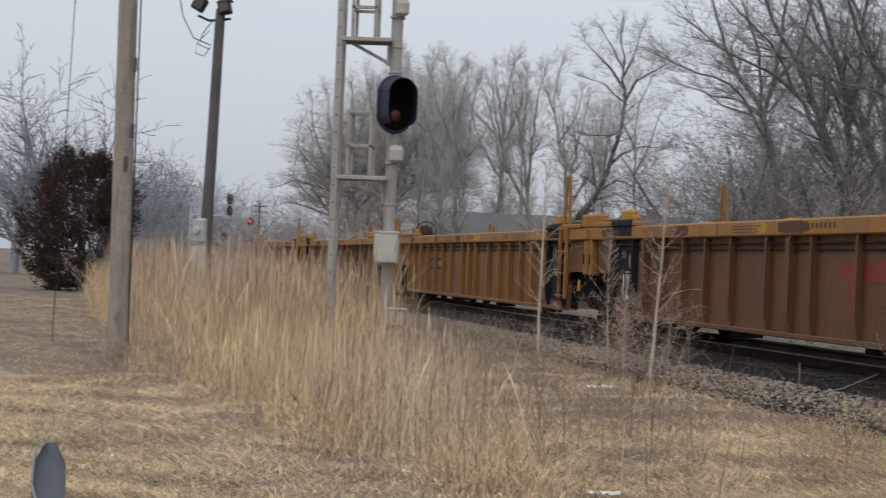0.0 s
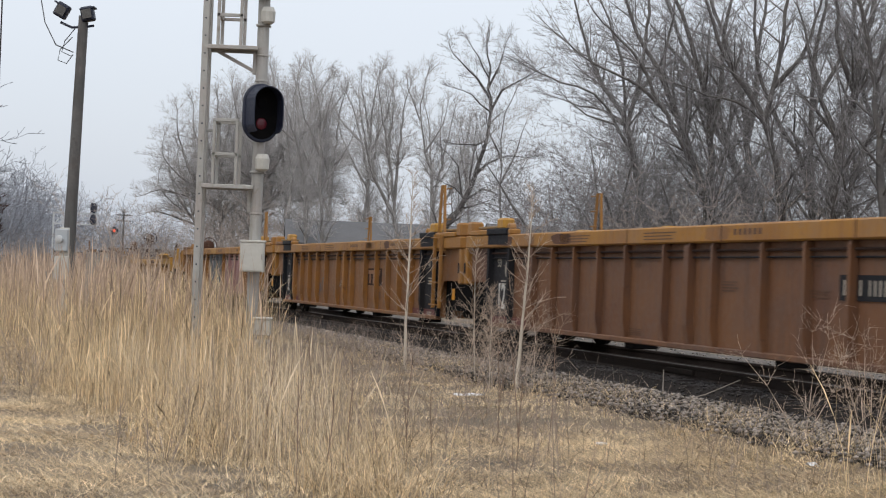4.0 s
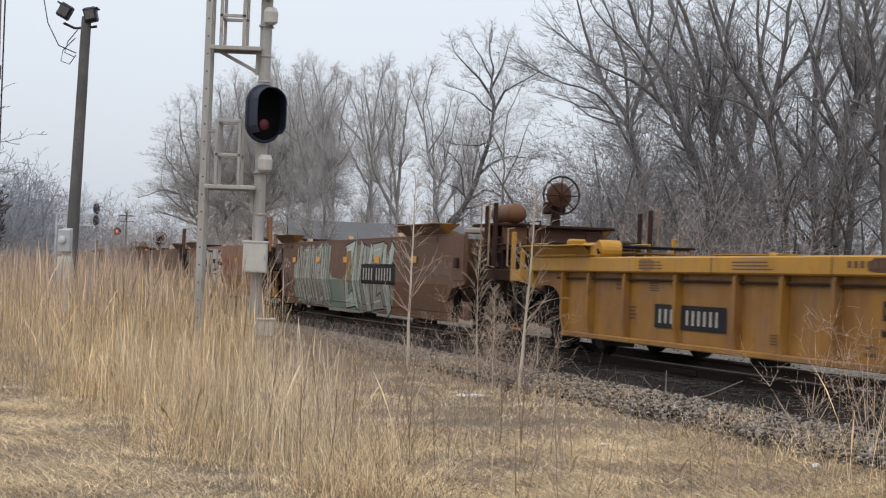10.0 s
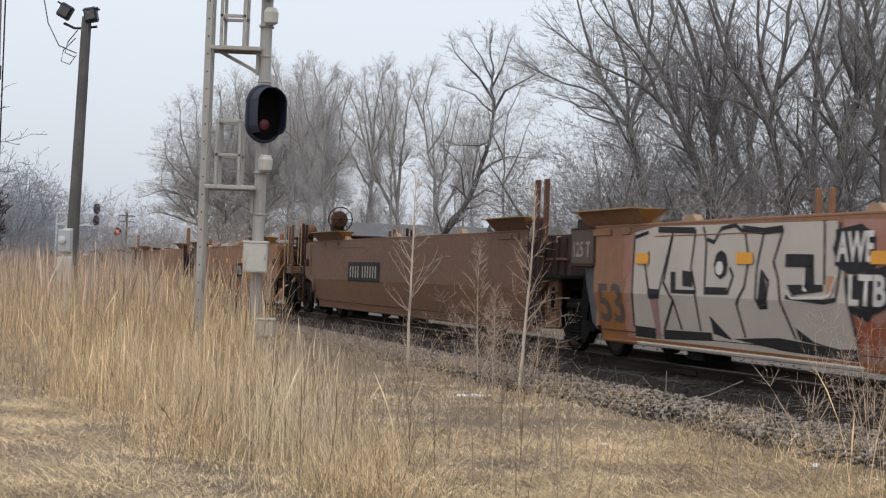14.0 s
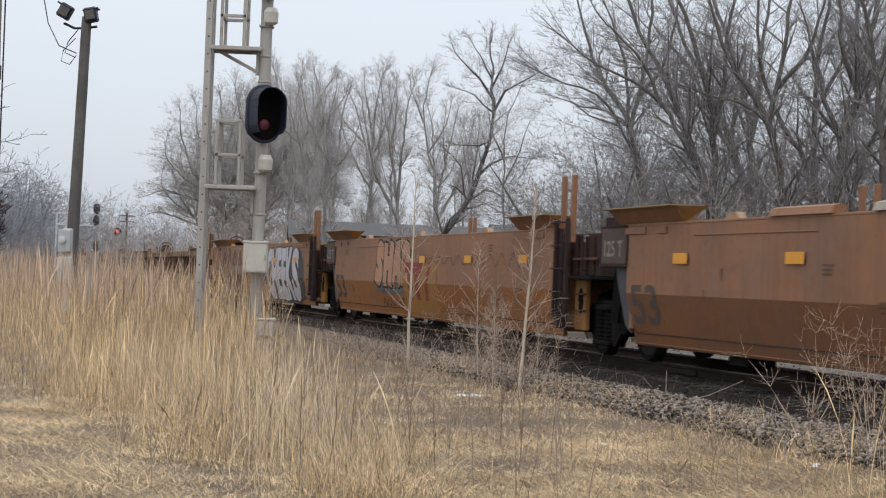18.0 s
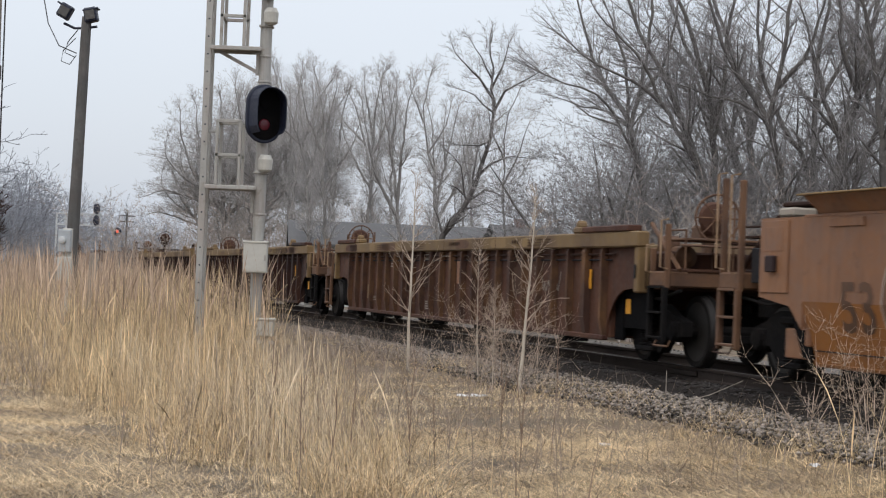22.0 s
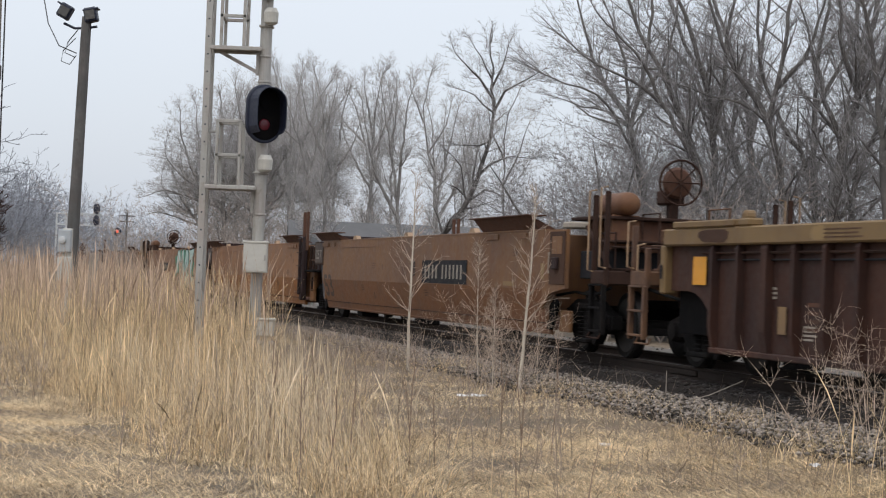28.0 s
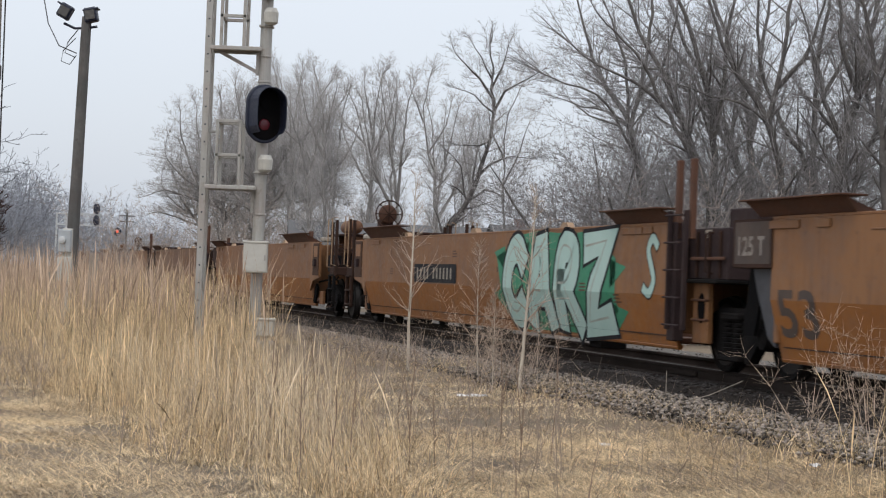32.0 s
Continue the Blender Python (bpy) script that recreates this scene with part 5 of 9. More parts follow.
# bronzed evergreen beside the field
def cedar(x, y, h, w):
    t = thing("cedar_tree", place(x, y), "bushy cedar with rust-bronze winter foliage", "tree")
    rng = random.Random(6)
    k = Kit()
    k.tube([(0, 0, -0.1), (0.05, 0, h * 0.4), (0, 0, h * 0.85)], 0.16, 8, 0.03)
    part("trunk", k, BARK, t)
    segs = []
    for i in range(1350):
        # one spray of foliage: a short bough with needles along it
        f = rng.betavariate(1.15, 1.2)
        rad = w / 2 * float(np.interp(f, [0, 0.12, 0.35, 0.6, 0.8, 0.92, 1.0], [0.66, 0.88, 1.0, 0.98, 0.8, 0.56, 0.24]))
        a = rng.uniform(0, 2 * math.pi)
        lobe = 1 + 0.14 * math.sin(3 * a + f * 9) + 0.10 * math.sin(5 * a - f * 17)
        r = rad * lobe * math.sqrt(rng.uniform(0.15, 1.0)) * 0.9
        p = Vector((r * math.cos(a), r * math.sin(a), -0.1 + f * h * 0.94))
        way = Vector((math.cos(a), math.sin(a), 0.25 + 1.5 * f + rng.uniform(-0.2, 0.6))).normalized()
        size = rng.uniform(0.45, 0.85)
        for j in range(15):
            q = p + way * size * j / 15 + Vector((rng.gauss(0, 0.07), rng.gauss(0, 0.07), rng.gauss(0, 0.05)))
            d = (way + Vector((rng.gauss(0, 0.5), rng.gauss(0, 0.5), rng.gauss(0, 0.4)))).normalized()
            e = q + d * rng.uniform(0.1, 0.24)
            segs.append((*q, *e, rng.uniform(0.022, 0.04) * (1.15 - j / 20), 0.006))
    part("crown", tubes(segs, CEDAR, "crown", 3), CEDAR, t)


cedar(-19.3, 70, 5.6, 4.5)
brush = tree("bush", place(-13.6, 62), "leafless brown thicket beside the cedar", 61, [(0.25 * j - 0.8, 0.2 * (j % 3), -0.1, 0.25 * math.sin(j * 2.1), 0.2 * math.cos(j * 1.7), 2.6, 0.025, 0.02) for j in range(8)], THICKET, category="bush", most=3500)
for x, y, sz in ((-15.2, 66, 0.9), (-12.4, 60, 0.75), (-16.5, 72, 1.0), (-11.2, 58, 0.7), (-14.4, 58, 0.8)):
    plant(brush, x, y, 70 * sz * 10, sz)

# saplings and shrubs in the foreground
PALESTEM = shade("pale_sapling_bark", (0.48, 0.42, 0.345), 0.8, grain=(12, 0.25), stain=(3, 0.4), spread=0.2, per="island", bump=0)
BUFF = shade("buff_dry_twigs", (0.40, 0.31, 0.24), 0.85, grain=(12, 0.25), stain=(3, 0.4), spread=0.35, per="island", bump=0)


def sapling(x, y, h, seed, label, r=0.017):
    rng = random.Random(seed)
    t = thing("sapling", place(x, y), label, "sapling")
    stem, twigs = [], []
    p, d = np.array([0, 0, 0.0]), np.array([rng.uniform(-0.03, 0.03), 0, 1.0])
    n = 16
    for i in range(n):
        d = d + np.array([rng.gauss(0, 0.025), rng.gauss(0, 0.025), 0])
        q = p + d / np.linalg.norm(d) * h / n
        rr = r * (1 - 0.8 * i / n)
        stem.append((*p, *q, rr, r * (1 - 0.8 * (i + 1) / n)))
        p = q
        f = (i + 1) / n
        if f > 0.3:
            for _ in range(3):
                a = rng.uniform(0, 2 * math.pi)
                up = rng.uniform(0.5, 1.4)
                b = np.array([math.cos(a), math.sin(a), up])
                b /= np.linalg.norm(b)
                ln = h * 0.26 * (1.15 - f) * rng.uniform(0.6, 1.3)
                c, br = p.copy(), rr * 0.45
                for j in range(4):
                    b = b + np.array([rng.gauss(0, 0.12), rng.gauss(0, 0.12), rng.gauss(0.1, 0.1)])
                    b /= np.linalg.norm(b)
                    e2 = c + b * ln / 4
                    twigs.append((*c, *e2, max(br, 0.003), max(br * 0.75, 0.002)))
                    for _ in range(2):
                        g = b + np.array([rng.gauss(0, 0.5), rng.gauss(0, 0.5), rng.gauss(0, 0.4)])
                        g /= np.linalg.norm(g)
                        twigs.append((*e2, *(e2 + g * rng.uniform(0.04, 0.16)), 0.0028, 0.0015))
                    c, br = e2, br * 0.75
    k = Kit()
    k.tube([stem[0][:3]] + [a[3:6] for a in stem], r, 7, r * 0.2)
    part("stem", k, PALESTEM, t)
    part("crown", tubes(twigs, BUFF, "crown", 3), BUFF, t)


sapling(-0.46, 27.0, 2.95, 1, "slim pale sapling with bare buff twigs", 0.026)
sapling(1.0, 22.4, 2.55, 2, "slim pale sapling with bare buff twigs beside the ballast", 0.025)
sapling(0.55, 25.0, 1.9, 3, "thin bare sapling near the ballast", 0.011)
sapling(0.72, 24.0, 1.3, 4, "short bare sapling near the ballast", 0.009)
BRITTLE = [(0.11, 0.25, 25, 65, 0.18, 0.4, 0.3), (0.08, 0.1, 25, 65, 0.3, 0.6, 0.3)]
for i, (x, y, h, fk, lab) in enumerate(((3.3, 16.2, 1.15, 4, "bare brittle shrub beside the ballast"), (3.75, 15.6, 1.0, 5, "bare brittle shrub beside the ballast"), (4.1, 17.0, 1.2, 4, "bare brittle shrub beside the ballast"),
                                        (0.55, 24.4, 1.3, 5, "low grey twiggy weed clump"), (0.9, 25.6, 1.1, 5, "low grey twiggy weed clump"), (1.25, 22.9, 1.2, 5, "low grey twiggy weed clump"), (0.75, 23.6, 1.0, 6, "low grey twiggy weed clump"), (0.35, 25.2, 0.9, 6, "low grey twiggy weed clump"), (1.1, 24.2, 0.9, 6, "low grey twiggy weed clump"), (-0.35, 26.2, 0.8, 6, "low grey twiggy weed clump"),
                                        (-0.9, 17.0, 0.8, 6, "round grey-brown dead weed clump"), (-1.3, 16.2, 0.7, 6, "round grey-brown dead weed clump"), (-5.0, 22.6, 0.9, 6, "round grey-brown dead weed clump"), (-2.2, 15.0, 0.5, 5, "round grey-brown dead weed clump"))):
    tree("shrub", place(x, y, i * 50), lab, 70 + i, [(0.02 * math.cos(j * 2.4), 0.02 * math.sin(j * 2.4), -0.02, 0.45 * math.cos(j * 2.4), 0.45 * math.sin(j * 2.4), h * (0.8 + 0.07 * j), 0.007, 0.1) for j in range(fk)], BRITTLE, WEED if i > 9 else BUFF, category="shrub", most=900, twig=0.0022, wobble=0.16)


# tall single weed stalks in front
def stalk(x, y, h, seed, mat):
    rng = random.Random(seed)
    t = thing("weed_stalk", place(x, y), "single tall dry weed stalk", "weed", "weed stalks in the foreground")
    side, path, p = [], [(0, 0, -0.02)], np.array([0, 0, 0.0])
    d = np.array([rng.uniform(-0.12, 0.12), rng.uniform(-0.1, 0.1), 1])
    for i in range(8):
        d = d + np.array([rng.gauss(0, 0.03), rng.gauss(0, 0.03), 0])
        q = p + d / np.linalg.norm(d) * h / 8
        path.append(tuple(q))
        if i > 2:
            for _ in range(2):
                g = d + np.array([rng.gauss(0, 0.4), rng.gauss(0, 0.4), 0])
                g /= np.linalg.norm(g)
                side.append((tuple(q), tuple(q + g * rng.uniform(0.03, 0.14))))
        p = q
    k = Kit()
    k.tube(path, 0.0034, 4)
    part("stem", k, mat, t)
    for a, b in side:
        k = Kit()
        k.tube([a, b], 0.0022, 3)
        part("side_twig", k, mat, t)


rng = random.Random(15)
for i in range(26):
    x = rng.uniform(-2.4, 1.0)
    stalk(x, rng.uniform(12.6, 18.5), rng.uniform(0.5, 1.05), 200 + i, WEED if i % 3 == 0 else RUSSET)
# litter
for x, y, n_, seed in ((0.42, 22.0, 5, 1), (0.30, 12.7, 3, 2), (1.55, 16.6, 1, 3), (-0.7, 15.0, 1, 4), (3.0, 14.3, 1, 5), (-25.5, 62, 2, 6)):
    t = thing("litter", place(x, y), "crumpled scrap of white plastic litter", "litter")
    r = random.Random(seed)
    for j in range(n_):
        k = Kit()
        cx, cy = r.uniform(-0.1, 0.1) * (n_ > 1), r.uniform(-0.08, 0.08) * (n_ > 1)
        m = 5
        k.add([(cx + (a - 2) * (0.055 if seed == 1 else 0.024) + r.uniform(-0.008, 0.008), cy + (b - 2) * (0.045 if seed == 1 else 0.02), 0.07 + r.uniform(0, 0.035)) for a in range(m) for b in range(m)], [(a * m + b, a * m + b + 1, (a + 1) * m + b + 1, (a + 1) * m + b) for a in range(m - 1) for b in range(m - 1)])
        part("scrap", k, LITTER, t)
# marker rods by the rail
for s_, d_, lab in ((20.7, 8.55, "thin grey rod standing by the rail"), (19.3, 8.4, "bent dry stalk leaning against the rail")):
    p = at(s_, d_, float(bed_height(d_)))
    t = thing("rod", Matrix.Translation(p), lab, "rod")
    k = Kit()
    k.tube([(0, 0, -0.03), (0.0, 0, 0.32)] if d_ > 8.5 else [(-0.35, 0, 0.0), (0.1, 0.05, 0.12), (0.5, 0.1, 0.3)], 0.007, 5)
    part("stem", k, POLEWOOD, t)

# ---------------------------------------------------------------- the train
SPEED = 10.85
S_REF = 24.11     # place on the track at which the times of the joints are reckoned
units = []        # (thing, place along the train)
wheelsets = {1: [], -1: []}
WHEEL_R = 0.46

SOOTED = shade("sooty_ochre_paint", (0.12, 0.051, 0.016), 0.64, grain=(14, 0.22), stain=(0.9, 0.7), stain_to=(0.09, 0.04, 0.017), bump=0.08, streaks=((0.045, 0.024, 0.016), 0.65))
# Panel ochre darkened for grime and for the shade between the ribs.
OCHRE = shade("shaded_weathered_ochre_paint", (0.182, 0.075, 0.019), 0.62, grain=(14, 0.2), stain=(0.9, 0.6), stain_to=(0.125, 0.054, 0.019), bump=0.08, streaks=((0.062, 0.03, 0.017), 0.6))
BRIGHT = shade("yellow_car_paint", (0.41, 0.208, 0.016), 0.58, grain=(14, 0.15), stain=(0.8, 0.45), stain_to=(0.24, 0.115, 0.02), bump=0.06, streaks=((0.16, 0.085, 0.03), 0.4))
TAN = shade("orange_brown_paint", (0.228, 0.106, 0.049), 0.6, grain=(12, 0.2), stain=(0.7, 0.7), stain_to=(0.15, 0.072, 0.04), bump=0.05, streaks=((0.10, 0.048, 0.03), 0.5))
FADED = shade("faded_tan_paint", (0.215, 0.100, 0.038), 0.62, grain=(12, 0.2), stain=(0.6, 0.7), stain_to=(0.135, 0.056, 0.02), bump=0.05, streaks=((0.10, 0.046, 0.028), 0.55))
BROWN = shade("dusty_brown_paint", (0.162, 0.076, 0.027), 0.65, grain=(12, 0.2), stain=(0.6, 0.6), stain_to=(0.095, 0.045, 0.03), bump=0.05, streaks=((0.075, 0.04, 0.03), 0.5))
DULL = shade("dull_brown_paint", (0.122, 0.06, 0.032), 0.7, grain=(12, 0.18), stain=(0.6, 0.5), stain_to=(0.083, 0.043, 0.028), bump=0.06, streaks=((0.085, 0.05, 0.035), 0.4))
MAROON = shade("sooty_maroon_paint", (0.028, 0.0135, 0.0115), 0.72, grain=(14, 0.25), stain=(0.7, 0.9), stain_to=(0.062, 0.025, 0.015), bump=0.08, streaks=((0.036, 0.022, 0.019), 0.6), spec=0.25)
STRAWPAINT = shade("grimy_straw_paint", (0.22, 0.145, 0.062), 0.7, grain=(14, 0.25), stain=(0.7, 0.6), stain_to=(0.16, 0.095, 0.055), bump=0.06)
SOOT = shade("blue_black_paint", (0.0125, 0.0135, 0.0175), 0.75, grain=(14, 0.2), stain=(1.0, 0.5), stain_to=(0.03, 0.025, 0.022), bump=0.05, spec=0.15)
GRIME = shade("oily_dark_rust", (0.032, 0.018, 0.014), 0.85, grain=(16, 0.3), stain=(1.6, 0.5), stain_to=(0.06, 0.03, 0.02), bump=0.2, spec=0.15)
WINE = shade("dark_red_paint", (0.11, 0.028, 0.022), 0.65, grain=(14, 0.2), stain=(1.5, 0.5), bump=0.05)
SIGNAL_YELLOW = shade("yellow_reflective_tape", (0.62, 0.28, 0.02), 0.5, grain=(20, 0.1), stain=(3, 0.2), bump=0)
WHITE = shade("chalky_white_paint", (0.62, 0.60, 0.56), 0.8, grain=(20, 0.15), stain=(2, 0.3), bump=0)
DIM = shade("faded_white_paint", (0.31, 0.275, 0.23), 0.8, grain=(20, 0.2), stain=(2, 0.4), bump=0)
SALMON = shade("salmon_spray_paint", (0.27, 0.12, 0.088), 0.7, grain=(10, 0.2), stain=(1.4, 0.7), stain_to=(0.33, 0.235, 0.2), bump=0, streaks=((0.2, 0.08, 0.05), 0.5))
FLAME = shade("red_orange_spray_paint", (0.26, 0.062, 0.032), 0.7, grain=(10, 0.2), stain=(2.2, 0.6), stain_to=(0.2, 0.09, 0.035), bump=0)
BRIGHTPALE = shade("white_spray_paint", (0.52, 0.5, 0.475), 0.7, grain=(10, 0.12), stain=(1.5, 0.3), bump=0)
LOGO = shade("faded_red_paint", (0.20, 0.03, 0.022), 0.65, grain=(20, 0.15), stain=(2, 0.4), bump=0)
PLATE = shade("dusty_dark_plate", (0.058, 0.043, 0.037), 0.8, grain=(14, 0.25), stain=(2, 0.5), stain_to=(0.10, 0.065, 0.045), bump=0.1)
WORN = shade("worn_white_lettering", (0.23, 0.205, 0.18), 0.8, grain=(24, 0.35), stain=(5, 0.6), stain_to=(0.10, 0.08, 0.065), bump=0)
INK = shade("black_spray_paint", (0.018, 0.018, 0.021), 0.75, grain=(20, 0.2), stain=(2, 0.3), bump=0, spec=0.2)
DUSK = shade("dark_grey_spray_paint", (0.034, 0.034, 0.038), 0.65, grain=(10, 0.2), stain=(0.9, 0.5), stain_to=(0.085, 0.075, 0.07), bump=0)
DARKRUST = shade("dark_dry_rust", (0.062, 0.033, 0.022), 0.85, grain=(18, 0.3), stain=(2, 0.5), stain_to=(0.035, 0.022, 0.018), bump=0.2, spec=0.2)
SILVER = shade("silver_spray_paint", (0.43, 0.435, 0.48), 0.45, 0.1, grain=(10, 0.12), stain=(1.5, 0.3), stain_to=(0.38, 0.38, 0.42), bump=0)
MINT = shade("mint_spray_paint", (0.36, 0.50, 0.46), 0.6, grain=(10, 0.12), stain=(1.5, 0.5), stain_to=(0.27, 0.43, 0.39), bump=0)
GREEN = shade("green_spray_paint", (0.03, 0.20, 0.11), 0.6, grain=(10, 0.15), stain=(1.5, 0.3), bump=0)
TEALSPRAY = shade("thin_teal_spray_paint", (0.15, 0.2, 0.165), 0.7, grain=(10, 0.2), stain=(1.1, 0.9), stain_to=(0.23, 0.225, 0.175), bump=0)
SAGE = shade("pale_green_grey_spray_paint", (0.265, 0.275, 0.225), 0.7, grain=(10, 0.2), stain=(1.0, 0.9), stain_to=(0.19, 0.145, 0.108), bump=0)
ROSE = shade("dusty_pink_spray_paint", (0.29, 0.165, 0.155), 0.7, grain=(10, 0.2), stain=(0.9, 0.5), stain_to=(0.20, 0.115, 0.105), bump=0)
SLATE = shade("grey_blue_spray_paint", (0.085, 0.095, 0.105), 0.65, grain=(10, 0.2), stain=(0.9, 0.5), stain_to=(0.19, 0.19, 0.18), bump=0)
PALE = shade("warm_white_spray_paint", (0.40, 0.36, 0.32), 0.65, grain=(10, 0.12), stain=(0.8, 0.35), stain_to=(0.28, 0.24, 0.21), bump=0)
WHEEL = shade("worn_wheel_steel", (0.009, 0.008, 0.0078), 0.85, 0.0, grain=(25, 0.3), stain=(4, 0.4), bump=0.15, spec=0.15)
TREAD = shade("worn_tread_steel", (0.022, 0.02, 0.019), 0.65, 0.3, grain=(50, 0.1), stain=(5, 0.2), bump=0)
RUSTY = shade("rusty_plate", (0.088, 0.038, 0.021), 0.8, grain=(18, 0.3), stain=(2, 0.5), stain_to=(0.045, 0.024, 0.018), bump=0.2)
CHORD = shade("dirty_straw_chord", (0.165, 0.105, 0.045), 0.72, grain=(14, 0.25), stain=(0.8, 0.8), stain_to=(0.085, 0.05, 0.03), bump=0.06)
REDDISH = shade("rusted_maroon_paint", (0.058, 0.024, 0.0165), 0.72, grain=(14, 0.25), stain=(0.8, 0.9), stain_to=(0.10, 0.042, 0.022), bump=0.08, streaks=((0.032, 0.018, 0.015), 0.6), spec=0.25)
WORNRIB = shade("worn_rib_paint", (0.055, 0.027, 0.019), 0.72, grain=(14, 0.25), stain=(1.1, 0.9), stain_to=(0.17, 0.085, 0.036), bump=0.08, streaks=((0.03, 0.018, 0.015), 0.5), spec=0.25)
PLUM = shade("sooty_plum_paint", (0.030, 0.020, 0.021), 0.75, grain=(14, 0.25), stain=(1.5, 0.5), stain_to=(0.05, 0.032, 0.028), bump=0.08, spec=0.15)
YPANEL = shade("stained_yellow_panel", (0.285, 0.135, 0.017), 0.62, grain=(14, 0.2), stain=(0.8, 0.75), stain_to=(0.14, 0.062, 0.019), bump=0.08, streaks=((0.09, 0.042, 0.02), 0.5))
BROWNED = shade("browned_ochre_paint", (0.145, 0.064, 0.026), 0.66, grain=(14, 0.22), stain=(0.8, 0.7), stain_to=(0.085, 0.038, 0.025), bump=0.08, streaks=((0.05, 0.027, 0.02), 0.6))
TANK = shade("rusty_air_tank", (0.10, 0.043, 0.022), 0.7, grain=(18, 0.25), stain=(2, 0.5), stain_to=(0.19, 0.09, 0.026), bump=0.1)

NIGHT = shade("blue_black_spray_paint", (0.035, 0.04, 0.05), 0.6, grain=(10, 0.2), stain=(0.9, 0.5), stain_to=(0.10, 0.105, 0.11), bump=0)
PALEMINT = shade("pale_mint_spray_paint", (0.36, 0.41, 0.365), 0.65, grain=(10, 0.15), stain=(0.7, 0.9), stain_to=(0.20, 0.175, 0.14), bump=0)
PEACH = shade("peach_spray_paint", (0.36, 0.20, 0.12), 0.65, grain=(10, 0.15), stain=(0.9, 0.4), stain_to=(0.28, 0.14, 0.08), bump=0)
FAINT = shade("faint_brown_lettering", (0.10, 0.05, 0.027), 0.7, grain=(24, 0.3), stain=(5, 0.5), bump=0)
WORNWHITE = shade("rubbed_white_lettering", (0.42, 0.39, 0.35), 0.8, grain=(24, 0.3), stain=(5, 0.6), stain_to=(0.2, 0.17, 0.14), bump=0)
# Ochre brightened for the light on rib faces; serves worn chord patches too.
RIBOCHRE = shade("lit_and_rubbed_ochre_paint", (0.255, 0.112, 0.023), 0.6, grain=(14, 0.2), stain=(1.1, 0.6), stain_to=(0.15, 0.066, 0.02), bump=0.08, streaks=((0.08, 0.04, 0.02), 0.45))
POSTRUST = shade("rusty_ochre_post_paint", (0.13, 0.066, 0.034), 0.75, grain=(18, 0.3), stain=(1.6, 0.8), stain_to=(0.055, 0.03, 0.022), bump=0.15)
GRABPAINT = shade("worn_pale_grab_paint", (0.30, 0.20, 0.12), 0.6, grain=(18, 0.2), stain=(3, 0.5), stain_to=(0.16, 0.09, 0.05), bump=0.05)
TANLOW = shade("cleaner_orange_paint", (0.265, 0.10, 0.02), 0.55, grain=(12, 0.2), stain=(0.7, 0.55), stain_to=(0.19, 0.07, 0.018), bump=0.05, streaks=((0.14, 0.06, 0.026), 0.4))
BROWNLOW = shade("cleaner_brown_paint", (0.17, 0.068, 0.023), 0.6, grain=(12, 0.2), stain=(0.6, 0.6), stain_to=(0.12, 0.052, 0.024), bump=0.05, streaks=((0.09, 0.045, 0.026), 0.5))
DULLLOW = shade("cleaner_dull_paint", (0.15, 0.07, 0.034), 0.66, grain=(12, 0.18), stain=(0.6, 0.5), stain_to=(0.10, 0.05, 0.028), bump=0.06, streaks=((0.085, 0.048, 0.032), 0.4))
GUARDGREY = shade("scuffed_blue_grey_plate", (0.05, 0.052, 0.06), 0.7, grain=(14, 0.25), stain=(2, 0.6), stain_to=(0.022, 0.02, 0.022), bump=0.1)

# ---- trucks
def lathe_wheel():
    k = Kit()
    k.lathe([(0.09, -0.06), (0.13, -0.05), (0.30, -0.015), (0.37, -0.06), (WHEEL_R - 0.012, -0.072), (WHEEL_R, -0.06), (WHEEL_R + 0.004, 0.03), (WHEEL_R + 0.03, 0.045), (WHEEL_R + 0.028, 0.068), (0.37, 0.07), (0.30, 0.035), (0.13, 0.06), (0.09, 0.07)], (0, 0, 0), "y", 28)
    return k.mesh("wheel", WHEEL)


WHEEL_MESH = lathe_wheel()
_k = Kit()
_k.lathe([(WHEEL_R - 0.002, -0.062), (WHEEL_R + 0.003, -0.055), (WHEEL_R + 0.006, 0.028), (WHEEL_R - 0.002, 0.03)], (0, 0, 0), "y", 28)
TREAD_MESH = _k.mesh("tread", TREAD)
_k = Kit()
_k.lathe([(0.08, -1.02), (0.085, -0.95), (0.085, 0.95), (0.08, 1.02)], (0, 0, 0), "y", 10)
AXLE_MESH = _k.mesh("axle", WHEEL)


def frame_mesh(y):
    k = Kit()
    o = [(-1.12, 0.40), (-1.12, 0.58), (-0.80, 0.66), (-0.42, 0.80), (0.42, 0.80), (0.80, 0.66), (1.12, 0.58), (1.12, 0.40), (0.95, 0.36), (0.66, 0.40), (0.40, 0.16), (-0.40, 0.16), (-0.66, 0.40), (-0.95, 0.36)]
    k.prism(o, y - 0.07, y + 0.07, "y")
    for x in (-0.89, 0.89):
        k.lathe([(0.05, -0.13), (0.12, -0.12), (0.14, -0.02), (0.14, 0.1)], (x, y + (0.02 if y > 0 else -0.02), 0.46), "y", 12)
        k.box((x - 0.17, y - 0.09, 0.36), (x + 0.17, y + 0.09, 0.6), 0.03)
    return k.mesh("side_frame", BLACK)


FRAMES = {s: frame_mesh(s * 1.06) for s in (-1, 1)}


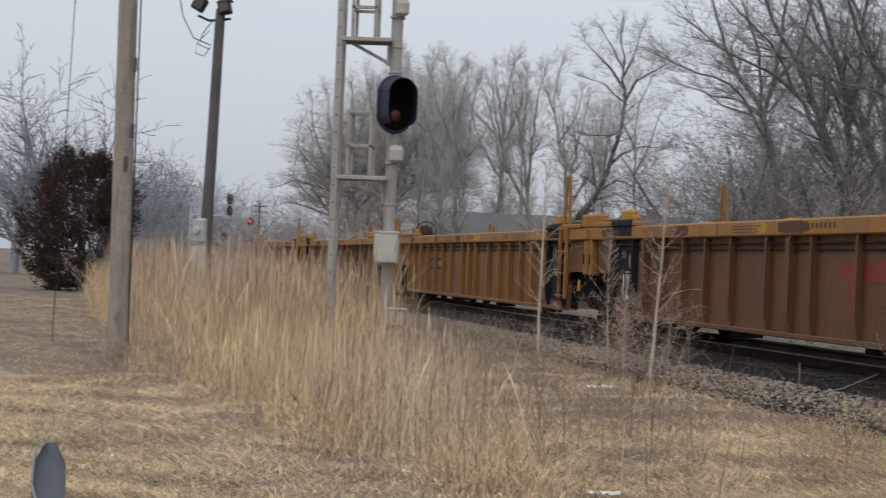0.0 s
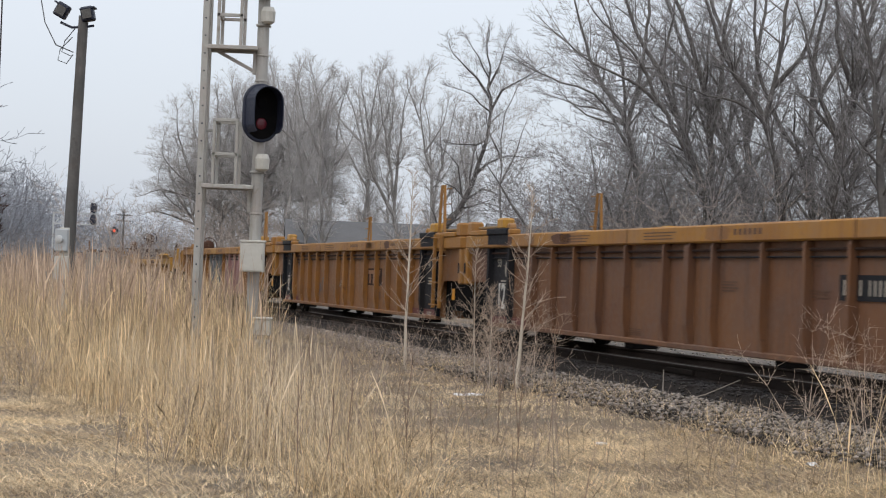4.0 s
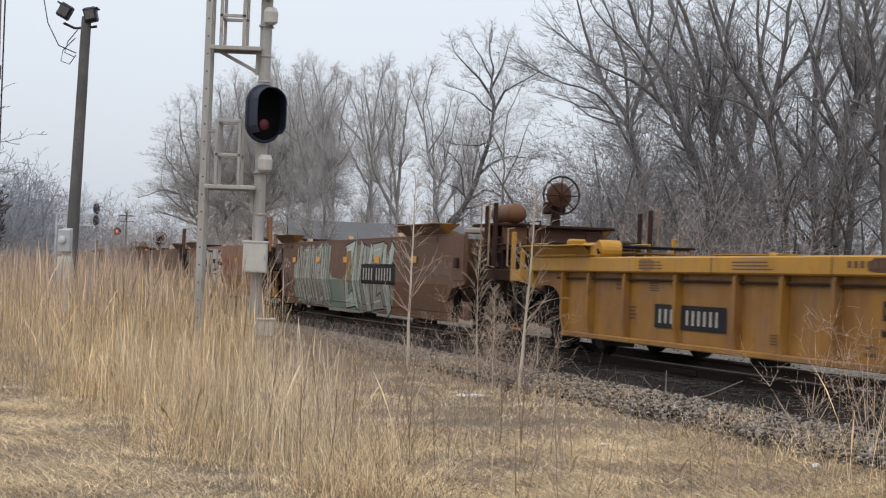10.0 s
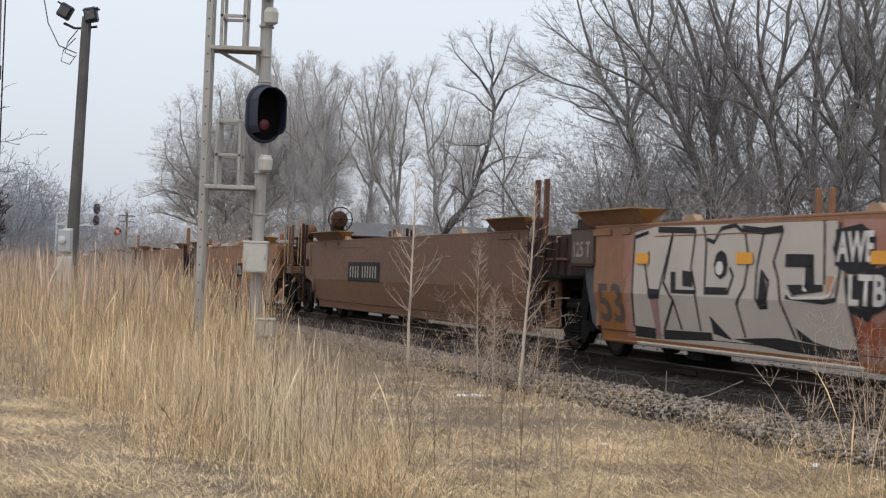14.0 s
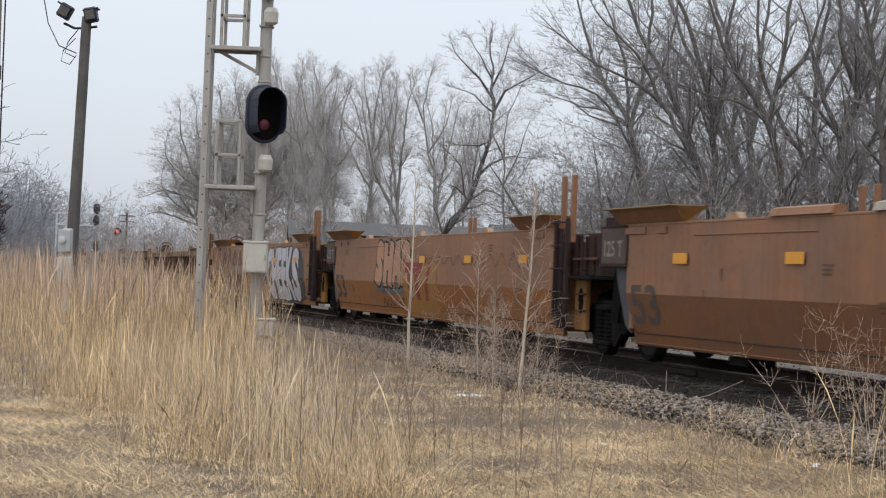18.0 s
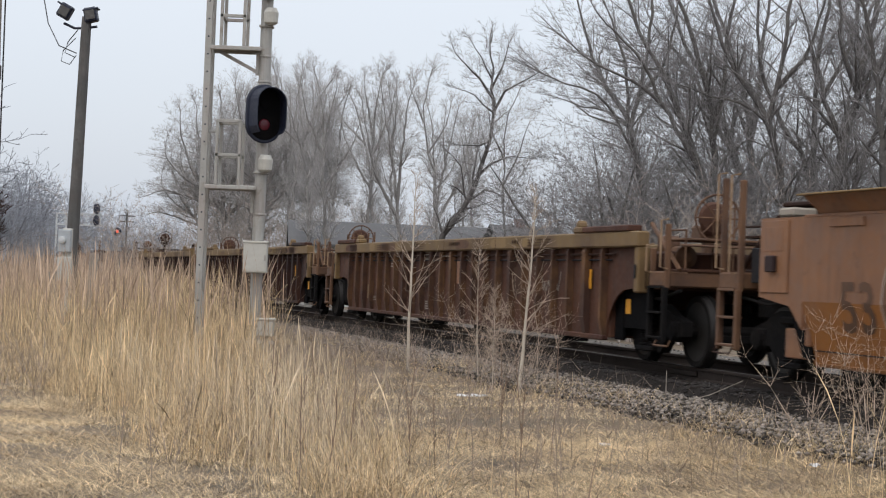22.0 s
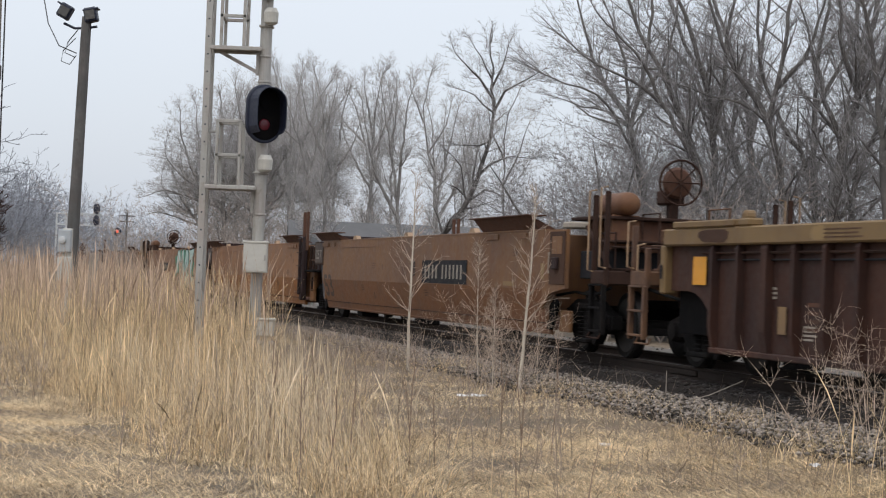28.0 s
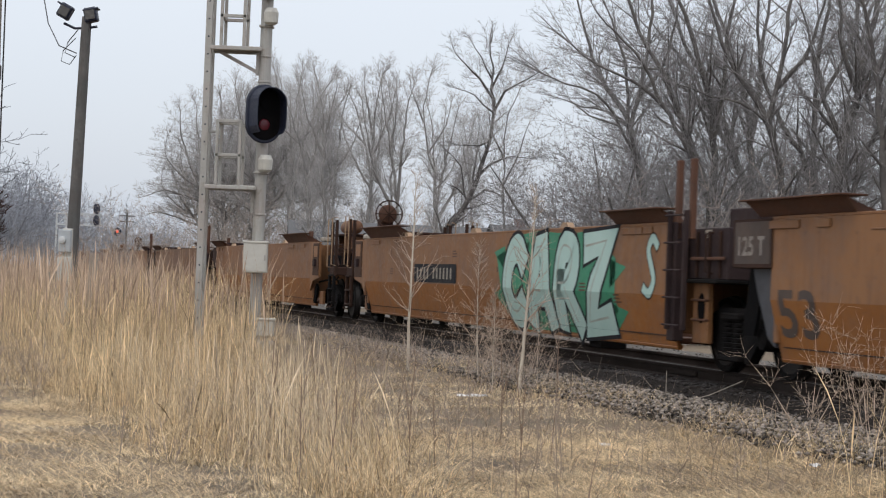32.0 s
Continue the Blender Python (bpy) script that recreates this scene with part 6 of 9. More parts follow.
def spring_mesh():
    k = Kit()
    for dx in (-0.14, 0.14):
        for i in range(7):
            k.lathe([(0.07, 0), (0.105, 0.008), (0.105, 0.026), (0.07, 0.034)], (dx, 0, 0.24 + i * 0.058), "z", 10)
        k.lathe([(0.06, 0.2), (0.06, 0.66)], (dx, 0, 0.0), "z", 8)
    k.box((-0.30, -0.12, 0.17), (0.30, 0.12, 0.235), 0.02)
    k.box((-0.26, -0.11, 0.655), (0.26, 0.11, 0.74), 0.02)
    return k.mesh("spring_nest", BLACK)


SPRING_MESH = spring_mesh()
_k = Kit()
_k.box((-0.24, -1.0, 0.42), (0.24, 1.0, 0.72), 0.05)
_k.lathe([(0.3, 0.7), (0.3, 0.82)], (0, 0, 0), "z", 16)
_k.box((-1.2, -0.75, 0.33), (-1.14, 0.75, 0.43), 0.01)
_k.box((1.14, -0.75, 0.33), (1.2, 0.75, 0.43), 0.01)
BOLSTER_MESH = _k.mesh("bolster", BLACK)


def truck(u, x):
    t = new("truck")
    t.empty_display_size = 0.2
    t.parent = u
    t.location = (x, 0, 0)
    t["label"] = "grimy black cast-steel two-axle truck"
    part("bolster", BOLSTER_MESH, BLACK, t)
    for s in (-1, 1):
        part("side_frame", FRAMES[s], BLACK, t)
        part("spring_nest", SPRING_MESH, BLACK, t).location = (0, s * 1.10, 0)
    for end in (-1, 1):
        w = part("wheelset", AXLE_MESH, WHEEL, t)
        w.location = (end * 0.89, 0, WHEEL_R)
        wheelsets[end].append(w)
        me = WHEELPAIR
        w.data = me
    return t


def wheelpair_mesh():
    me = bpy.data.meshes.new("wheelset")
    bm = bmesh.new()
    for src, y, flip in ((AXLE_MESH, 0, 1), (WHEEL_MESH, -0.78, 1), (WHEEL_MESH, 0.78, -1), (TREAD_MESH, -0.78, 1), (TREAD_MESH, 0.78, -1)):
        tmp = src.copy()
        tmp.transform(Matrix.Translation((0, y, 0)) @ Matrix.Rotation(0 if flip > 0 else math.pi, 4, "Z"))
        n = len(bm.faces)
        bm.from_mesh(tmp)
        bm.faces.ensure_lookup_table()
        for f in bm.faces[n:]:
            f.material_index = 1 if src is TREAD_MESH else 0
            f.smooth = False
        bpy.data.meshes.remove(tmp)
    bm.to_mesh(me)
    bm.free()
    me.materials.append(WHEEL)
    me.materials.append(TREAD)
    return me


WHEELPAIR = wheelpair_mesh()


# ---- paintwork on the sides
def lay(me, name, mat, u, fit, breaks=(), label=""):
    """Lays a flat mesh, drawn in x and z, upon a car side: fit(z) is its distance out."""
    bm = bmesh.new()
    bm.from_mesh(me)
    for z in breaks:
        bmesh.ops.bisect_plane(bm, geom=bm.verts[:] + bm.edges[:] + bm.faces[:], plane_co=(0, 0, z), plane_no=(0, 0, 1))
    for v in bm.verts:
        v.co.y = fit(v.co.z) + v.co.y
    bm.to_mesh(me)
    bm.free()
    me.materials.clear()
    me.materials.append(mat)
    return part(name, me, mat, u, label)


def text_mesh(body, x, z, width, height, bold=0.0):
    """Letters of the built-in font, fitted to a box, facing the near side."""
    cu = bpy.data.curves.new("lettering", "FONT")
    cu.body, cu.offset, cu.resolution_u = body, bold, 3
    ob = bpy.data.objects.new("lettering", cu)
    me = bpy.data.meshes.new_from_object(ob)
    bpy.data.objects.remove(ob)
    co = np.array([tuple(v.co) for v in me.vertices])
    lo, hi = co.min(0), co.max(0)
    for v in me.vertices:
        v.co = (x + (v.co.x - lo[0]) / (hi[0] - lo[0]) * width, 0, z + (v.co.y - lo[1]) / (hi[1] - lo[1]) * height)
    return me


def flat(polys):
    """A flat mesh of (x, z) polygons, cut into triangles so that it can be bent."""
    k = Kit()
    for p in polys:
        k.add([(x, 0, z) for x, z in p], [tuple(range(len(p)))])
    me = bpy.data.meshes.new("paint")
    me.from_pydata(k.v, [], k.f)
    bm = bmesh.new()
    bm.from_mesh(me)
    bmesh.ops.triangulate(bm, faces=bm.faces)
    bm.to_mesh(me)
    bm.free()
    return me


def rect(x0, z0, x1, z1):
    return [(x0, z0), (x1, z0), (x1, z1), (x0, z1)]


def blob(rng, x, z, w, h, rough=0.16, n=16, lean=0.0):
    pts = []
    for i in range(n):
        a = 2 * math.pi * i / n
        r = 1 + rng.uniform(-rough, rough)
        cx, cz = math.copysign(abs(math.cos(a)) ** 0.6, math.cos(a)) * r, math.copysign(abs(math.sin(a)) ** 0.5, math.sin(a)) * r
        pts.append((x + cx * w / 2 + lean * cz * h / 2, z + cz * h / 2))
    return pts


# the courses of single sprayed strokes, in a unit square
FORMS = {
    "c": [[(0.95, 0.82), (0.62, 1.0), (0.24, 0.88), (0.06, 0.5), (0.22, 0.12), (0.6, 0.0), (0.95, 0.2)]],
    "a": [[(0.0, 0.0), (0.38, 0.98), (0.62, 0.98), (1.0, 0.0)], [(0.26, 0.36), (0.76, 0.36)]],
    "r": [[(0.08, 0.0), (0.1, 0.98), (0.7, 0.96), (0.86, 0.72), (0.6, 0.48), (0.2, 0.46)], [(0.5, 0.46), (1.0, 0.0)]],
    "k": [[(0.1, 0.0), (0.12, 1.0)], [(0.92, 1.0), (0.24, 0.5), (0.98, 0.0)]],
    "h": [[(0.1, 0.0), (0.06, 1.0)], [(0.9, 0.0), (0.96, 1.0)], [(0.12, 0.5), (0.88, 0.55)]],
    "s": [[(0.95, 0.84), (0.5, 1.0), (0.1, 0.78), (0.5, 0.52), (0.9, 0.26), (0.5, 0.0), (0.05, 0.14)]],
    "o": [[(0.5, 0.0), (0.08, 0.3), (0.1, 0.75), (0.5, 1.0), (0.9, 0.75), (0.92, 0.3), (0.55, 0.02)]],
    "n": [[(0.05, 0.0), (0.12, 1.0), (0.86, 0.04), (0.95, 1.0)]],
    "e": [[(0.95, 1.0), (0.14, 0.95), (0.06, 0.05), (0.95, 0.0)], [(0.16, 0.5), (0.8, 0.52)]],
    "v": [[(0.0, 1.0), (0.42, 0.0), (0.6, 0.0), (1.0, 1.0)]],
    "z": [[(0.05, 0.95), (0.95, 1.0), (0.5, 0.5), (0.1, 0.0), (1.0, 0.06)]]}


def eased(path):
    """A path with its bends rounded by cutting the corners twice."""
    for _ in range(2):
        out = [path[0]]
        for (ax, az), (bx, bz) in zip(path, path[1:]):
            out += [(ax * 0.75 + bx * 0.25, az * 0.75 + bz * 0.25), (ax * 0.25 + bx * 0.75, az * 0.25 + bz * 0.75)]
        path = out + [path[-1]]
    return path


class Side:
    """The near face of a car on which paint lies."""

    def __init__(self, u, fit, breaks, z0, z1):
        self.u, self.fit, self.breaks, self.z0, self.z1 = u, fit, breaks, z0, z1
        self.layer = 0.003
        self.dx = 0.0

    def put(self, name, polys, mat, label="", lift=0.0):
        out = self.layer + lift
        polys = [[(x + self.dx, z) for x, z in p] for p in polys]
        return lay(flat(polys), name, mat, self.u, lambda z: self.fit(z) - out, self.breaks, label)

    def word(self, body, x, z, w, h, mat, lift=0.002, bold=0.02, name="lettering"):
        return lay(text_mesh(body, x + self.dx, z, w, h, bold), name, mat, self.u, lambda z: self.fit(z) - self.layer - lift, self.breaks)

    def bars(self, x, z, w, h, n, mat, lift=0.002):
        """Unreadable or private figures as plain upright bars."""
        step = w / n
        for i in range(n):
            self.put("number_bar", [rect(x + (i + 0.1) * step, z, x + (i + 0.48) * step, z + h)], mat, lift=lift)

    def lines(self, x, z, w, h, rows, mat):
        step = h / rows
        rng = random.Random(int(x * 10) + rows)
        return self.put("small_print", [rect(x, z + i * step, x + w * rng.uniform(0.7, 1), z + (i + 0.5) * step) for i in range(rows)], mat, lift=0.002)

    def patch(self, x, z, w=0.34, h=0.17, mat=None):
        return self.put("reflector_patch", [rect(x, z, x + w, z + h)], mat or SIGNAL_YELLOW, lift=0.024)

    def logo(self, x, z, w, h, mat, lift=0.004):
        """The owner's mark as plain bars."""
        p = [rect(x, z + h * 0.72, x + w * 0.66, z + h), rect(x + w * 0.10, z, x + w * 0.22, z + h * 0.70), rect(x + w * 0.40, z, x + w * 0.52, z + h * 0.70)]
        p += [[(x + w * 0.70, z), (x + w * 0.82, z), (x + w, z + h), (x + w * 0.88, z + h)]]
        return self.put("owner_mark", p, mat, lift=lift)

    def ribbon(self, name, path, width, mat, lift, square=0.0):
        """A painted stroke of even width along a path, mitred at its bends."""
        pts = [Vector(p) for p in path]
        pts[0] = pts[0] + (pts[0] - pts[1]).normalized() * square
        pts[-1] = pts[-1] + (pts[-1] - pts[-2]).normalized() * square
        left, right = [], []
        for i, p in enumerate(pts):
            d0 = (p - pts[i - 1]).normalized() if i else (pts[1] - p).normalized()
            d1 = (pts[i + 1] - p).normalized() if i < len(pts) - 1 else d0
            n0, n1 = Vector((-d0.y, d0.x)), Vector((-d1.y, d1.x))
            m = n0 + n1
            m = m.normalized() if m.length > 0.3 else n0
            o = m * (width / 2 / max(0.55, m.dot(n0)))
            left.append(tuple(p + o))
            right.append(tuple(p - o))
        return self.put(name, [[left[i], left[i + 1], right[i + 1], right[i]] for i in range(len(pts) - 1)], mat, lift=lift)

    def piece(self, x0, x1, z0, z1, fill, edge, forms, seed, halo=None, lean=0.12, thick=0.30, rim=0.045, shine=None):
        """A spray-painted piece: swollen strokes with contrasting edges."""
        rng = random.Random(seed)
        w = (x1 - x0) / len(forms)
        if halo:
            self.put("spray_halo", [blob(rng, (x0 + x1) / 2, (z0 + z1) / 2, (x1 - x0) * 1.04, (z1 - z0) * 0.98, 0.12, 26)], halo, lift=0.001)
            for gx, gz, q in ((x0, 0.75, -1), (x0, 0.3, -1), (x1, 0.6, 1), (x1, 0.2, 1)):
                zz = z0 + gz * (z1 - z0)
                self.put("spray_spike", [[(gx - 0.1 * q, zz - 0.2), (gx + 0.5 * q, zz + 0.1), (gx - 0.1 * q, zz + 0.2)]], halo, lift=0.001)
        for i, f in enumerate(forms):
            for j, line in enumerate(FORMS[f]):
                path = []
                for a, c in line:
                    a, c = a + rng.uniform(-0.04, 0.04), c + rng.uniform(-0.03, 0.03)
                    z = z0 + thick * 0.45 + c * (z1 - z0 - thick * 0.9)
                    path.append((x0 + (i + 0.14 + 0.72 * a) * w + lean * (z - (z0 + z1) / 2), z))
                if f in "crso":
                    path = eased(path)
                t = thick * rng.uniform(0.9, 1.12)
                up = 0.0022 * (i % 2) + 0.0007 * j
                self.ribbon("spray_outline", path, t + 2 * rim, edge, 0.002 + up, t * 0.35 + rim)
                self.ribbon("spray_fill", path, t, fill, 0.0035 + up, t * 0.35)
                if shine:
                    self.ribbon("spray_highlight", [(x - t * 0.2, z + t * 0.05) for x, z in path], 0.035, shine, 0.0042 + up)

    def wave(self, x0, x1, z, h, n, mat, thick=0.03):
        """A long sprayed wavy line."""
        m = n * 10
        path = [(x0 + (x1 - x0) * i / m, z + h * math.sin(i / m * n * 2 * math.pi) * (0.4 + 0.6 * i / m)) for i in range(m + 1)]
        return self.ribbon("spray_wave", path, thick, mat, 0.004)

    def scrawl(self, x0, x1, z, h, mat, seed, n=7, thick=0.035):
        """A thin hand-sprayed line that can't be read."""
        rng = random.Random(seed)
        pts = [(x0 + (x1 - x0) * (i + rng.uniform(-0.35, 0.35)) / n, z + (h if i % 2 else 0) * rng.uniform(0.5, 1.1)) for i in range(n + 1)]
        return self.ribbon("spray_scrawl", eased(pts), thick * 0.8, mat, 0.004)


# ---- the well cars
def box_part(name, lo, hi, mat, u, label="", ch=0.012):
    k = Kit()
    k.box(lo, hi, ch)
    return part(name, k, mat, u, label)


def grab(u, x, y, z0, z1, mat, out=0.12):
    """An upright grab iron."""
    k = Kit()
    k.tube([(x, y, z0), (x, y - out, z0 + 0.02), (x, y - out, z1 - 0.02), (x, y, z1)], 0.014, 6)
    return part("grab_iron", k, mat, u)


def ladder(u, x, y, z0, z1, mat, w=0.42):
    k = Kit()
    for dx in (-w / 2, w / 2):
        k.box((x + dx - 0.025, y - 0.03, z0), (x + dx + 0.025, y + 0.03, z1), 0.006)
    n = int((z1 - z0) / 0.36)
    for i in range(n + 1):
        z = z0 + 0.06 + i * (z1 - z0 - 0.12) / max(n, 1)
        k.tube([(x - w / 2, y - 0.02, z), (x - w / 2, y - 0.07, z), (x + w / 2, y - 0.07, z), (x + w / 2, y - 0.02, z)], 0.013, 6)
    return part("ladder", k, mat, u)


def cone_guide(u, x, y, z, mat, seed=0):
    """A yellow corner casting lock on the top chord."""
    k = Kit()
    k.box((x - 0.16, y - 0.09, z), (x + 0.16, y + 0.09, z + 0.09), 0.02)
    k.lathe([(0.04, -0.07), (0.075, -0.05), (0.075, 0.05), (0.04, 0.07)], (x - 0.05, y, z + 0.11), "y", 12)
    return part("container_lock", k, mat, u)


def flare(u, x0, x1, z0, z1, side, mat, inner, cap=None):
    """A flared guide plate along the top of a side."""
    y = side * 1.50
    k = Kit()
    k.prism([(x0 - 0.0, z0), (x1, z0), (x1 + 0.06, z1), (x0 - 0.06, z1)], 0, 0.03, "y")
    k.v = [(p[0], y + side * (0.16 * (p[2] - z0) / (z1 - z0)) + (p[1] if side > 0 else -p[1]) - (0.03 * side), p[2]) for p in k.v]
    part("guide_plate", k, mat, u)
    k = Kit()
    k.box((x0 - 0.08, y - 0.14 + side * 0.10, z1), (x1 + 0.08, y + 0.14 + side * 0.06, z1 + 0.018), 0.005)
    part("guide_rim", k, inner, u)
    if cap:
        k = Kit()
        tri = [(x1, y, z0), (x1 + 0.40, y - side * 0.14, z1), (x1 + 0.02, y + side * 0.165, z1)]
        k.add(tri + [(p[0] - 0.03, p[1] - side * 0.02, p[2]) for p in tri], [(0, 1, 2), (5, 4, 3), (0, 3, 4, 1), (1, 4, 5, 2), (2, 5, 3, 0)])
        part("guide_end", k, cap, u, "bright ochre slanting end plate")
    for x in (x0 + 0.05, (x0 + x1) / 2, x1 - 0.05):
        k = Kit()
        k.prism([(y - side * 0.02, z0), (y - side * 0.30, z0), (y + side * 0.1, z1 - 0.01)], x - 0.015, x + 0.015, "x")
        part("gusset", k, inner, u)


def end_posts(u, x, mat, top, rusty, face):
    """The ladder posts and platform at a coupler end; face: +1 at the front."""
    foot = BLACK if face > 0 or mat is BRIGHT else mat
    for s in (-1, 1):
        for i, dx in enumerate((0.0, -0.48 * face)):
            z1 = top - (0.30 if top < 2.2 else 0.04) * i
            box_part("ladder_post", (x + dx - 0.035, s * 1.38 - 0.035, 1.0), (x + dx + 0.035, s * 1.38 + 0.035, z1), mat, u)
            box_part("ladder_stile", (x + dx - 0.04, s * 1.40 - 0.04, 0.32), (x + dx + 0.04, s * 1.40 + 0.03, 1.02), foot, u)
        for z in (0.36, 0.68, 1.0):
            box_part("step", (min(x, x - 0.48 * face), s * 1.40 - 0.06, z), (max(x, x - 0.48 * face), s * 1.40 + 0.06, z + 0.03), foot, u, ch=0.006)
        grab(u, x + 0.05, s * 1.40, 1.25, top + 0.06, GRABPAINT, 0.10 * (1 if s < 0 else -1))
        grab(u, x - 0.42 * face, s * 1.40, 1.2, top - (0.25 if top < 2.2 else -0.03), GRABPAINT, 0.10 * (1 if s < 0 else -1))
    box_part("end_sill", (min(x, x - 0.5 * face), -1.42, 1.02), (max(x, x - 0.5 * face), 1.42, 1.22), mat, u, ch=0.02)
    box_part("end_platform", (min(x + 0.02 * face, x - 1.7 * face), -1.1, 1.22), (max(x + 0.02 * face, x - 1.7 * face), 1.1, 1.26), rusty, u)
    k = Kit()
    k.box((min(x, x + 0.55 * face), -0.12, 0.66), (max(x, x + 0.55 * face), 0.12, 0.92), 0.03)
    k.box((min(x + 0.5 * face, x + 0.72 * face), -0.2, 0.62), (max(x + 0.5 * face, x + 0.72 * face), 0.16, 0.96), 0.06)
    part("coupler", k, BLACK, u, "rusty knuckle coupler")
    k = Kit()
    k.tube([(x, 0.35, 0.85), (x + 0.3 * face, 0.33, 0.55), (x + 0.6 * face, 0.22, 0.45), (x + 0.74 * face, 0.16, 0.6)], 0.025, 6)
    part("air_hose", k, BLACK, u)


def brake_stand(u, x, y, z, mat):
    """A hand brake: housing and wheel on a stand, facing along the train."""
    box_part("brake_stand", (x - 0.12, y - 0.07, 1.2), (x + 0.04, y + 0.07, z + 0.05), mat, u, ch=0.02)
    box_part("brake_bracket", (x - 0.3, y - 0.16, z - 0.32), (x + 0.06, y + 0.16, z - 0.1), mat, u, ch=0.03)
    k = Kit()
    k.lathe([(0.03, -0.09), (0.14, -0.08), (0.235, 0.0), (0.2, 0.05), (0.03, 0.09)], (x + 0.12, y, z), "x", 18)
    part("brake_housing", k, RUSTY, u, "rusty round brake housing")
    k = Kit()
    ring = [(x + 0.25, y + 0.33 * math.cos(a * math.pi / 9), z + 0.33 * math.sin(a * math.pi / 9)) for a in range(19)]
    k.tube(ring, 0.018, 6, caps=False)
    for a in range(4):
        c, sn = math.cos(a * math.pi / 4), math.sin(a * math.pi / 4)
        k.tube([(x + 0.25, y - 0.33 * c, z - 0.33 * sn), (x + 0.25, y + 0.33 * c, z + 0.33 * sn)], 0.012, 5)
    k.tube([(x + 0.1, y, z), (x + 0.27, y, z)], 0.04, 8)
    part("brake_wheel", k, mat, u)


def air_tank(u, x0, x1, y, z, mat):
    k = Kit()
    k.lathe([(0.04, x0), (0.13, x0 + 0.03), (0.165, x0 + 0.1), (0.175, x0 + 0.2), (0.175, x1 - 0.2), (0.165, x1 - 0.1), (0.13, x1 - 0.03), (0.04, x1)], (0, y, z), "x", 18)
    part("air_tank", k, mat, u, smooth_faces=True)
    for x in (x0 + 0.25, x1 - 0.25):
        box_part("tank_cradle", (x - 0.03, y - 0.22, 1.25), (x + 0.03, y + 0.22, z - 0.16), mat, u)


def end_clutter(u, E, f, mat):
    """Brake gear, pipes and rails on an end platform."""
    k = Kit()
    k.lathe([(0.06, 0.0), (0.15, 0.04), (0.15, 0.5), (0.06, 0.56)], (E - f * 1.9 - 0.25, -0.85, 1.42), "x", 14)
    part("brake_cylinder", k, mat, u)
    deck = SOOT if mat is BRIGHT else mat
    for y, z0, z1 in ((-1.2, 1.26, 1.62), (0.5, 1.26, 1.68), (1.2, 1.26, 1.62)) if mat is BRIGHT else ((-1.2, 1.26, 1.75), (-0.55, 1.26, 2.05), (0.5, 1.26, 1.9), (1.2, 1.26, 1.75)):
        k = Kit()
        k.tube([(E - f * 0.85, y, z0), (E - f * 0.85, y, z1), (E - f * 1.5, y, z1), (E - f * 1.5, y, z0)], 0.016, 6)
        part("handrail", k, mat, u)
    k = Kit()
    k.tube([(E - f * 0.75, -1.3, 1.55), (E - f * 0.75, 1.3, 1.55)], 0.018, 6)
    part("cross_rail", k, mat, u)
    k = Kit()
    k.tube([(E - f * 0.9, -1.25, 1.24), (E - f * 1.9, -1.25, 1.58 if mat is BRIGHT else 1.85)], 0.03, 6)
    part("diagonal_brace", k, mat, u)
    k = Kit()
    k.tube([(E - f * 0.72, -1.3, 0.98), (E - f * 1.6, -1.22, 0.86), (E - f * 2.4, -1.22, 0.9), (E - f * 3.0, -1.3, 0.84)], 0.022, 6)
    part("brake_rod", k, BLACK, u)
    box_part("valve", (min(E - f * 2.2, E - f * 1.95), -1.05, 1.26), (max(E - f * 2.2, E - f * 1.95), -0.8, 1.7), mat, u, ch=0.03)
    box_part("deck_plate", (min(E - f * 0.8, E - f * 1.7), -1.2, 1.62), (max(E - f * 0.8, E - f * 1.7), 1.2, 1.65), deck, u)
    k = Kit()
    k.tube([(E - f * 0.7, -1.43, 0.35), (E - f * 0.7, -1.47, 0.28), (E - f * 1.15, -1.47, 0.28), (E - f * 1.15, -1.43, 0.35)], 0.014, 6)
    part("sill_step", k, mat, u)


def ends_of(L, front, rear, art, cpl):
    return (-L / 2 + (art if rear == "art" else cpl), L / 2 - (art if front == "art" else cpl))


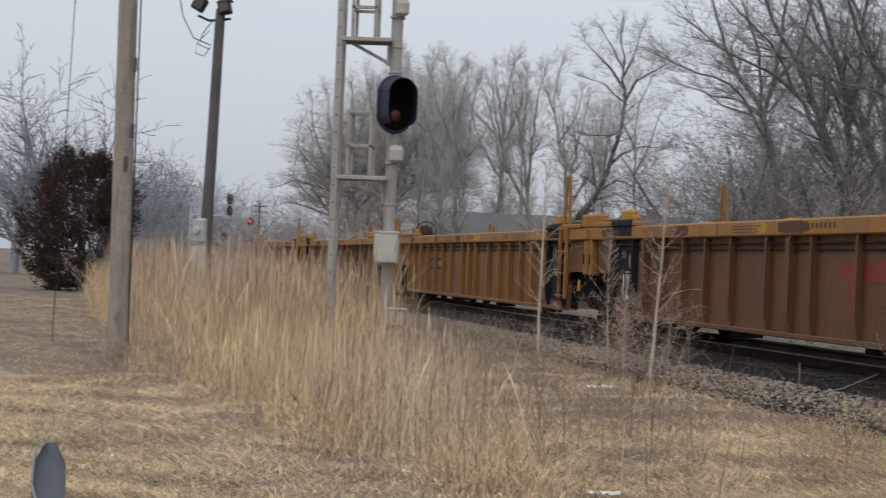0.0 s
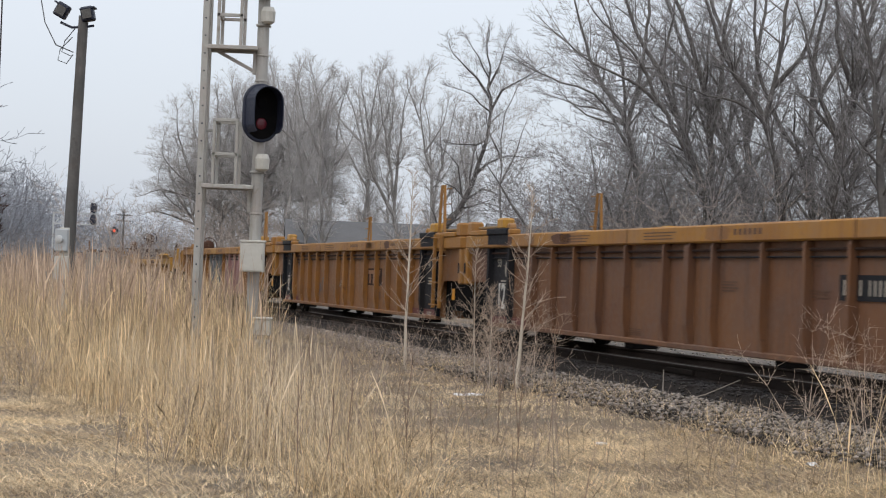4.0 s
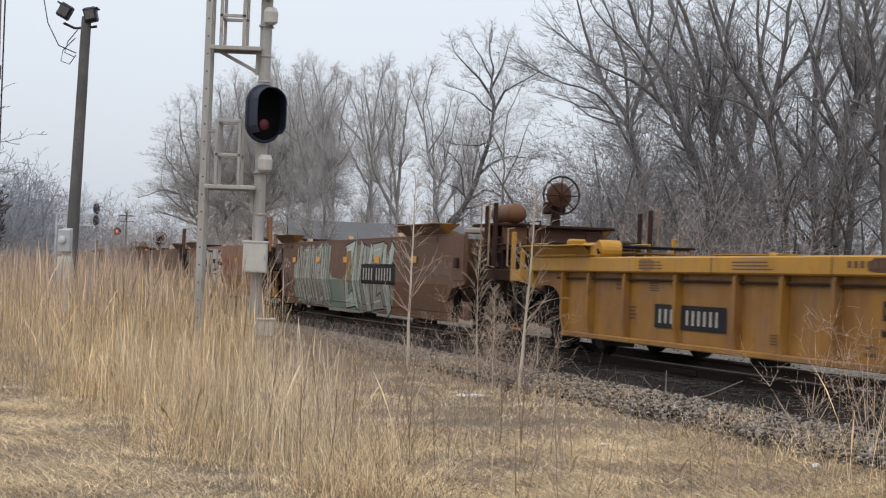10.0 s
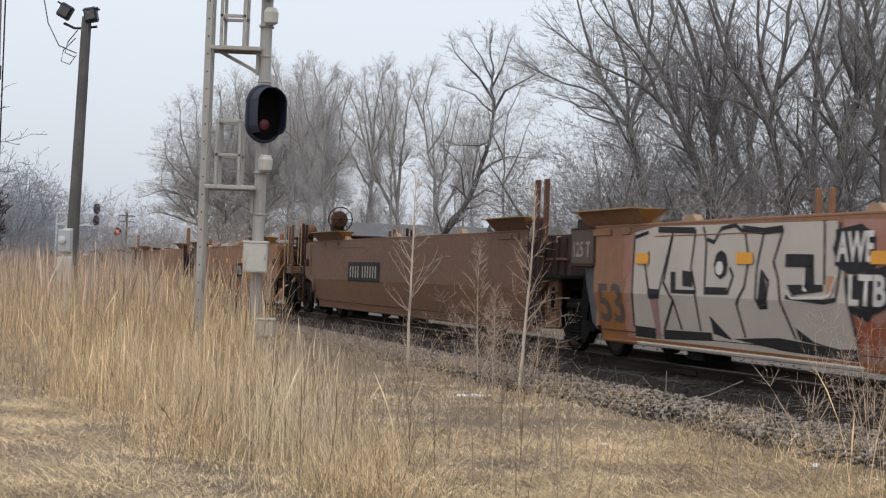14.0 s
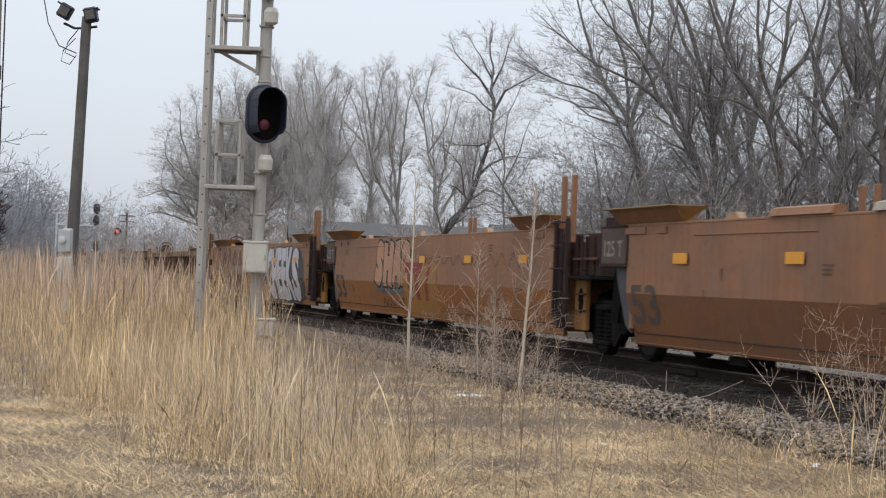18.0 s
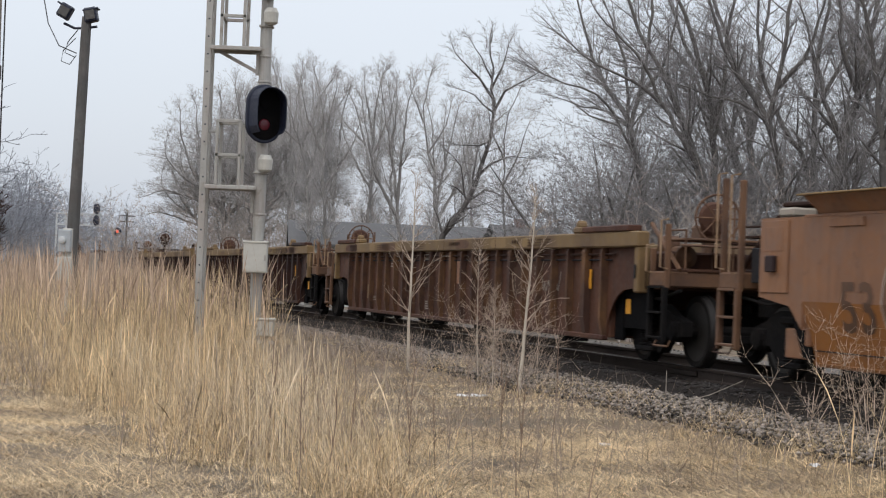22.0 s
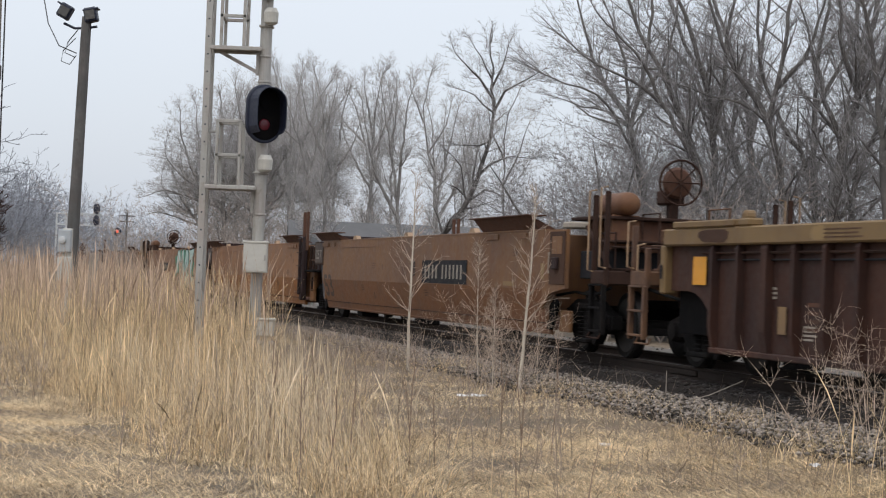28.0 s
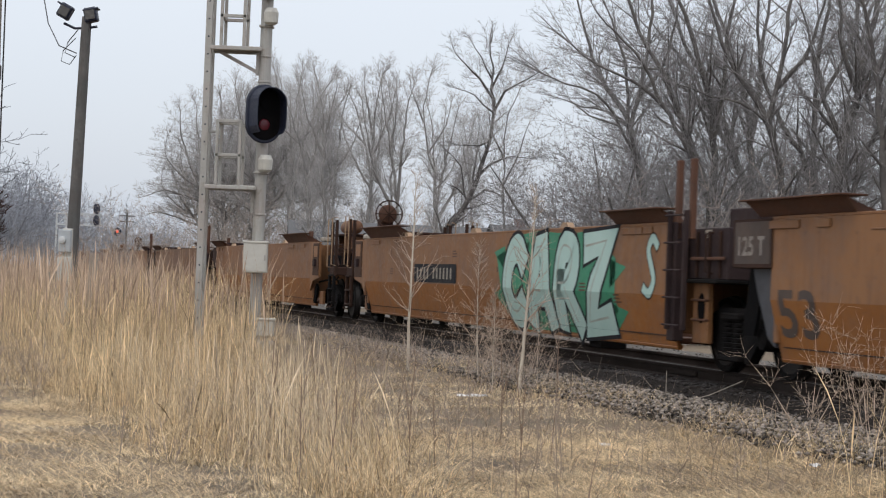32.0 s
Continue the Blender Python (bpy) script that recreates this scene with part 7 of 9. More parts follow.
def ribbed_car(t0, t1, front, rear, paint, chord, label, top=1.76, base=0.30, dark_ends=True, posts=True, rib_mat=None, recolour=None, step=1.0, post_mat=None, tall=True, longer=0.0, ribs=()):
    """A well car with outside ribs; its front joint passes at t0 and its rear at t1."""
    L = (t1 - t0) * SPEED
    u = thing("well_car", pose(0, 0, 0), label, "railway car", "cars of the train")
    lo, hi = ends_of(L, front, rear, 1.42, 3.05)      # lower panel
    hi -= 0.42 if front == "art" else longer
    tlo, thi = ends_of(L, front, rear, 0.19, 1.7)    # upper panel and chord
    thi -= longer
    arch = 0.98
    rng = random.Random(int(t0 * 100))
    for s in (-1, 1):
        k = Kit()
        wf, wr = 0.34 if front == "art" else 0.8, 0.34 if rear == "art" else 0.8
        quarter = [(1 - math.cos(a * math.pi / 12), math.sin(a * math.pi / 12)) for a in range(7)]
        o = [(hi + wf * cx, base + (arch - base) * cz) for cx, cz in quarter] + [(thi, arch), (thi, top - 0.1), (tlo, top - 0.1), (tlo, arch)]
        o += [(lo - wr * cx, base + (arch - base) * cz) for cx, cz in quarter[::-1]]
        k.prism(o, s * 1.375, s * 1.40, "y")
        part("side_panel", k, paint, u)
        box_part("top_chord", (tlo - 0.02, s * 1.44 - 0.085, top - 0.21), (thi + 0.02, s * 1.44 + 0.085, top), chord, u, ch=0.02)
        box_part("bottom_sill", (lo, s * 1.42 - 0.05, base - 0.04), (hi, s * 1.42 + 0.05, base + 0.03), paint, u)
        k = Kit()
        k.tube([(lo - 0.3, s * 1.44, top - 0.30), (hi + 0.3, s * 1.44, top - 0.30)], 0.018, 6)
        part("air_pipe", k, GRIME, u)
        if s < 0 and top > 1.6:
            k = Kit()
            k.tube([(lo - 0.2, -1.43, top - 0.38), (hi + 0.2, -1.43, top - 0.38)], 0.012, 5)
            part("brake_pipe", k, SOOT, u)
    n = int(round((hi - lo) / step))
    if ribs:
        spots = [(q * o, 0.04) for o in ribs for q in ((1, -1) if o else (1,))] + [(lo + 0.05, 0.035), (hi - 0.05, 0.035)]
    elif step == 1.0:
        mid_rib = (lo + hi) / 2 - 0.25
        spots = [(mid_rib + q * o, w) for o, w in ((0.0, 0.07), (0.75, 0.03), (2.08, 0.03), (3.12, 0.03), (4.1, 0.03), (5.07, 0.03), (6.03, 0.07), (7.05, 0.03)) for q in ((1, -1) if o else (1,))]
        spots = [p for p in spots if lo + 0.2 < p[0] < hi - 0.2] + [(lo + 0.06, 0.04), (hi - 0.06, 0.04)]
    else:
        spots = [(lo + 0.06 + (hi - lo - 0.12) * i / n, 0.075 if i % 5 == 2 else 0.04) for i in range(n + 1)]
    for x, wide in spots:
        mat = rib_mat or paint
        if dark_ends and ((rear == "art" and x < lo + 1.4) or (front == "art" and x > hi - 1.4)):
            continue
        if recolour:
            mat = recolour(x) or mat
        for s in (-1, 1):
            k = Kit()
            out = s * 1.50
            k.prism([(s * 1.40, base + 0.02), (out - s * 0.045, base + 0.02), (out, base + 0.26), (out, top - 0.26), (out - s * 0.02, top - 0.21), (s * 1.40, top - 0.21)], x - wide, x + wide, "x")
            part("rib", k, mat if s < 0 else paint, u)
    for x, f in ((lo, -1), (hi, 1)):
        kind = front if f > 0 else rear
        box_part("end_wall", (x - 0.06, -1.375, base), (x + 0.06, 1.375, top - 0.3), paint, u)
        tx = thi if f > 0 else tlo
        for s in (-1, 1):
            k = Kit()
            k.box((tx - 0.16, s * 1.42 - 0.08, arch - 0.05), (tx + 0.0, s * 1.42 + 0.09, top - 0.2), 0.02)
            part("end_post", k, chord, u)
            box_part("slot", (tx - 0.11, s * 1.515 - 0.004, arch + 0.14), (tx - 0.05, s * 1.515 + 0.004, arch + 0.32), SOOT, u, ch=0.003)
            # cover boxes and locks on the chord
            a, b = sorted((tx - f * 0.3, tx - f * 2.1))
            box_part("chord_cover", (a, s * 1.44 - 0.1, top), (b, s * 1.44 + 0.1, top + 0.085), chord if rng.random() < 0.6 else paint, u, ch=0.015)
            cone_guide(u, tx - f * 2.35, s * 1.44, top, chord)
            if kind == "art":
                a, b = sorted((tx - f * 0.02, tx - f * 0.30))
                box_part("lock_housing", (a, s * 1.40 - 0.12, top), (b, s * 1.40 + 0.1, top + 0.24), YELLOW, u, ch=0.03)
                a, b = sorted((tx - f * 1.75, tx - f * 2.1))
                box_part("lock_block", (a, s * 1.42 - 0.1, top + 0.085), (b, s * 1.42 + 0.1, top + 0.27), BRIGHT, u, ch=0.03)
                a, b = sorted((tx - f * 0.5, tx - f * 1.5))
                box_part("lid_plate", (a, s * 1.30 - 0.16, top + 0.11), (b, s * 1.30 + 0.16, top + 0.15), STRAWPAINT, u, ch=0.01)
        k = Kit()
        k.box((min(x, tx), -1.30, arch), (max(x, tx), 1.30, arch + 0.08), 0.01)
        part("end_deck", k, RUSTY, u)
        k = Kit()
        k.box((min(tx, tx - f * 0.5), -1.1, arch + 0.08), (max(tx, tx - f * 0.5), 1.1, top - 0.25), 0.03)
        part("end_box", k, paint, u)
        # inner wheel-well plate, its shade in the colour, with its yellow patch
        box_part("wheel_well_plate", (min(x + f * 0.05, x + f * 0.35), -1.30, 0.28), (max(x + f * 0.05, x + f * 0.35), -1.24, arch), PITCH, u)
        if f > 0:
            box_part("yellow_patch", (x + f * 0.5 - 0.09, -1.29, 0.64), (x + f * 0.5 + 0.09, -1.285, 0.84), SIGNAL_YELLOW, u, ch=0.002)
        # Lining coloured as black as the shade under the arch.
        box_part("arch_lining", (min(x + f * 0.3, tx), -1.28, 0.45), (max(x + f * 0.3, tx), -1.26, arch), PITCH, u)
        if dark_ends and kind == "art":
            xa, xb = sorted((x + f * 0.02, x - f * 1.16))
            k = Kit()
            k.box((xa, -1.41, base + 0.03), (xb, -1.402, top - 0.22), 0.002)
            part("dark_panel", k, SOOT, u, "blue-black painted side panel")
            for xr in (xa + 0.05, xb - 0.03):
                k = Kit()
                k.prism([(-1.40, base + 0.02), (-1.46, base + 0.02), (-1.506, base + 0.26), (-1.506, top - 0.215), (-1.40, top - 0.215)], xr - 0.05, xr + 0.05, "x")
                part("dark_rib", k, SOOT, u)
            k = Kit()
            k.box((xa + 0.1, -1.53, top - 0.16), (xb, -1.526, top - 0.0), 0.002)
            part("dark_band", k, SOOT, u)
            box_part("dark_cover", (xa + 0.1, -1.56, top), (xb, -1.34, top + 0.10), SOOT, u)
    for i in range(8):
        x = lo + (hi - lo) * (i + 0.5) / 8
        box_part("floor_beam", (x - 0.2, -1.31, base + 0.02), (x + 0.2, 1.31, base + 0.1), RUSTY, u)
    for i in range(4):
        x = lo + (hi - lo) * (i + 0.5) / 4 + rng.uniform(-0.5, 0.5)
        box_part("underframe_lug", (x - 0.16, -1.36, base - 0.12), (x + 0.16, -1.0, base), BLACK, u)
    for f, kind in ((1, front), (-1, rear)):
        e = f * L / 2
        if kind == "cpl":
            truck(u, e - f * 2.15)
            end_posts(u, e - (1.0 if f > 0 else -0.35), post_mat or chord, (2.26 if f < 0 and tall else 1.74) if posts else 1.82, RUSTY, f)
            end_clutter(u, e, f, post_mat or (RUSTY if top > 1.6 else chord))
            if f > 0:
                brake_stand(u, e - 3.1, 0.1, 2.0, post_mat or RUSTY)
        elif f > 0:
            truck(u, e)
            for s in (-1, 1):
                ladder(u, e - 1.52, s * 1.56, 0.48, top + 0.05, chord, 0.44)
                for dx, tip in ((1.28, 1.42), (1.76, 1.60)):
                    k = Kit()
                    k.prism([(e - dx - 0.035, top - 0.25), (e - dx + 0.035, top - 0.25), (e - tip + 0.025, top + 0.95), (e - tip - 0.025, top + 0.95)], s * 1.50 - 0.02, s * 1.50 + 0.02, "y")
                    part("guide_post", k, chord, u)
                for i in range(4):
                    k = Kit()
                    k.tube([(e - 1.33, s * 1.40, top + 0.05 + i * 0.28), (e - 1.66, s * 1.40, top + 0.05 + i * 0.28)], 0.012, 5)
                    part("guide_rung", k, chord, u)
        if kind == "art":
            k = Kit()
            k.box((min(e, e - f * 1.0), -0.45, 0.75), (max(e, e - f * 1.0), 0.45, 1.15), 0.05)
            part("articulation_arm", k, chord, u)
    units.append((u, S_REF + SPEED * (t0 + t1) / 2))
    return u, Side(u, lambda z: -1.402, (), base, top - 0.22), lo, hi, tlo, thi


def smooth_car(t0, t1, front, rear, paint, label, top=1.81, base=0.27, dark=True, rim=None, tank=False, lids=0, low=None):
    """A well car with plain sides that lean in below the middle."""
    L = (t1 - t0) * SPEED
    u = thing("well_car", pose(0, 0, 0), label, "railway car", "cars of the train")
    lo, hi = ends_of(L, front, rear, 1.75, 3.05)
    if front == "art":
        hi += 0.58
    brk = 0.92
    under = low or {TAN: TANLOW, FADED: TANLOW, DULL: DULLLOW}.get(paint, BROWNLOW)

    def skin(z):
        return -1.52 if z >= brk else -1.52 + 0.17 * (brk - z) / (brk - base)

    for s in (-1, 1):
        k = Kit()
        k.prism([(s * 1.52, top), (s * 1.52, brk), (s * 1.47, brk), (s * 1.47, top)], lo, hi, "x")
        part("side_panel", k, paint, u)
        k = Kit()
        k.prism([(s * 1.52, brk), (s * 1.35, base), (s * 1.31, base), (s * 1.47, brk)], lo, hi, "x")
        part("lower_panel", k, under, u, "lower side sheet in cleaner paint")
        k = Kit()
        k.tube([(lo, s * 1.32, base + 0.01), (hi, s * 1.32, base + 0.01)], 0.038, 8)
        part("bottom_sill", k, under, u)
        box_part("top_rail", (lo, s * 1.47 - 0.055, top - 0.012), (hi, s * 1.47 + 0.055, top + 0.02), paint, u, ch=0.006)
        k = Kit()
        k.prism([(s * 1.395, base + 0.135), (s * 1.391, base + 0.15), (s * 1.36, base + 0.15), (s * 1.36, base + 0.135)], lo + 0.1, hi - 0.1, "x")
        part("lower_seam", k, GRIME, u)
        box_part("seam_strip", (lo + 2.2, s * 1.525 - 0.006, top - 0.16), (lo + 5.4, s * 1.525 + 0.006, top - 0.145), paint, u, ch=0.003)
        for e, f, kind in ((lo, 1, rear), (hi, -1, front)):
            o = (-0.35 if f > 0 else 0.05) if kind == "art" else 0.3
            a, b = sorted((e + f * o, e + f * (o + ((2.2 if f > 0 else 1.85) if kind == "art" else 3.0))))
            squat = paint in (BROWN, FADED)
            flare(u, a, b, top + 0.02, top + ((0.18 if kind == "art" else 0.22) if squat else 0.20), s, RUSTY if squat else paint, rim or (RUSTY if squat else STRAWPAINT), None if squat else YELLOW)
            box_part("flare_bracket", (a + 0.3, s * 1.53 - 0.012, top - 0.12), (a + 1.0, s * 1.53 + 0.012, top - 0.03), paint, u, ch=0.006)
            box_part("flare_bracket", (b - 0.8, s * 1.53 - 0.012, top - 0.12), (b - 0.5, s * 1.53 + 0.012, top - 0.03), paint, u, ch=0.006)
    for i in range(lids):
        x = lo + 4.3 + i * 2.3
        k = Kit()
        k.prism([(-1.56, top + 0.02), (-1.40, top + 0.02), (-1.36, top + 0.10), (-1.44, top + 0.125), (-1.53, top + 0.10)], x, x + 1.45, "x")
        part("lid", k, DIM if i % 2 else paint, u)
    for i in range(3):
        x = lo + (hi - lo) * (0.2 + 0.28 * i)
        k = Kit()
        k.prism([(x - 0.2, top + 0.02), (x + 0.2, top + 0.02), (x + 0.09, top + 0.10), (x - 0.09, top + 0.10)], -1.50, -1.40, "y")
        part("roller_guide", k, GRABPAINT, u)
    for e, f, kind in ((lo, -1, rear), (hi, 1, front)):
        box_part("end_wall", (e - 0.05, -1.45, 0.45), (e + 0.05, 1.45, top - 0.05), paint, u)
        E = f * L / 2
        if kind == "art":
            if f > 0:
                truck(u, E)
                for s in (-1, 1):
                    box_part("corner_post", (e, s * 1.45 - 0.07, 0.36), (e + 0.22, s * 1.45 + 0.07, top + 0.02), PLUM, u)
                    ladder(u, e + 0.36, s * 1.56, 0.5, top + 0.15, PLUM, 0.5)
                    for dx in (0.17, 0.60) if s < 0 else ():
                        box_part("guide_post", (e + dx - 0.05, s * 1.47 - 0.04, top - 0.2), (e + dx + 0.05, s * 1.47 + 0.03, top + 0.78), TAN if paint is TAN else RUSTY, u)
                box_part("end_recess", (e + 0.3, -1.3, 0.35), (e + 0.75, -1.22, 1.1), YPANEL if paint is TAN else paint, u)
                # Hole drawn as a flat disc in the colour of its shade.
                k = Kit()
                k.lathe([(0.02, -1.312), (0.1, -1.31), (0.11, -1.30)], (e + 0.56, 0, 0.78), "y", 14)
                k.v = [(p[0], p[1], 0.78 + (p[2] - 0.78) * 1.7) for p in k.v]
                part("access_hole", k, PITCH, u)
                box_part("end_box", (e + 0.08, -1.3, 1.13), (e + 1.3, 1.3, top - 0.06), PLUM, u)
                box_part("end_cap", (e + 0.4, -0.9, top - 0.06), (e + 1.25, 0.9, top + 0.2), PLUM, u)
                for dx in (0.42, 0.78, 1.1):
                    box_part("end_rib", (e + dx - 0.025, -1.335, 1.15), (e + dx + 0.025, -1.30, top - 0.1), GRIME, u, ch=0.006)
                box_part("end_rail", (e + 0.3, -1.36, 1.36), (e + 1.28, -1.33, 1.40), RUSTY, u, ch=0.006)
                grab(u, e + 0.95, -1.34, 1.2, top - 0.12, GRIME, 0.1)
                for z in (0.62, 0.86):
                    box_part("recess_step", (e + 0.3, -1.33, z), (e + 0.75, -1.23, z + 0.03), RUSTY, u, ch=0.006)
                box_part("white_decal", (e + 0.62, -1.305, top - 0.18), (e + 0.8, -1.301, top - 0.08), DIM, u, ch=0.002)
                box_part("foot_plate", (e + 0.25, -1.45, 1.08), (e + 1.3, 1.45, 1.13), BLACK, u)
            else:
                for dx in (0.75, 1.15):
                    box_part("guide_post", (e + dx - 0.05, 1.44, top - 0.2), (e + dx + 0.05, 1.51, top + 0.66), TAN if paint is TAN else RUSTY, u)
                for s in (-1, 1):
                    k = Kit()
                    k.box((e - 0.95, s * 1.475 - 0.03, 1.26), (e, s * 1.475 + 0.03, top), 0.012)
                    part("end_plate", k, GRIME, u)
                    k = Kit()
                    k.prism([(e, 0.40), (e, 1.26), (e - 0.62, 1.26), (e - 0.5, 1.0), (e - 0.2, 0.5)], s * 1.44, s * 1.40, "y")
                    part("wheel_guard", k, GUARDGREY, u)
                    k = Kit()
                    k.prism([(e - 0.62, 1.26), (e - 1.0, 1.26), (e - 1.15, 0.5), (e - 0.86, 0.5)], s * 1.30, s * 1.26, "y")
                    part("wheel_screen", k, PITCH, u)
                box_part("end_box", (e - 0.9, -1.2, 1.1), (e - 0.05, 1.2, top - 0.1), SOOT, u)
            k = Kit()
            k.box((min(E, E - f * 1.1), -0.45, 0.75), (max(E, E - f * 1.1), 0.45, 1.1), 0.05)
            part("articulation_arm", k, RUSTY, u)
        else:
            truck(u, E - f * 2.15)
            xs = sorted((e, e + f * 1.05))
            for s in (-1, 1):
                k = Kit()
                k.prism([(e, 0.62), (e + f * 0.30, 0.86), (e + f * 1.05, 0.95), (e + f * 1.05, top), (e, top)], s * 1.47, s * 1.52, "y")
                part("end_panel", k, paint, u)
                k = Kit()
                k.prism([(e - f * 0.05, 0.32), (e + f * 0.16, 0.32), (e + f * 0.42, 0.72), (e + f * 0.24, 0.80), (e - f * 0.05, 0.60)], s * 1.36, s * 1.41, "y")
                part("wheel_guard", k, PITCH, u)
                box_part("step_plate", (min(e + f * 0.3, e + f * 0.75), s * 1.3 - 0.03, 0.30), (max(e + f * 0.3, e + f * 0.75), s * 1.3 + 0.03, 0.62), paint, u)
            a, b = sorted((e + f * 0.34, e + f * 1.02))
            box_part("end_frame", (a, -1.538, 1.0), (b, -1.522, top - 0.03), DARKRUST if paint not in (DULL, TAN) else paint, u, ch=0.006)
            box_part("orange_plate", (a + 0.12, -1.544, top - 0.36), (b - 0.12, -1.539, top - 0.1), (TAN if f < 0 else YPANEL) if paint is TAN else paint, u, ch=0.002)
            box_part("switch_box", ((a + b) / 2 - 0.1, -1.60, 1.22), ((a + b) / 2 + 0.1, -1.54, 1.40), PLUM, u, ch=0.012)
            box_part("vent_lid", ((a + b) / 2 - 0.2, -1.4, top + 0.02), ((a + b) / 2 + 0.15, -1.1, top + 0.12), DIM, u, ch=0.03)
            end_posts(u, E - f * 0.72, POSTRUST if paint is TAN else GRIME, 2.32, GRIME, f)
            end_clutter(u, E, f, GRIME)
            box_part("end_box", (min(e + f * 1.05, E - f * 1.3), -1.3, 1.1), (max(e + f * 1.05, E - f * 1.3), 1.3, 1.5), SOOT, u)
            box_part("end_roof", (min(e, e + f * 1.4), -1.1, top + 0.16), (max(e, e + f * 1.4), 1.1, top + 0.21), GRIME, u)
            for x in (e + f * 0.3, e + f * 1.2):
                box_part("roof_strut", (x - 0.04, -0.9, top - 0.4), (x + 0.04, 0.9, top + 0.16), RUSTY, u)
            if f > 0:
                air_tank(u, *sorted((E - f * 1.5, E - f * 2.75)), -0.72, 2.2, TANK)
            if f > 0:
                brake_stand(u, E - 1.95, 0.1, 2.55, GRIME)
    for i in range(7):
        x = lo + (hi - lo) * (i + 0.5) / 7
        box_part("floor_beam", (x - 0.25, -1.31, base + 0.02), (x + 0.25, 1.31, base + 0.1), RUSTY, u)
    for i in range(3):
        x = lo + (hi - lo) * (i + 0.6) / 3.2
        box_part("underframe_lug", (x - 0.25, -1.28, base - 0.14), (x + 0.25, -0.9, base), BLACK, u)
    units.append((u, S_REF + SPEED * (t0 + t1) / 2))
    return u, Side(u, skin, (brk,), base, top), lo, hi


# ---- the cars, from the head of the train back
def small_marks(sd, seed, x0, x1, mat, z0=0.35, z1=1.4, n=7):
    rng = random.Random(seed)
    for _ in range(n):
        x, z = rng.uniform(x0, x1), rng.uniform(z0, z1)
        sd.lines(x, z, rng.uniform(0.18, 0.5), rng.uniform(0.08, 0.2), rng.randint(2, 4), mat)


OCHRE_LABEL = "weathered ochre-yellow ribbed container well car, empty"


def chord_marks(u, tlo, thi, seed, top=1.76, mats=None):
    """Seams, small print and worn patches along the top chord of a ribbed car."""
    face = Side(u, lambda z: -1.525, (), top - 0.2, top)
    rng = random.Random(seed)
    for x in (-3.0, 0.0, 3.2):
        face.put("chord_seam", [rect(x, top - 0.2, x + 0.025, top - 0.012)], DARKRUST)
    for x, w in ((-2.4, 1.1), (0.35, 0.8), (4.1, 0.5), (4.9, 1.2), (-5.3, 0.9)):
        face.put("small_print", [rect(x + i * 0.13, top - 0.13, x + i * 0.13 + 0.08, top - 0.06) for i in range(int(w / 0.13))] if w < 0.9 else [rect(x, top - 0.16 + i * 0.04, x + w * rng.uniform(0.8, 1), top - 0.145 + i * 0.04) for i in range(3)], FAINT)
    for _ in range(5):
        x = rng.uniform(tlo + 1, thi - 2)
        face.put("worn_patch", [blob(rng, x, top - 0.105, rng.uniform(0.3, 1.3), 0.15, 0.1, 18)], rng.choice(mats or (RIBOCHRE, BRIGHT, RUSTY)), lift=-0.001)


def ochre(t0, t1, front, rear, chord=None, paint=None, **kw):
    # Ribs get the brighter ochre, as if their faces caught more light.
    kw.setdefault("rib_mat", RIBOCHRE if paint is None else None)
    car = ribbed_car(t0, t1, front, rear, paint or OCHRE, chord or YELLOW, OCHRE_LABEL + (", end unit" if "cpl" in (front, rear) else ", middle unit"), **kw)
    chord_marks(car[0], car[4], car[5], int(t0 * 10) + 40)
    return car


def end_figures(sd, lo, hi, front, rear):
    """White capacity figures on the dark panels beside the joints."""
    for e, f, kind in ((lo, 1, rear), (hi, -1, front)):
        if kind != "art":
            continue
        x = e + 0.42 if f > 0 else e - 0.92
        if f > 0:
            sd.word("125", x, 0.56, 0.56, 0.42, WHITE, lift=0.012)
            sd.word("53", x - 0.1, 1.24, 0.2, 0.13, DIM, lift=0.012)
            sd.put("round_emblem", [[(x + 0.40 + 0.1 * math.cos(a * math.pi / 8), 1.2 + 0.13 * math.sin(a * math.pi / 8)) for a in range(16)]], DIM, lift=0.012)
        else:
            sd.word("4", x + 0.1, 1.2, 0.12, 0.14, DIM, lift=0.012)
        sd.put("small_print", [rect(x + 0.1, 1.0 - i * 0.05, x + 0.5, 1.025 - i * 0.05) for i in range(3)], DIM, lift=0.012)
        w = sd.put("wine_patch", [rect(min(e, e + f * 1.9), 0.26, max(e, e + f * 1.9), 0.44)], WINE, lift=0.012)
        sd.put("small_print", [rect(e + f * (0.5 + 0.6 * j), 0.30 + i * 0.035, e + f * (0.8 + 0.6 * j), 0.32 + i * 0.035) for i in range(3) for j in range(2)], DIM, lift=0.014)
        y = hi if f < 0 else lo
        if f < 0:
            sd.word("5", y - 1.42, 0.82, 0.17, 0.34, INK)
        else:
            for j, (w_, z_) in enumerate((("45", 1.22), ("20", 1.24), ("40", 1.0))):
                sd.word(w_, y + 1.62 + (0.55 if j else 0), z_, 0.2, 0.15, INK)


def number_panel(sd, x, z, w=3.05, h=0.42, light=None, back=None, n=11):
    sd.put("number_panel", [rect(x, z, x + w, z + h)], back or SOOT, lift=0.008)
    sd.bars(x + w * 0.06, z + h * 0.2, w * 0.34, h * 0.6, 4, light or DIM, 0.011)
    sd.bars(x + w * 0.46, z + h * 0.2, w * 0.48, h * 0.6, 6, light or DIM, 0.011)


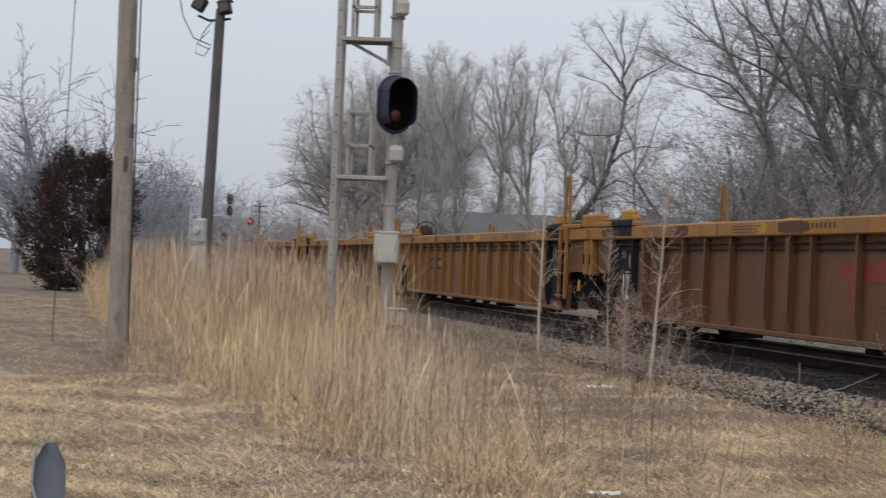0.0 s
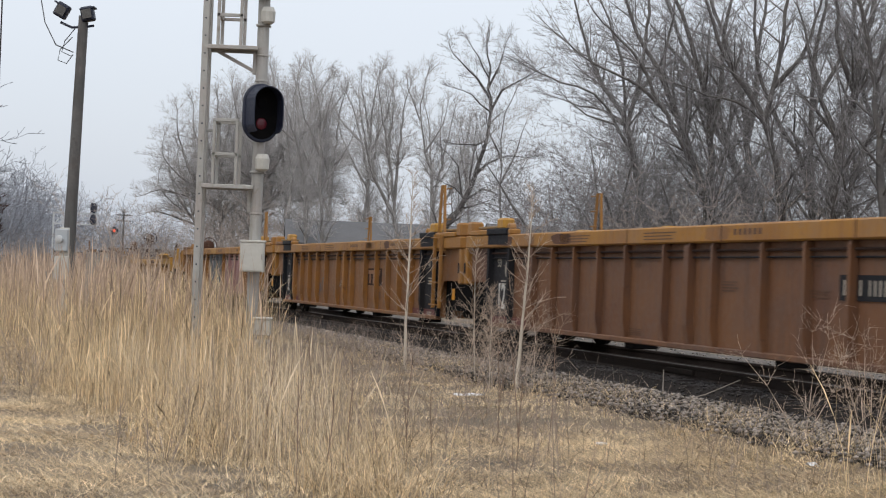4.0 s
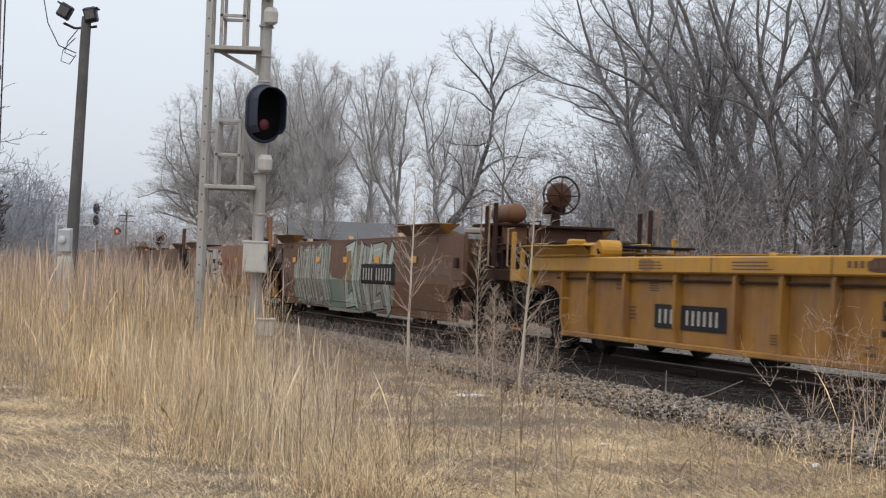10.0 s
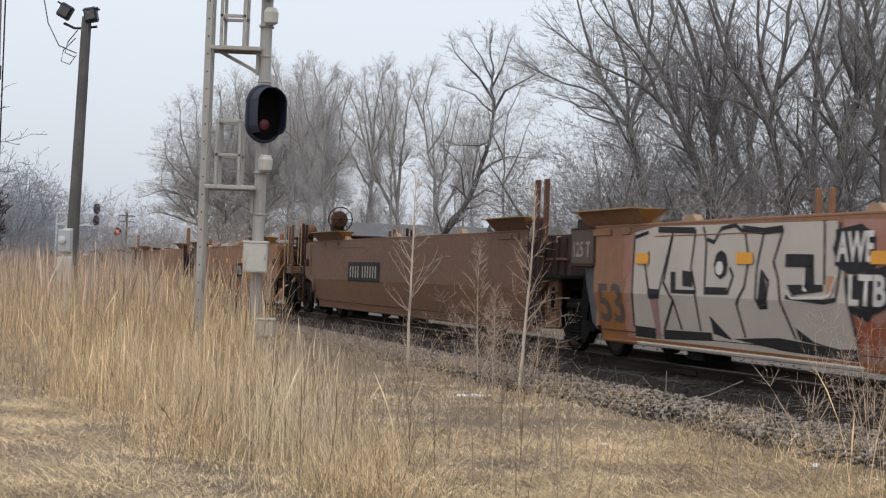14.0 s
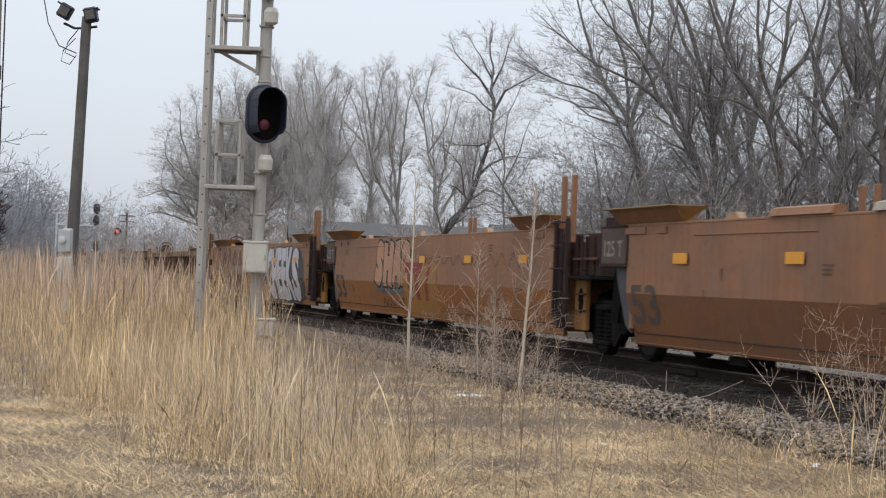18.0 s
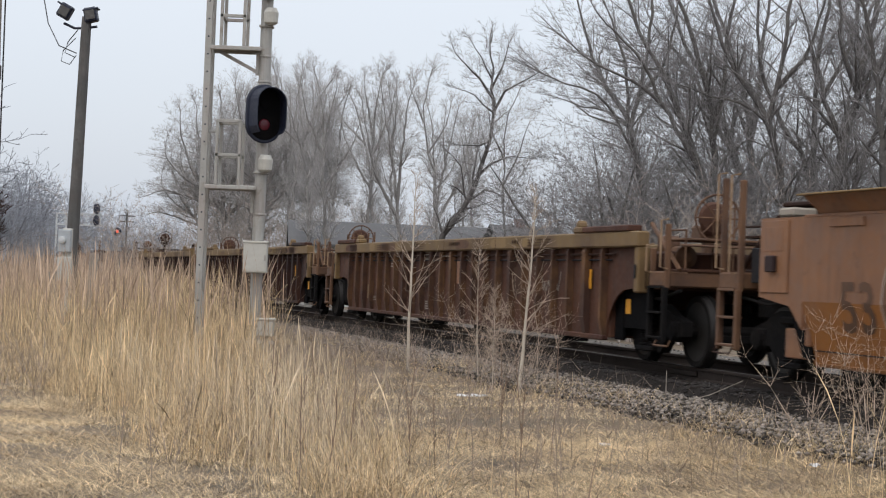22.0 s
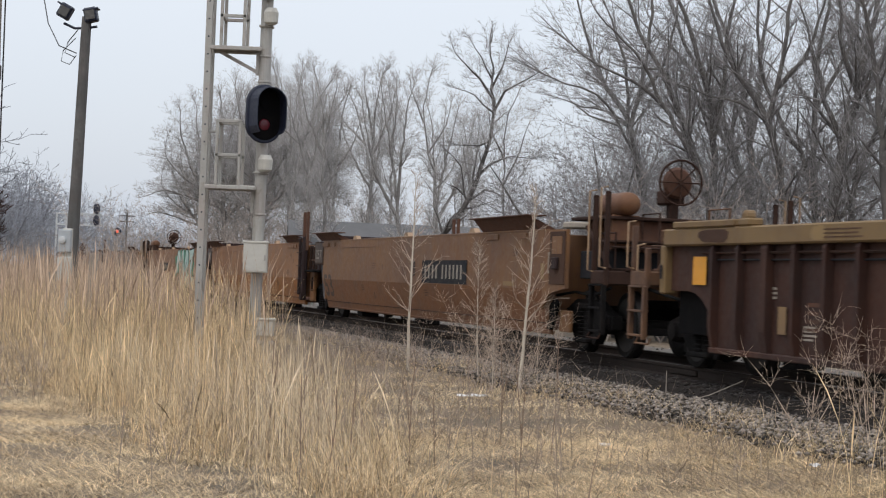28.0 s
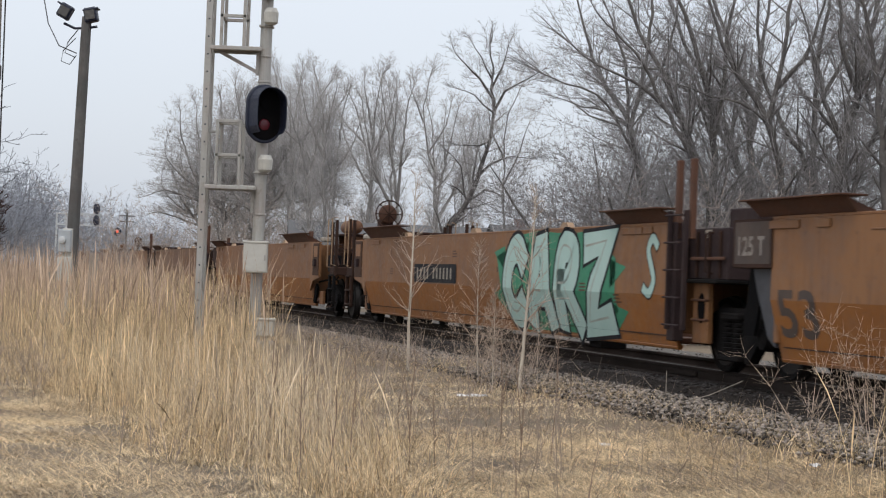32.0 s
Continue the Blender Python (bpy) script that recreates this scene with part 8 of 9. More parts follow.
# first articulated set of ribbed cars
_, sd, lo, hi, tl, th = ochre(-3.1, -1.17, "cpl", "art")
_, sd, lo, hi, tl, th = ochre(-1.17, 0.60, "art", "art", paint=SOOTED)
end_figures(sd, lo, hi, "art", "art")
small_marks(sd, 1, lo + 2, hi - 2, FAINT, n=6)
sd.put("faded_mark", [rect(1.0, 1.0, 2.4, 1.25), rect(1.3, 0.55, 1.6, 1.0)], LOGO)
_, sd, lo, hi, tl, th = ochre(0.60, 2.56, "art", "cpl")
end_figures(sd, lo, hi, "art", "cpl")
sd.dx = -1.1
number_panel(sd, -3.5, 0.9, 1.5, 0.28, WORNWHITE)
small_marks(sd, 2, lo + 1, hi - 2, FAINT, n=8)
# second articulated set
_, sd, lo, hi, tl, th = ochre(2.56, 4.55, "cpl", "art", paint=BROWNED)
end_figures(sd, lo, hi, "cpl", "art")
sd.dx = -0.6
number_panel(sd, 3.3, 0.94, 1.3, 0.26)
sd.word("53", 6.3, 0.8, 0.4, 0.34, INK)
small_marks(sd, 3, lo + 1, hi - 1, FAINT, n=8)
_, sd, lo, hi, tl, th = ochre(4.55, 6.28, "art", "art")
end_figures(sd, lo, hi, "art", "art")
sd.dx = -1.14
sd.put("faded_mark", [rect(2.65, 0.82, 4.1, 1.18)], GRIME)
sd.logo(2.85, 0.86, 1.1, 0.28, TAN)
sd.scrawl(-0.42, 0.45, 0.7, 0.24, DIM, 5, 14, 0.03)
sd.scrawl(-2.4, -1.6, 0.5, 0.6, SLATE, 6, 5, 0.05)
small_marks(sd, 4, lo + 1, hi - 1, FAINT, n=6)


def painted(x):
    if -2.06 < x < 0.99:
        return SLATE
    if 1.14 < x < 4.84:
        return ROSE
    return None


_, sd, lo, hi, tl, th = ochre(6.28, 8.25, "art", "cpl", tall=False, recolour=painted)
end_figures(sd, lo, hi, "art", "cpl")
sd.dx = -1.46
sd.put("spray_ground", [blob(random.Random(3), 0.9, 0.86, 3.2, 1.24, 0.05, 26)], SLATE, lift=0.001)
sd.put("spray_ground", [blob(random.Random(4), 4.5, 0.84, 4.2, 1.22, 0.05, 26)], SAGE, lift=0.0)
sd.piece(-0.6, 2.4, 0.30, 1.46, NIGHT, SLATE, "ahn", 21, lean=0.05, thick=0.34, rim=0.05, shine=SILVER)
sd.piece(2.6, 6.5, 0.30, 1.42, ROSE, PLUM, "nkchv", 22, lean=0.1, thick=0.36, rim=0.03)
number_panel(sd, -2.9, 0.95, 1.2, 0.24)
# shorter yellow car on its own
_, sd, lo, hi, tl, th = ribbed_car(8.25, 10.37, "cpl", "cpl", YPANEL, BRIGHT, "bright yellow low-sided container well car, empty", top=1.40, dark_ends=False, posts=False, longer=0.8, ribs=(0.0, 1.2, 2.4, 4.15, 5.9, 7.3))
chord_marks(sd.u, tl, th, 77, 1.40)
sd.dx = -0.27
number_panel(sd, -4.7, 0.5, 2.2, 0.3, WORNWHITE)
sd.word("53", 1.12, 0.6, 0.34, 0.36, INK)
sd.logo(3.35, 0.56, 0.98, 0.4, LOGO)
sd.put("star_emblem", [[(5.45 + r_ * math.cos(a), 0.8 + r_ * math.sin(a)) for r_, a in ((0.05, b - 0.5), (0.2, b - 0.14), (0.2, b + 0.14), (0.05, b + 0.5))] for b in (math.pi / 4, 3 * math.pi / 4, 5 * math.pi / 4, 7 * math.pi / 4)], LOGO)
for a_, b_ in ((tl + 0.1, tl + 2.6), (th - 2.6, th - 0.1)):
    for s_ in (-1, 1):
        flare(sd.u, a_, b_, 1.40, 1.55, s_, BRIGHT, BRIGHT)
for x_ in (hi - 1.4, lo + 0.9):
    box_part("lock_box", (x_, -1.52, 1.40), (x_ + 0.55, -1.30, 1.60), BRIGHT, sd.u, ch=0.03)
for x_ in (lo + 1.55, hi - 1.9):
    k = Kit()
    k.lathe([(0.03, -1.50), (0.13, -1.50), (0.14, -1.47), (0.14, -1.2), (0.03, -1.2)], (x_, 0, 1.5), "y", 18)
    part("winch_drum", k, BRIGHT, sd.u)
    k = Kit()
    k.tube([(x_, -1.51, 1.5), (x_ + 0.1, -1.53, 1.46)], 0.02, 6)
    part("winch_pawl", k, GRIME, sd.u)
sd.lines(7.0, 0.72, 0.42, 0.3, 6, WHITE)
small_marks(sd, 7, lo + 1, hi - 1, FAINT, n=8)


def smooth_marks(sd, lo, hi, rear, seed, yellow=True, prints=5, clean=-99, ahead=0.0):
    """Reflector patches and the lettering that each plain car carries."""
    rng = random.Random(seed)
    x = lo + 1.12
    while yellow and x < hi - 0.5:
        if x > clean:
            sd.patch(x + 0.5 + ahead, 1.31, 0.44, 0.13)
        x += 3.1
    if rear == "art":
        e = lo - 0.95
        sd.put("plate_frame", [rect(e - 0.03, 1.27, lo + 0.03, 1.81)], GRIME, lift=0.010)
        sd.put("dark_plate", [rect(e + 0.02, 1.31, lo - 0.02, 1.78)], PLATE, lift=0.013)
        sd.word("125 T", e + 0.12, 1.40, 0.68, 0.22, WORN, lift=0.017)
        sd.word("53", lo + 0.14, 0.52, 0.92, 0.52, PLATE, bold=0.02)
    for _ in range(prints):
        sd.lines(rng.uniform(lo + 1, hi - 1), rng.uniform(0.5, 1.5), 0.3, 0.14, 3, FAINT)
    for _ in range(5):
        a, b = rng.uniform(lo + 0.5, hi - 0.5), rng.uniform(0.5, 1.6)
        sd.put("rust_mark", [blob(rng, a, b, rng.uniform(0.04, 0.10), rng.uniform(0.06, 0.2), 0.3, 9)], FAINT, lift=0.001)


SMOOTH_LABEL = "%s plain-sided container well car, %s"
# first set of plain cars
_, sd, lo, hi = smooth_car(10.37, 12.35, "cpl", "art", DULL, SMOOTH_LABEL % ("dull brown", "covered in pale green spray paint"), tank=True)
smooth_marks(sd, lo, hi, "art", 31)
sd.dx = 0.28
sd.put("spray_ground", [blob(random.Random(5), -2.2, 0.95, 10.4, 1.46, 0.04, 40)], SAGE, lift=0.0)
for x_, z_, w_, h_, q_ in ((-7.0, 0.55, 1.6, 0.5, 1), (-2.4, 0.6, 2.6, 0.62, 2), (-0.6, 0.7, 1.4, 0.8, 3), (-3.4, 1.45, 0.9, 0.6, 4)):
    sd.put("teal_patch", [blob(random.Random(q_), x_, z_, w_, h_, 0.16, 22)], TEALSPRAY, lift=0.001 + 0.0002 * q_)
sd.piece(-7.2, -3.0, 0.32, 1.74, SAGE, INK, "nvznvzvn", 31, lean=0.16, thick=0.17, rim=0.02, shine=BRIGHTPALE)
sd.piece(-1.5, 3.1, 0.30, 1.74, PALEMINT, INK, "znvzv", 32, lean=0.34, thick=0.30, rim=0.034, shine=BRIGHTPALE)
sd.put("yellow_placard", [rect(-1.08, 0.87, -0.67, 1.57)], STRAWPAINT, lift=0.010)
sd.put("placard_frame", [rect(-0.96, 1.1, -0.79, 1.32)], BRIGHT, lift=0.013)
sd.put("bare_patch", [blob(random.Random(6), -2.05, 1.36, 1.75, 0.84, 0.07, 22)], DULL, lift=0.0085)
number_panel(sd, 0.37, 0.86, light=WORNWHITE)
sd.scrawl(3.9, 4.6, 1.3, 0.36, DIM, 33, 8, 0.03)
sd.scrawl(6.2, 7.6, 1.0, 0.55, DIM, 34, 16, 0.022)
sd.scrawl(-9.0, -8.0, 1.1, 0.4, WHITE, 35, 6, 0.03)
sd.put("white_frame", [rect(7.75, 1.13, 8.2, 1.47)], DIM)
sd.put("frame_field", [rect(7.8, 1.17, 7.96, 1.43), rect(8.0, 1.17, 8.15, 1.43)], DULL, lift=0.004)
_, sd, lo, hi = smooth_car(12.35, 14.115, "art", "art", TAN, SMOOTH_LABEL % ("orange-brown", "half painted over in white"))
smooth_marks(sd, lo, hi, "art", 41, prints=0)
sd.dx = 0.0
sd.put("spray_fringe", [[(-6.68, 1.7), (-6.2, 1.72), (-6.2, 0.34), (-6.8, 0.33), (-6.8, 0.55), (-6.53, 1.2), (-6.7, 1.1)]], SALMON, lift=0.0)
sd.put("spray_ground", [[(-6.3, 1.72), (-5.5, 1.78), (-0.75, 1.75), (-0.47, 0.9), (-0.47, 0.33), (-6.55, 0.34), (-6.34, 0.93)]], PALE, lift=0.002)
# black shade along the foot of the letters
for foot in ([(-6.47, 0.5), (-5.75, 0.49), (-5.8, 0.35), (-6.52, 0.36)], [(-5.5, 0.48), (-4.0, 0.5), (-4.0, 0.4), (-5.54, 0.36)], [(-3.96, 0.7), (-3.43, 0.43), (-3.95, 0.49)],
             [(-3.42, 0.45), (-2.22, 0.51), (-0.83, 0.45), (-0.42, 0.47), (-0.47, 0.34), (-2.15, 0.37)], [(-1.75, 0.64), (-1.37, 0.5), (-0.89, 0.45), (-1.71, 0.5)]):
    sd.put("spray_shade", [foot], INK, lift=0.004)
# outlines of the letters M, I, L, Q, U, E
for line in ([(-6.31, 1.64), (-6.34, 0.93), (-6.5, 0.48)], [(-6.3, 1.65), (-5.83, 1.71)], [(-5.78, 1.46), (-5.93, 1.31), (-5.77, 0.97), (-5.42, 0.96), (-5.03, 1.69)], [(-5.01, 1.69), (-5.28, 1.07), (-4.99, 0.86), (-4.89, 0.5)], [(-4.99, 0.86), (-5.47, 0.48)],
             [(-5.03, 0.97), (-4.27, 0.97)], [(-4.31, 1.72), (-4.43, 1.26), (-4.27, 0.99), (-4.31, 0.51)],
             [(-4.09, 1.75), (-3.99, 1.56), (-4.0, 0.97), (-3.34, 0.98), (-3.21, 1.17), (-3.31, 1.27)], [(-3.57, 1.72), (-3.77, 1.56), (-3.97, 1.6)], [(-3.57, 1.72), (-3.18, 1.75), (-2.91, 1.65), (-2.81, 1.36), (-2.9, 1.05), (-3.13, 0.85), (-3.06, 0.48)],
             [(-2.44, 1.64), (-2.59, 1.27), (-2.61, 0.93), (-2.53, 0.83), (-2.35, 0.84), (-2.29, 1.12), (-2.48, 1.24)], [(-1.96, 1.69), (-2.17, 1.33), (-2.05, 1.15), (-1.98, 0.88), (-1.78, 0.51)],
             [(-1.01, 1.76), (-0.98, 1.1)], [(-1.87, 0.96), (-1.0, 0.92), (-0.73, 0.95), (-0.65, 1.25), (-0.79, 1.47), (-0.66, 1.73)], [(-0.54, 1.2), (-0.46, 0.91), (-0.42, 0.49)]):
    sd.ribbon("spray_outline", line, 0.048, INK, 0.006)
for line in ([(-5.5, 1.74), (-4.34, 1.71)], [(-2.99, 1.71), (-2.44, 1.67), (-1.96, 1.69)], [(-4.0, 1.0), (-3.36, 1.0)]):
    sd.ribbon("spray_outline", line, 0.075, INK, 0.008)
for hollow in ([(-5.8, 0.97), (-5.39, 0.96), (-5.44, 0.87), (-5.78, 0.86)], [(-4.68, 1.23), (-4.35, 1.21), (-4.36, 1.03), (-4.66, 1.04)], [(-5.05, 1.21), (-4.9, 1.21), (-4.88, 0.98), (-5.03, 0.98)],
               [(-2.48, 1.24), (-2.34, 1.1), (-2.33, 0.87), (-2.55, 0.85)], [(-1.88, 1.42), (-1.22, 1.41), (-1.22, 1.28), (-1.88, 1.28)], [(-1.41, 1.3), (-1.22, 1.3), (-1.2, 1.1), (-1.4, 1.05)], [(-1.83, 1.09), (-1.0, 1.1), (-1.0, 1.03), (-1.7, 0.98)],
               [(-3.55 + 0.2 * math.cos(a), 1.3 + 0.17 * math.sin(a)) for a in (0, 0.8, 1.57, 2.3, 3.14, 3.9, 4.7, 5.5)]):
    sd.put("spray_hollow", [hollow], INK, lift=0.010)
sd.put("spray_fill", [[(-3.58 + 0.11 * math.cos(a), 1.26 + 0.085 * math.sin(a)) for a in (0, 0.8, 1.57, 2.3, 3.14, 3.9, 4.7, 5.5)]], BRIGHTPALE, lift=0.013)
for line in ([(-1.86, 1.04), (-1.72, 0.95), (-1.0, 0.965), (-0.84, 1.0), (-0.72, 1.2)], [(-1.42, 1.2), (-1.44, 1.05), (-1.36, 1.03)]):
    sd.ribbon("spray_highlight", line, 0.03, BRIGHTPALE, 0.013)
sd.put("spray_fill", [[(-5.76, 0.87), (-5.48, 0.86), (-5.63, 0.35), (-5.76, 0.36)]], ROSE, lift=0.005)
sd.put("spray_fill", [[(-0.92, 1.19), (-0.73, 1.19), (-0.78, 1.03), (-0.95, 1.0)]], PEACH, lift=0.008)
k = Kit()
k.tube([(-6.5, -1.325, 0.281), (-0.4, -1.325, 0.281)], 0.04, 8)
part("sprayed_sill", k, PALE, sd.u)
# flames and small letters at the end of the word
sd.put("spray_flame", [[(-0.6, 1.76), (0.55, 1.74), (0.42, 1.5), (0.6, 1.35), (0.42, 1.05), (0.5, 0.8), (0.3, 0.33), (-0.46, 0.34), (-0.5, 1.2)]], SALMON, lift=0.001)
sd.put("spray_flame", [[(-0.4, 0.8), (-0.22, 0.7), (-0.11, 0.8), (0.08, 0.7), (0.3, 0.8), (0.2, 0.36), (0.05, 0.62), (-0.1, 0.36), (-0.25, 0.6), (-0.42, 0.36)]], FLAME, lift=0.004)
sd.put("spray_shade", [[(-0.76, 1.66), (-0.23, 1.71), (0.06, 1.6), (0.08, 1.26), (-0.43, 1.2), (-0.76, 1.3)]], INK, lift=0.008)
sd.put("spray_shade", [[(-0.56, 1.16), (0.3, 1.3), (0.36, 0.9), (0.0, 0.82), (-0.12, 0.74), (-0.47, 0.84)]], INK, lift=0.010)
sd.word("AWE", -0.72, 1.33, 0.76, 0.31, BRIGHTPALE, lift=0.014, bold=0.03)
sd.word("LTB", -0.45, 0.9, 0.75, 0.31, BRIGHTPALE, lift=0.014, bold=0.03)
sd.dx = 0.27
sd.logo(0.62, 0.75, 1.55, 0.66, LOGO)
for i, (x_, z_, h_) in enumerate(((2.9, 1.1, 0.55), (3.5, 0.95, 0.5), (4.05, 1.1, 0.6), (4.6, 0.95, 0.5))):
    sd.ribbon("spray_scrawl", eased([(x_ - 0.1, z_ + h_), (x_ - 0.02, z_), (x_ + 0.12, z_ - 0.15), (x_ + 0.2, z_ + 0.2), (x_ + 0.36, z_ + 0.1), (x_ + 0.42, z_ - 0.25)]), 0.022, DIM, 0.004)
for x_, z_ in ((3.2, 1.3), (4.35, 0.85), (4.9, 1.3), (0.55, 1.4)):
    sd.ribbon("spray_scrawl", eased([(x_ + 0.12, z_ + 0.26), (x_, z_ + 0.3), (x_ - 0.02, z_ + 0.18), (x_ + 0.12, z_ + 0.12), (x_ + 0.1, z_), (x_ - 0.03, z_ + 0.04)]), 0.022, DIM, 0.004)
for i in range(10):
    sd.put("paint_run", [rect(2.9 + i * 0.25, 0.34 + (i * 37 % 10) * 0.035, 2.914 + i * 0.25, 0.75 + (i * 53 % 10) * 0.1)], DIM, lift=0.002)
_, sd, lo, hi = smooth_car(14.115, 16.07, "art", "cpl", DULL, SMOOTH_LABEL % ("faded brown", "end unit"), tank=True)
smooth_marks(sd, lo, hi, "cpl", 51, False)
sd.dx = 1.0
number_panel(sd, -4.6, 0.9)
# second set of plain cars
_, sd, lo, hi = smooth_car(16.07, 18.0, "cpl", "art", TAN, SMOOTH_LABEL % ("streaked tan", "number painted out"), lids=5, tank=True, low=BROWNLOW)
smooth_marks(sd, lo, hi, "art", 61)
sd.dx = -0.04
number_panel(sd, 1.11, 0.86, light=WORNWHITE)
sd.put("paint_out", [[(2.45, 0.84), (2.9, 0.84), (3.0, 0.88), (3.2, 0.83), (4.12, 0.85), (4.2, 1.30), (2.5, 1.29), (2.62, 1.2), (2.42, 1.12)]], YPANEL, lift=0.013)
sd.word("B", 0.43, 0.95, 0.22, 0.26, INK)
sd.put("white_frame", [rect(6.75, 0.62, 7.2, 0.94)], DIM)
sd.put("frame_field", [rect(6.8, 0.65, 6.96, 0.91), rect(6.99, 0.65, 7.15, 0.91)], SOOT, lift=0.004)
sd.put("yellow_label", [rect(7.0, 0.99, 7.4, 1.2)], STRAWPAINT)
_, sd, lo, hi = smooth_car(18.0, 19.72, "art", "art", TAN, SMOOTH_LABEL % ("orange-brown", "with a faded yellow field"))
smooth_marks(sd, lo, hi, "art", 71, clean=-2.5)
sd.dx = -0.16
sd.piece(-3.3, -0.3, 0.82, 1.76, PEACH, INK, "shar", 71, lean=0.1, thick=0.30, rim=0.04)
sd.put("spray_shadow", [blob(random.Random(14), -1.95, 0.86, 2.9, 0.36, 0.12, 24)], SLATE, lift=0.001)
sd.put("yellow_field", [rect(-0.95, 0.34, 1.6, 1.32)], YELLOW, lift=0.006)
sd.logo(-0.72, 0.6, 1.95, 0.72, LOGO, lift=0.009)
sd.wave(1.0, 7.4, 1.36, 0.13, 10, FAINT, 0.024)
sd.scrawl(-2.9, -0.6, 0.4, 0.3, INK, 73, 14, 0.03)
_, sd, lo, hi = smooth_car(19.72, 21.65, "art", "cpl", TAN, SMOOTH_LABEL % ("orange-brown", "lettered in silver spray paint"), tank=True)
smooth_marks(sd, lo, hi, "cpl", 81, clean=2.0, ahead=0.45)
sd.dx = -0.1
sd.put("spray_halo", [blob(random.Random(10), 5.5, 0.95, 6.0, 1.5, 0.05, 36)], DUSK, lift=0.0005)
for i, (c_, x_, w_) in enumerate((("C", 3.05, 0.84), ("H", 3.86, 0.80), ("E", 4.66, 0.74), ("E", 5.36, 0.78), ("K", 6.06, 0.92), ("S", 6.92, 0.95))):
    sd.word(c_, x_ - 0.05, 0.29 - 0.02 * (i % 2), w_ + 0.1, 1.46, DUSK, lift=0.003 + 0.002 * i, bold=0.075, name="spray_outline")
    sd.word(c_, x_, 0.33 - 0.02 * (i % 2), w_, 1.38, SILVER, lift=0.004 + 0.002 * i, bold=0.055, name="sprayed_letter")
sd.piece(-5.7, -1.4, 0.30, 1.74, DULL, WORNWHITE, "caro", 81, lean=0.18, thick=0.34, rim=0.02)
number_panel(sd, -3.5, 0.88, light=WORNWHITE, back=DULL)
sd.word("A", -0.01, 0.97, 0.21, 0.26, INK)
sd.word("53", -6.5, 0.62, 0.7, 0.52, FAINT)

# three sooty ribbed cars, each on its own
for t0, t1, seed in ((21.65, 23.72, 91), (23.72, 25.80, 92), (25.80, 27.88, 93)):
    _, sd, lo, hi, tl, th = ribbed_car(t0, t1, "cpl", "cpl", REDDISH if seed == 91 else MAROON, CHORD, "sooty maroon ribbed container well car with a straw-coloured top chord", top=1.74, dark_ends=False, posts=False, post_mat=POSTRUST, step=0.72, rib_mat=WORNRIB if seed == 91 else None)
    if seed == 91:
        for i, x_ in enumerate((-3.4, -1.9, 0.6, 2.0, 3.9)):
            sd.patch(x_, 0.75 + 0.1 * (i % 3), 0.42, 0.4, (RUSTY, DARKRUST, TAN)[i % 3])
        sd.scrawl(5.2, 6.2, 0.85, 0.4, DIM, 95, 11, 0.03)
    chord_marks(sd.u, tl, th, seed, 1.74, (DARKRUST, STRAWPAINT, RUSTY, POSTRUST))
    chord_marks(sd.u, tl, th, seed + 5, 1.74, (DARKRUST, STRAWPAINT, STRAWPAINT))
    sd.patch(hi - 0.95, 0.96, 0.36, 0.27)
    sd.patch(lo - 0.62, 1.06, 0.40, 0.34, SIGNAL_YELLOW if seed == 93 else RUSTY)
    sd.patch(lo + 1.75, 0.55, 0.2, 0.3, STRAWPAINT)
    small_marks(sd, seed, lo + 1, hi - 1, DIM, n=6)
    sd.lines(lo + 2.4, 0.6, 0.4, 0.35, 4, RUSTY)

# third set of plain cars
_, sd, lo, hi = smooth_car(27.88, 29.85, "cpl", "art", BROWN, SMOOTH_LABEL % ("brown", "end unit with an air tank"), tank=True)
smooth_marks(sd, lo, hi, "art", 101, False)
sd.dx = 0.24
number_panel(sd, 0.24, 0.94)
sd.word("B", -0.49, 1.06, 0.2, 0.3, INK)
sd.put("white_frame", [rect(7.63, 1.16, 8.08, 1.48)], DIM)
sd.put("frame_field", [rect(7.68, 1.2, 7.84, 1.44), rect(7.88, 1.2, 8.03, 1.44)], DULL, lift=0.004)
sd.put("yellow_mark", [rect(7.3, 1.07, 7.46, 1.31), rect(5.4, 0.95, 6.0, 1.02)], STRAWPAINT)
_, sd, lo, hi = smooth_car(29.85, 31.60, "art", "art", FADED, SMOOTH_LABEL % ("orange-brown", "with a faded red mark"))
smooth_marks(sd, lo, hi, "art", 111, False)
sd.dx = 0.05
sd.logo(0.72, 0.76, 1.9, 0.7, LOGO)
sd.word("C", -1.16, 1.06, 0.24, 0.27, INK)
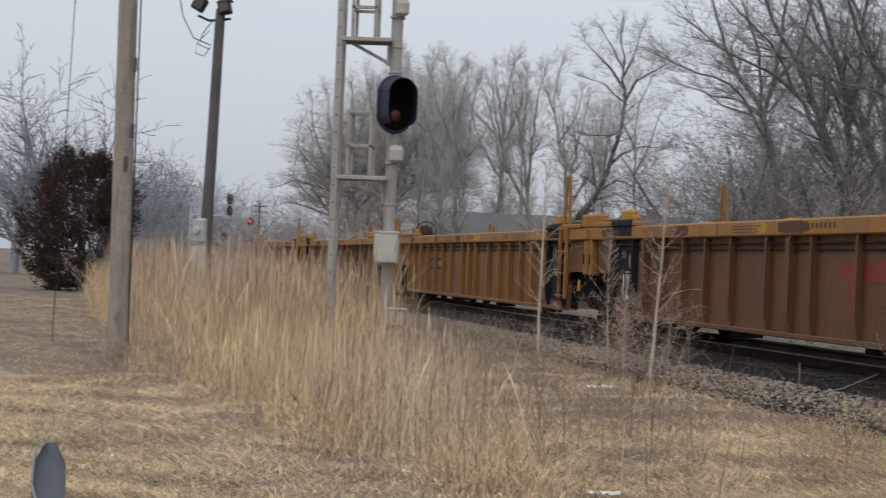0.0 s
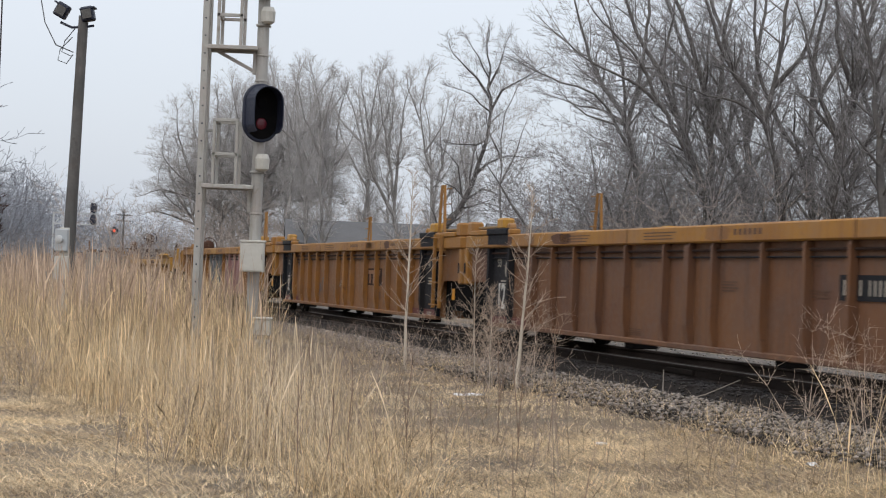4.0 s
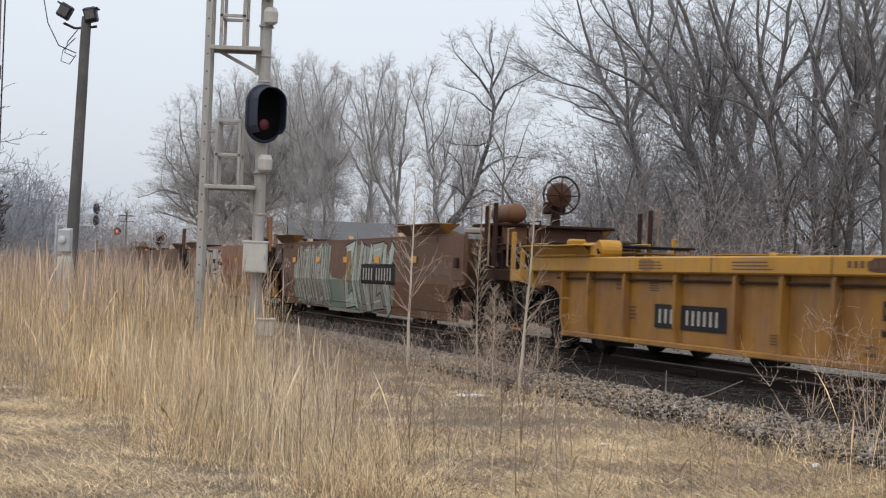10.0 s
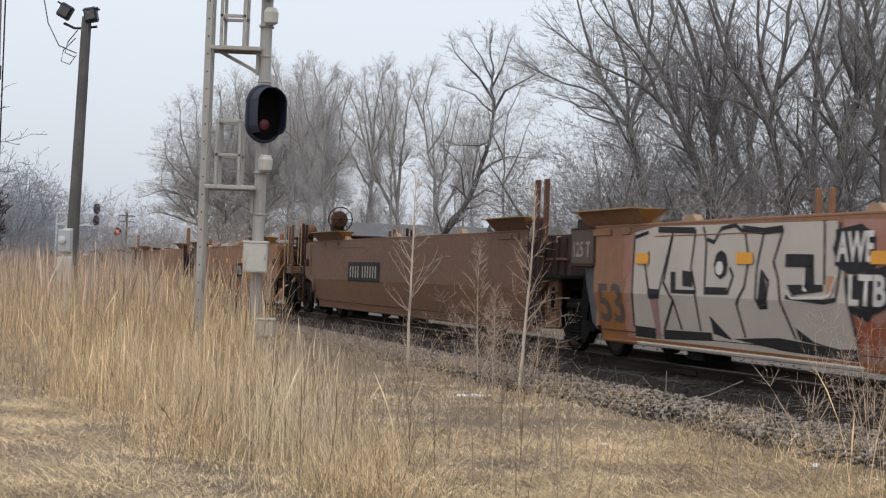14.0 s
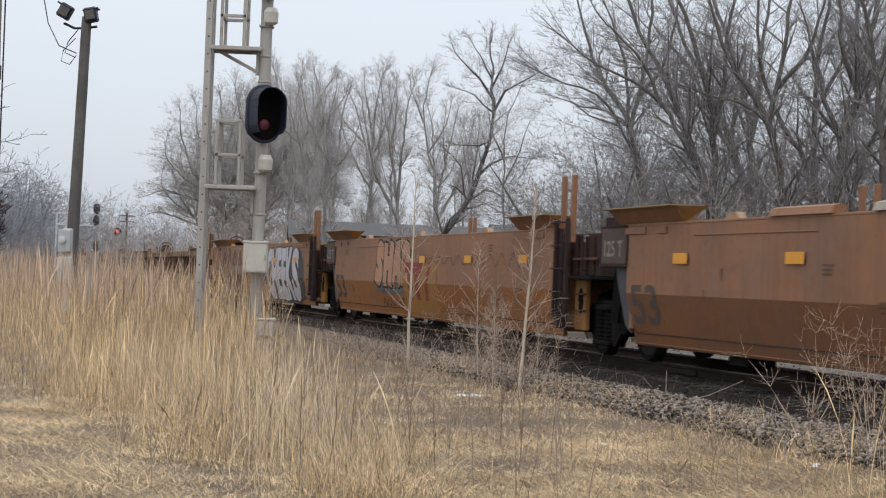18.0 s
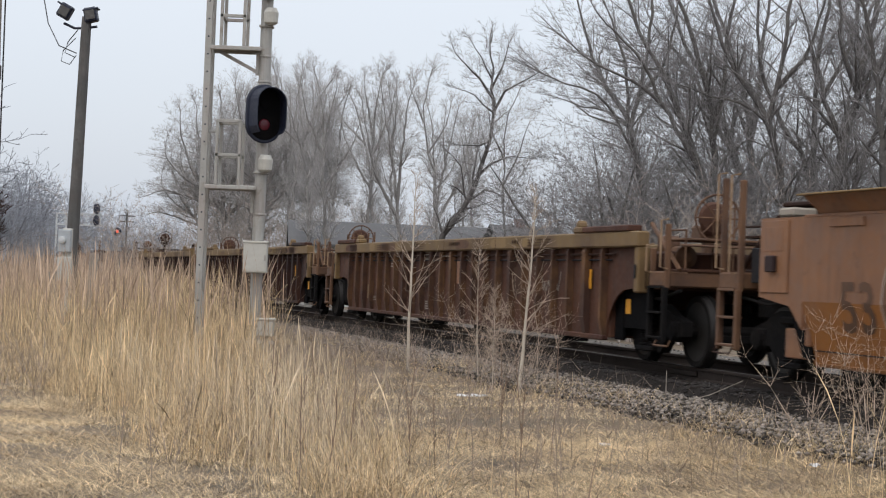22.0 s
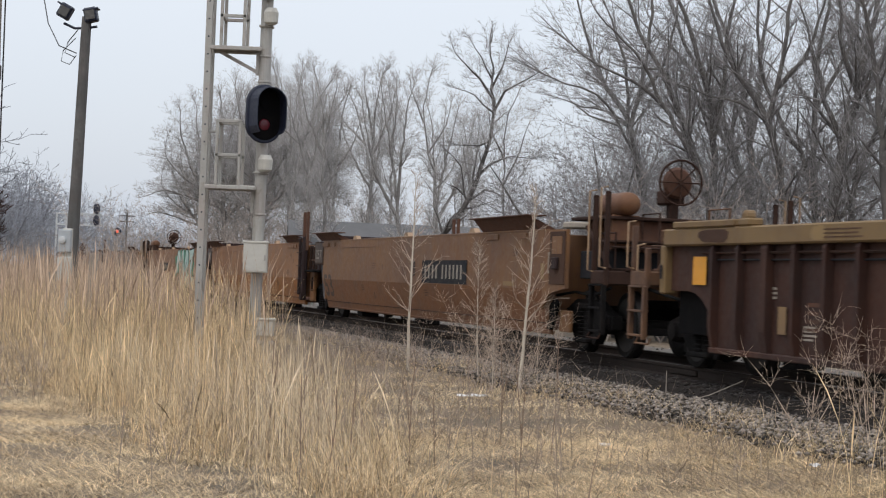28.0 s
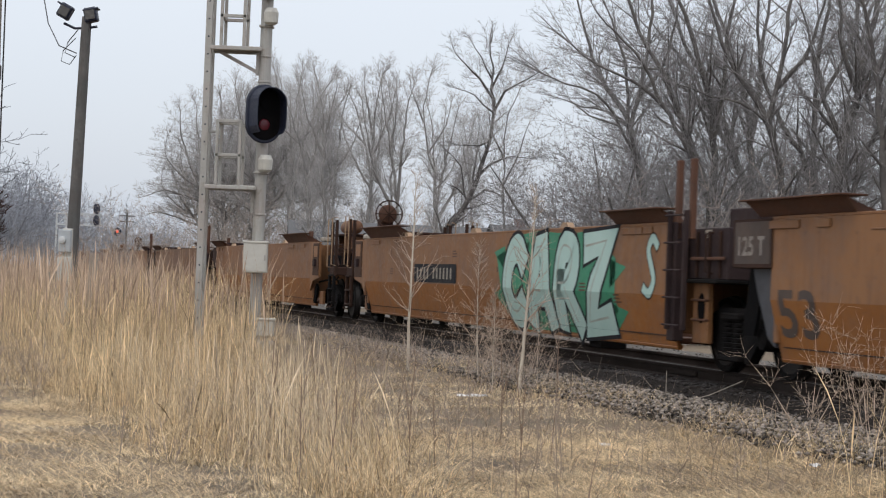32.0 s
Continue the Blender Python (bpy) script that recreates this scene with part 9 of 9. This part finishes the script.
sd.put("white_chip", [rect(3.2, 1.1, 3.28, 1.18)], WHITE)
_, sd, lo, hi = smooth_car(31.60, 33.55, "art", "cpl", FADED, SMOOTH_LABEL % ("orange-brown", "with mint-green graffiti"), tank=True)
smooth_marks(sd, lo, hi, "cpl", 121, False)
sd.dx = 0.16
sd.piece(2.3, 7.3, 0.28, 1.76, MINT, SOOT, "carz", 122, GREEN, lean=0.1, thick=0.42, rim=0.06, shine=PALEMINT)
sd.piece(8.4, 8.95, 0.85, 1.74, MINT, SOOT, "s", 123, thick=0.12, rim=0.02)
number_panel(sd, -3.4, 0.95, 2.95, 0.34)
# the tail, far down the line
smooth_car(33.55, 35.5, "cpl", "art", FADED, SMOOTH_LABEL % ("faded tan", "end unit"))
smooth_car(35.5, 37.2, "art", "art", BROWN, SMOOTH_LABEL % ("dusty brown", "middle unit"))
smooth_car(37.2, 39.1, "art", "cpl", FADED, SMOOTH_LABEL % ("faded tan", "rear unit"))
smooth_car(39.1, 41.1, "cpl", "art", TAN, SMOOTH_LABEL % ("orange-brown", "end unit"))
smooth_car(41.1, 42.8, "art", "art", TAN, SMOOTH_LABEL % ("orange-brown", "middle unit"))
smooth_car(42.8, 44.8, "art", "cpl", TAN, SMOOTH_LABEL % ("orange-brown", "rear unit"))


# ---------------------------------------------------------------- what moves
def motions():
    for u, q in units:
        walk(u, [(t, Matrix.Translation(at(q - SPEED * t, MID, RAIL)) @ pose(0, 0, 0, 0, 0, TRAVEL)) for t in (0.0, 8.0, 16.0, 24.0, 32.0)])
    for end in (-1, 1):
        first = wheelsets[end][0]
        turn = SPEED / WHEEL_R / FPS
        walk(first, [(i / FPS, Matrix.Translation((end * 0.89, 0, WHEEL_R)) @ Matrix.Rotation(turn * i, 4, "Y")) for i in range(32 * FPS + 1)])
        for w in wheelsets[end][1:]:
            w.rotation_mode = "QUATERNION"
            w.animation_data_create()
            w.animation_data.action = first.animation_data.action
            w.animation_data.action_slot = first.animation_data.action_slot


motions()
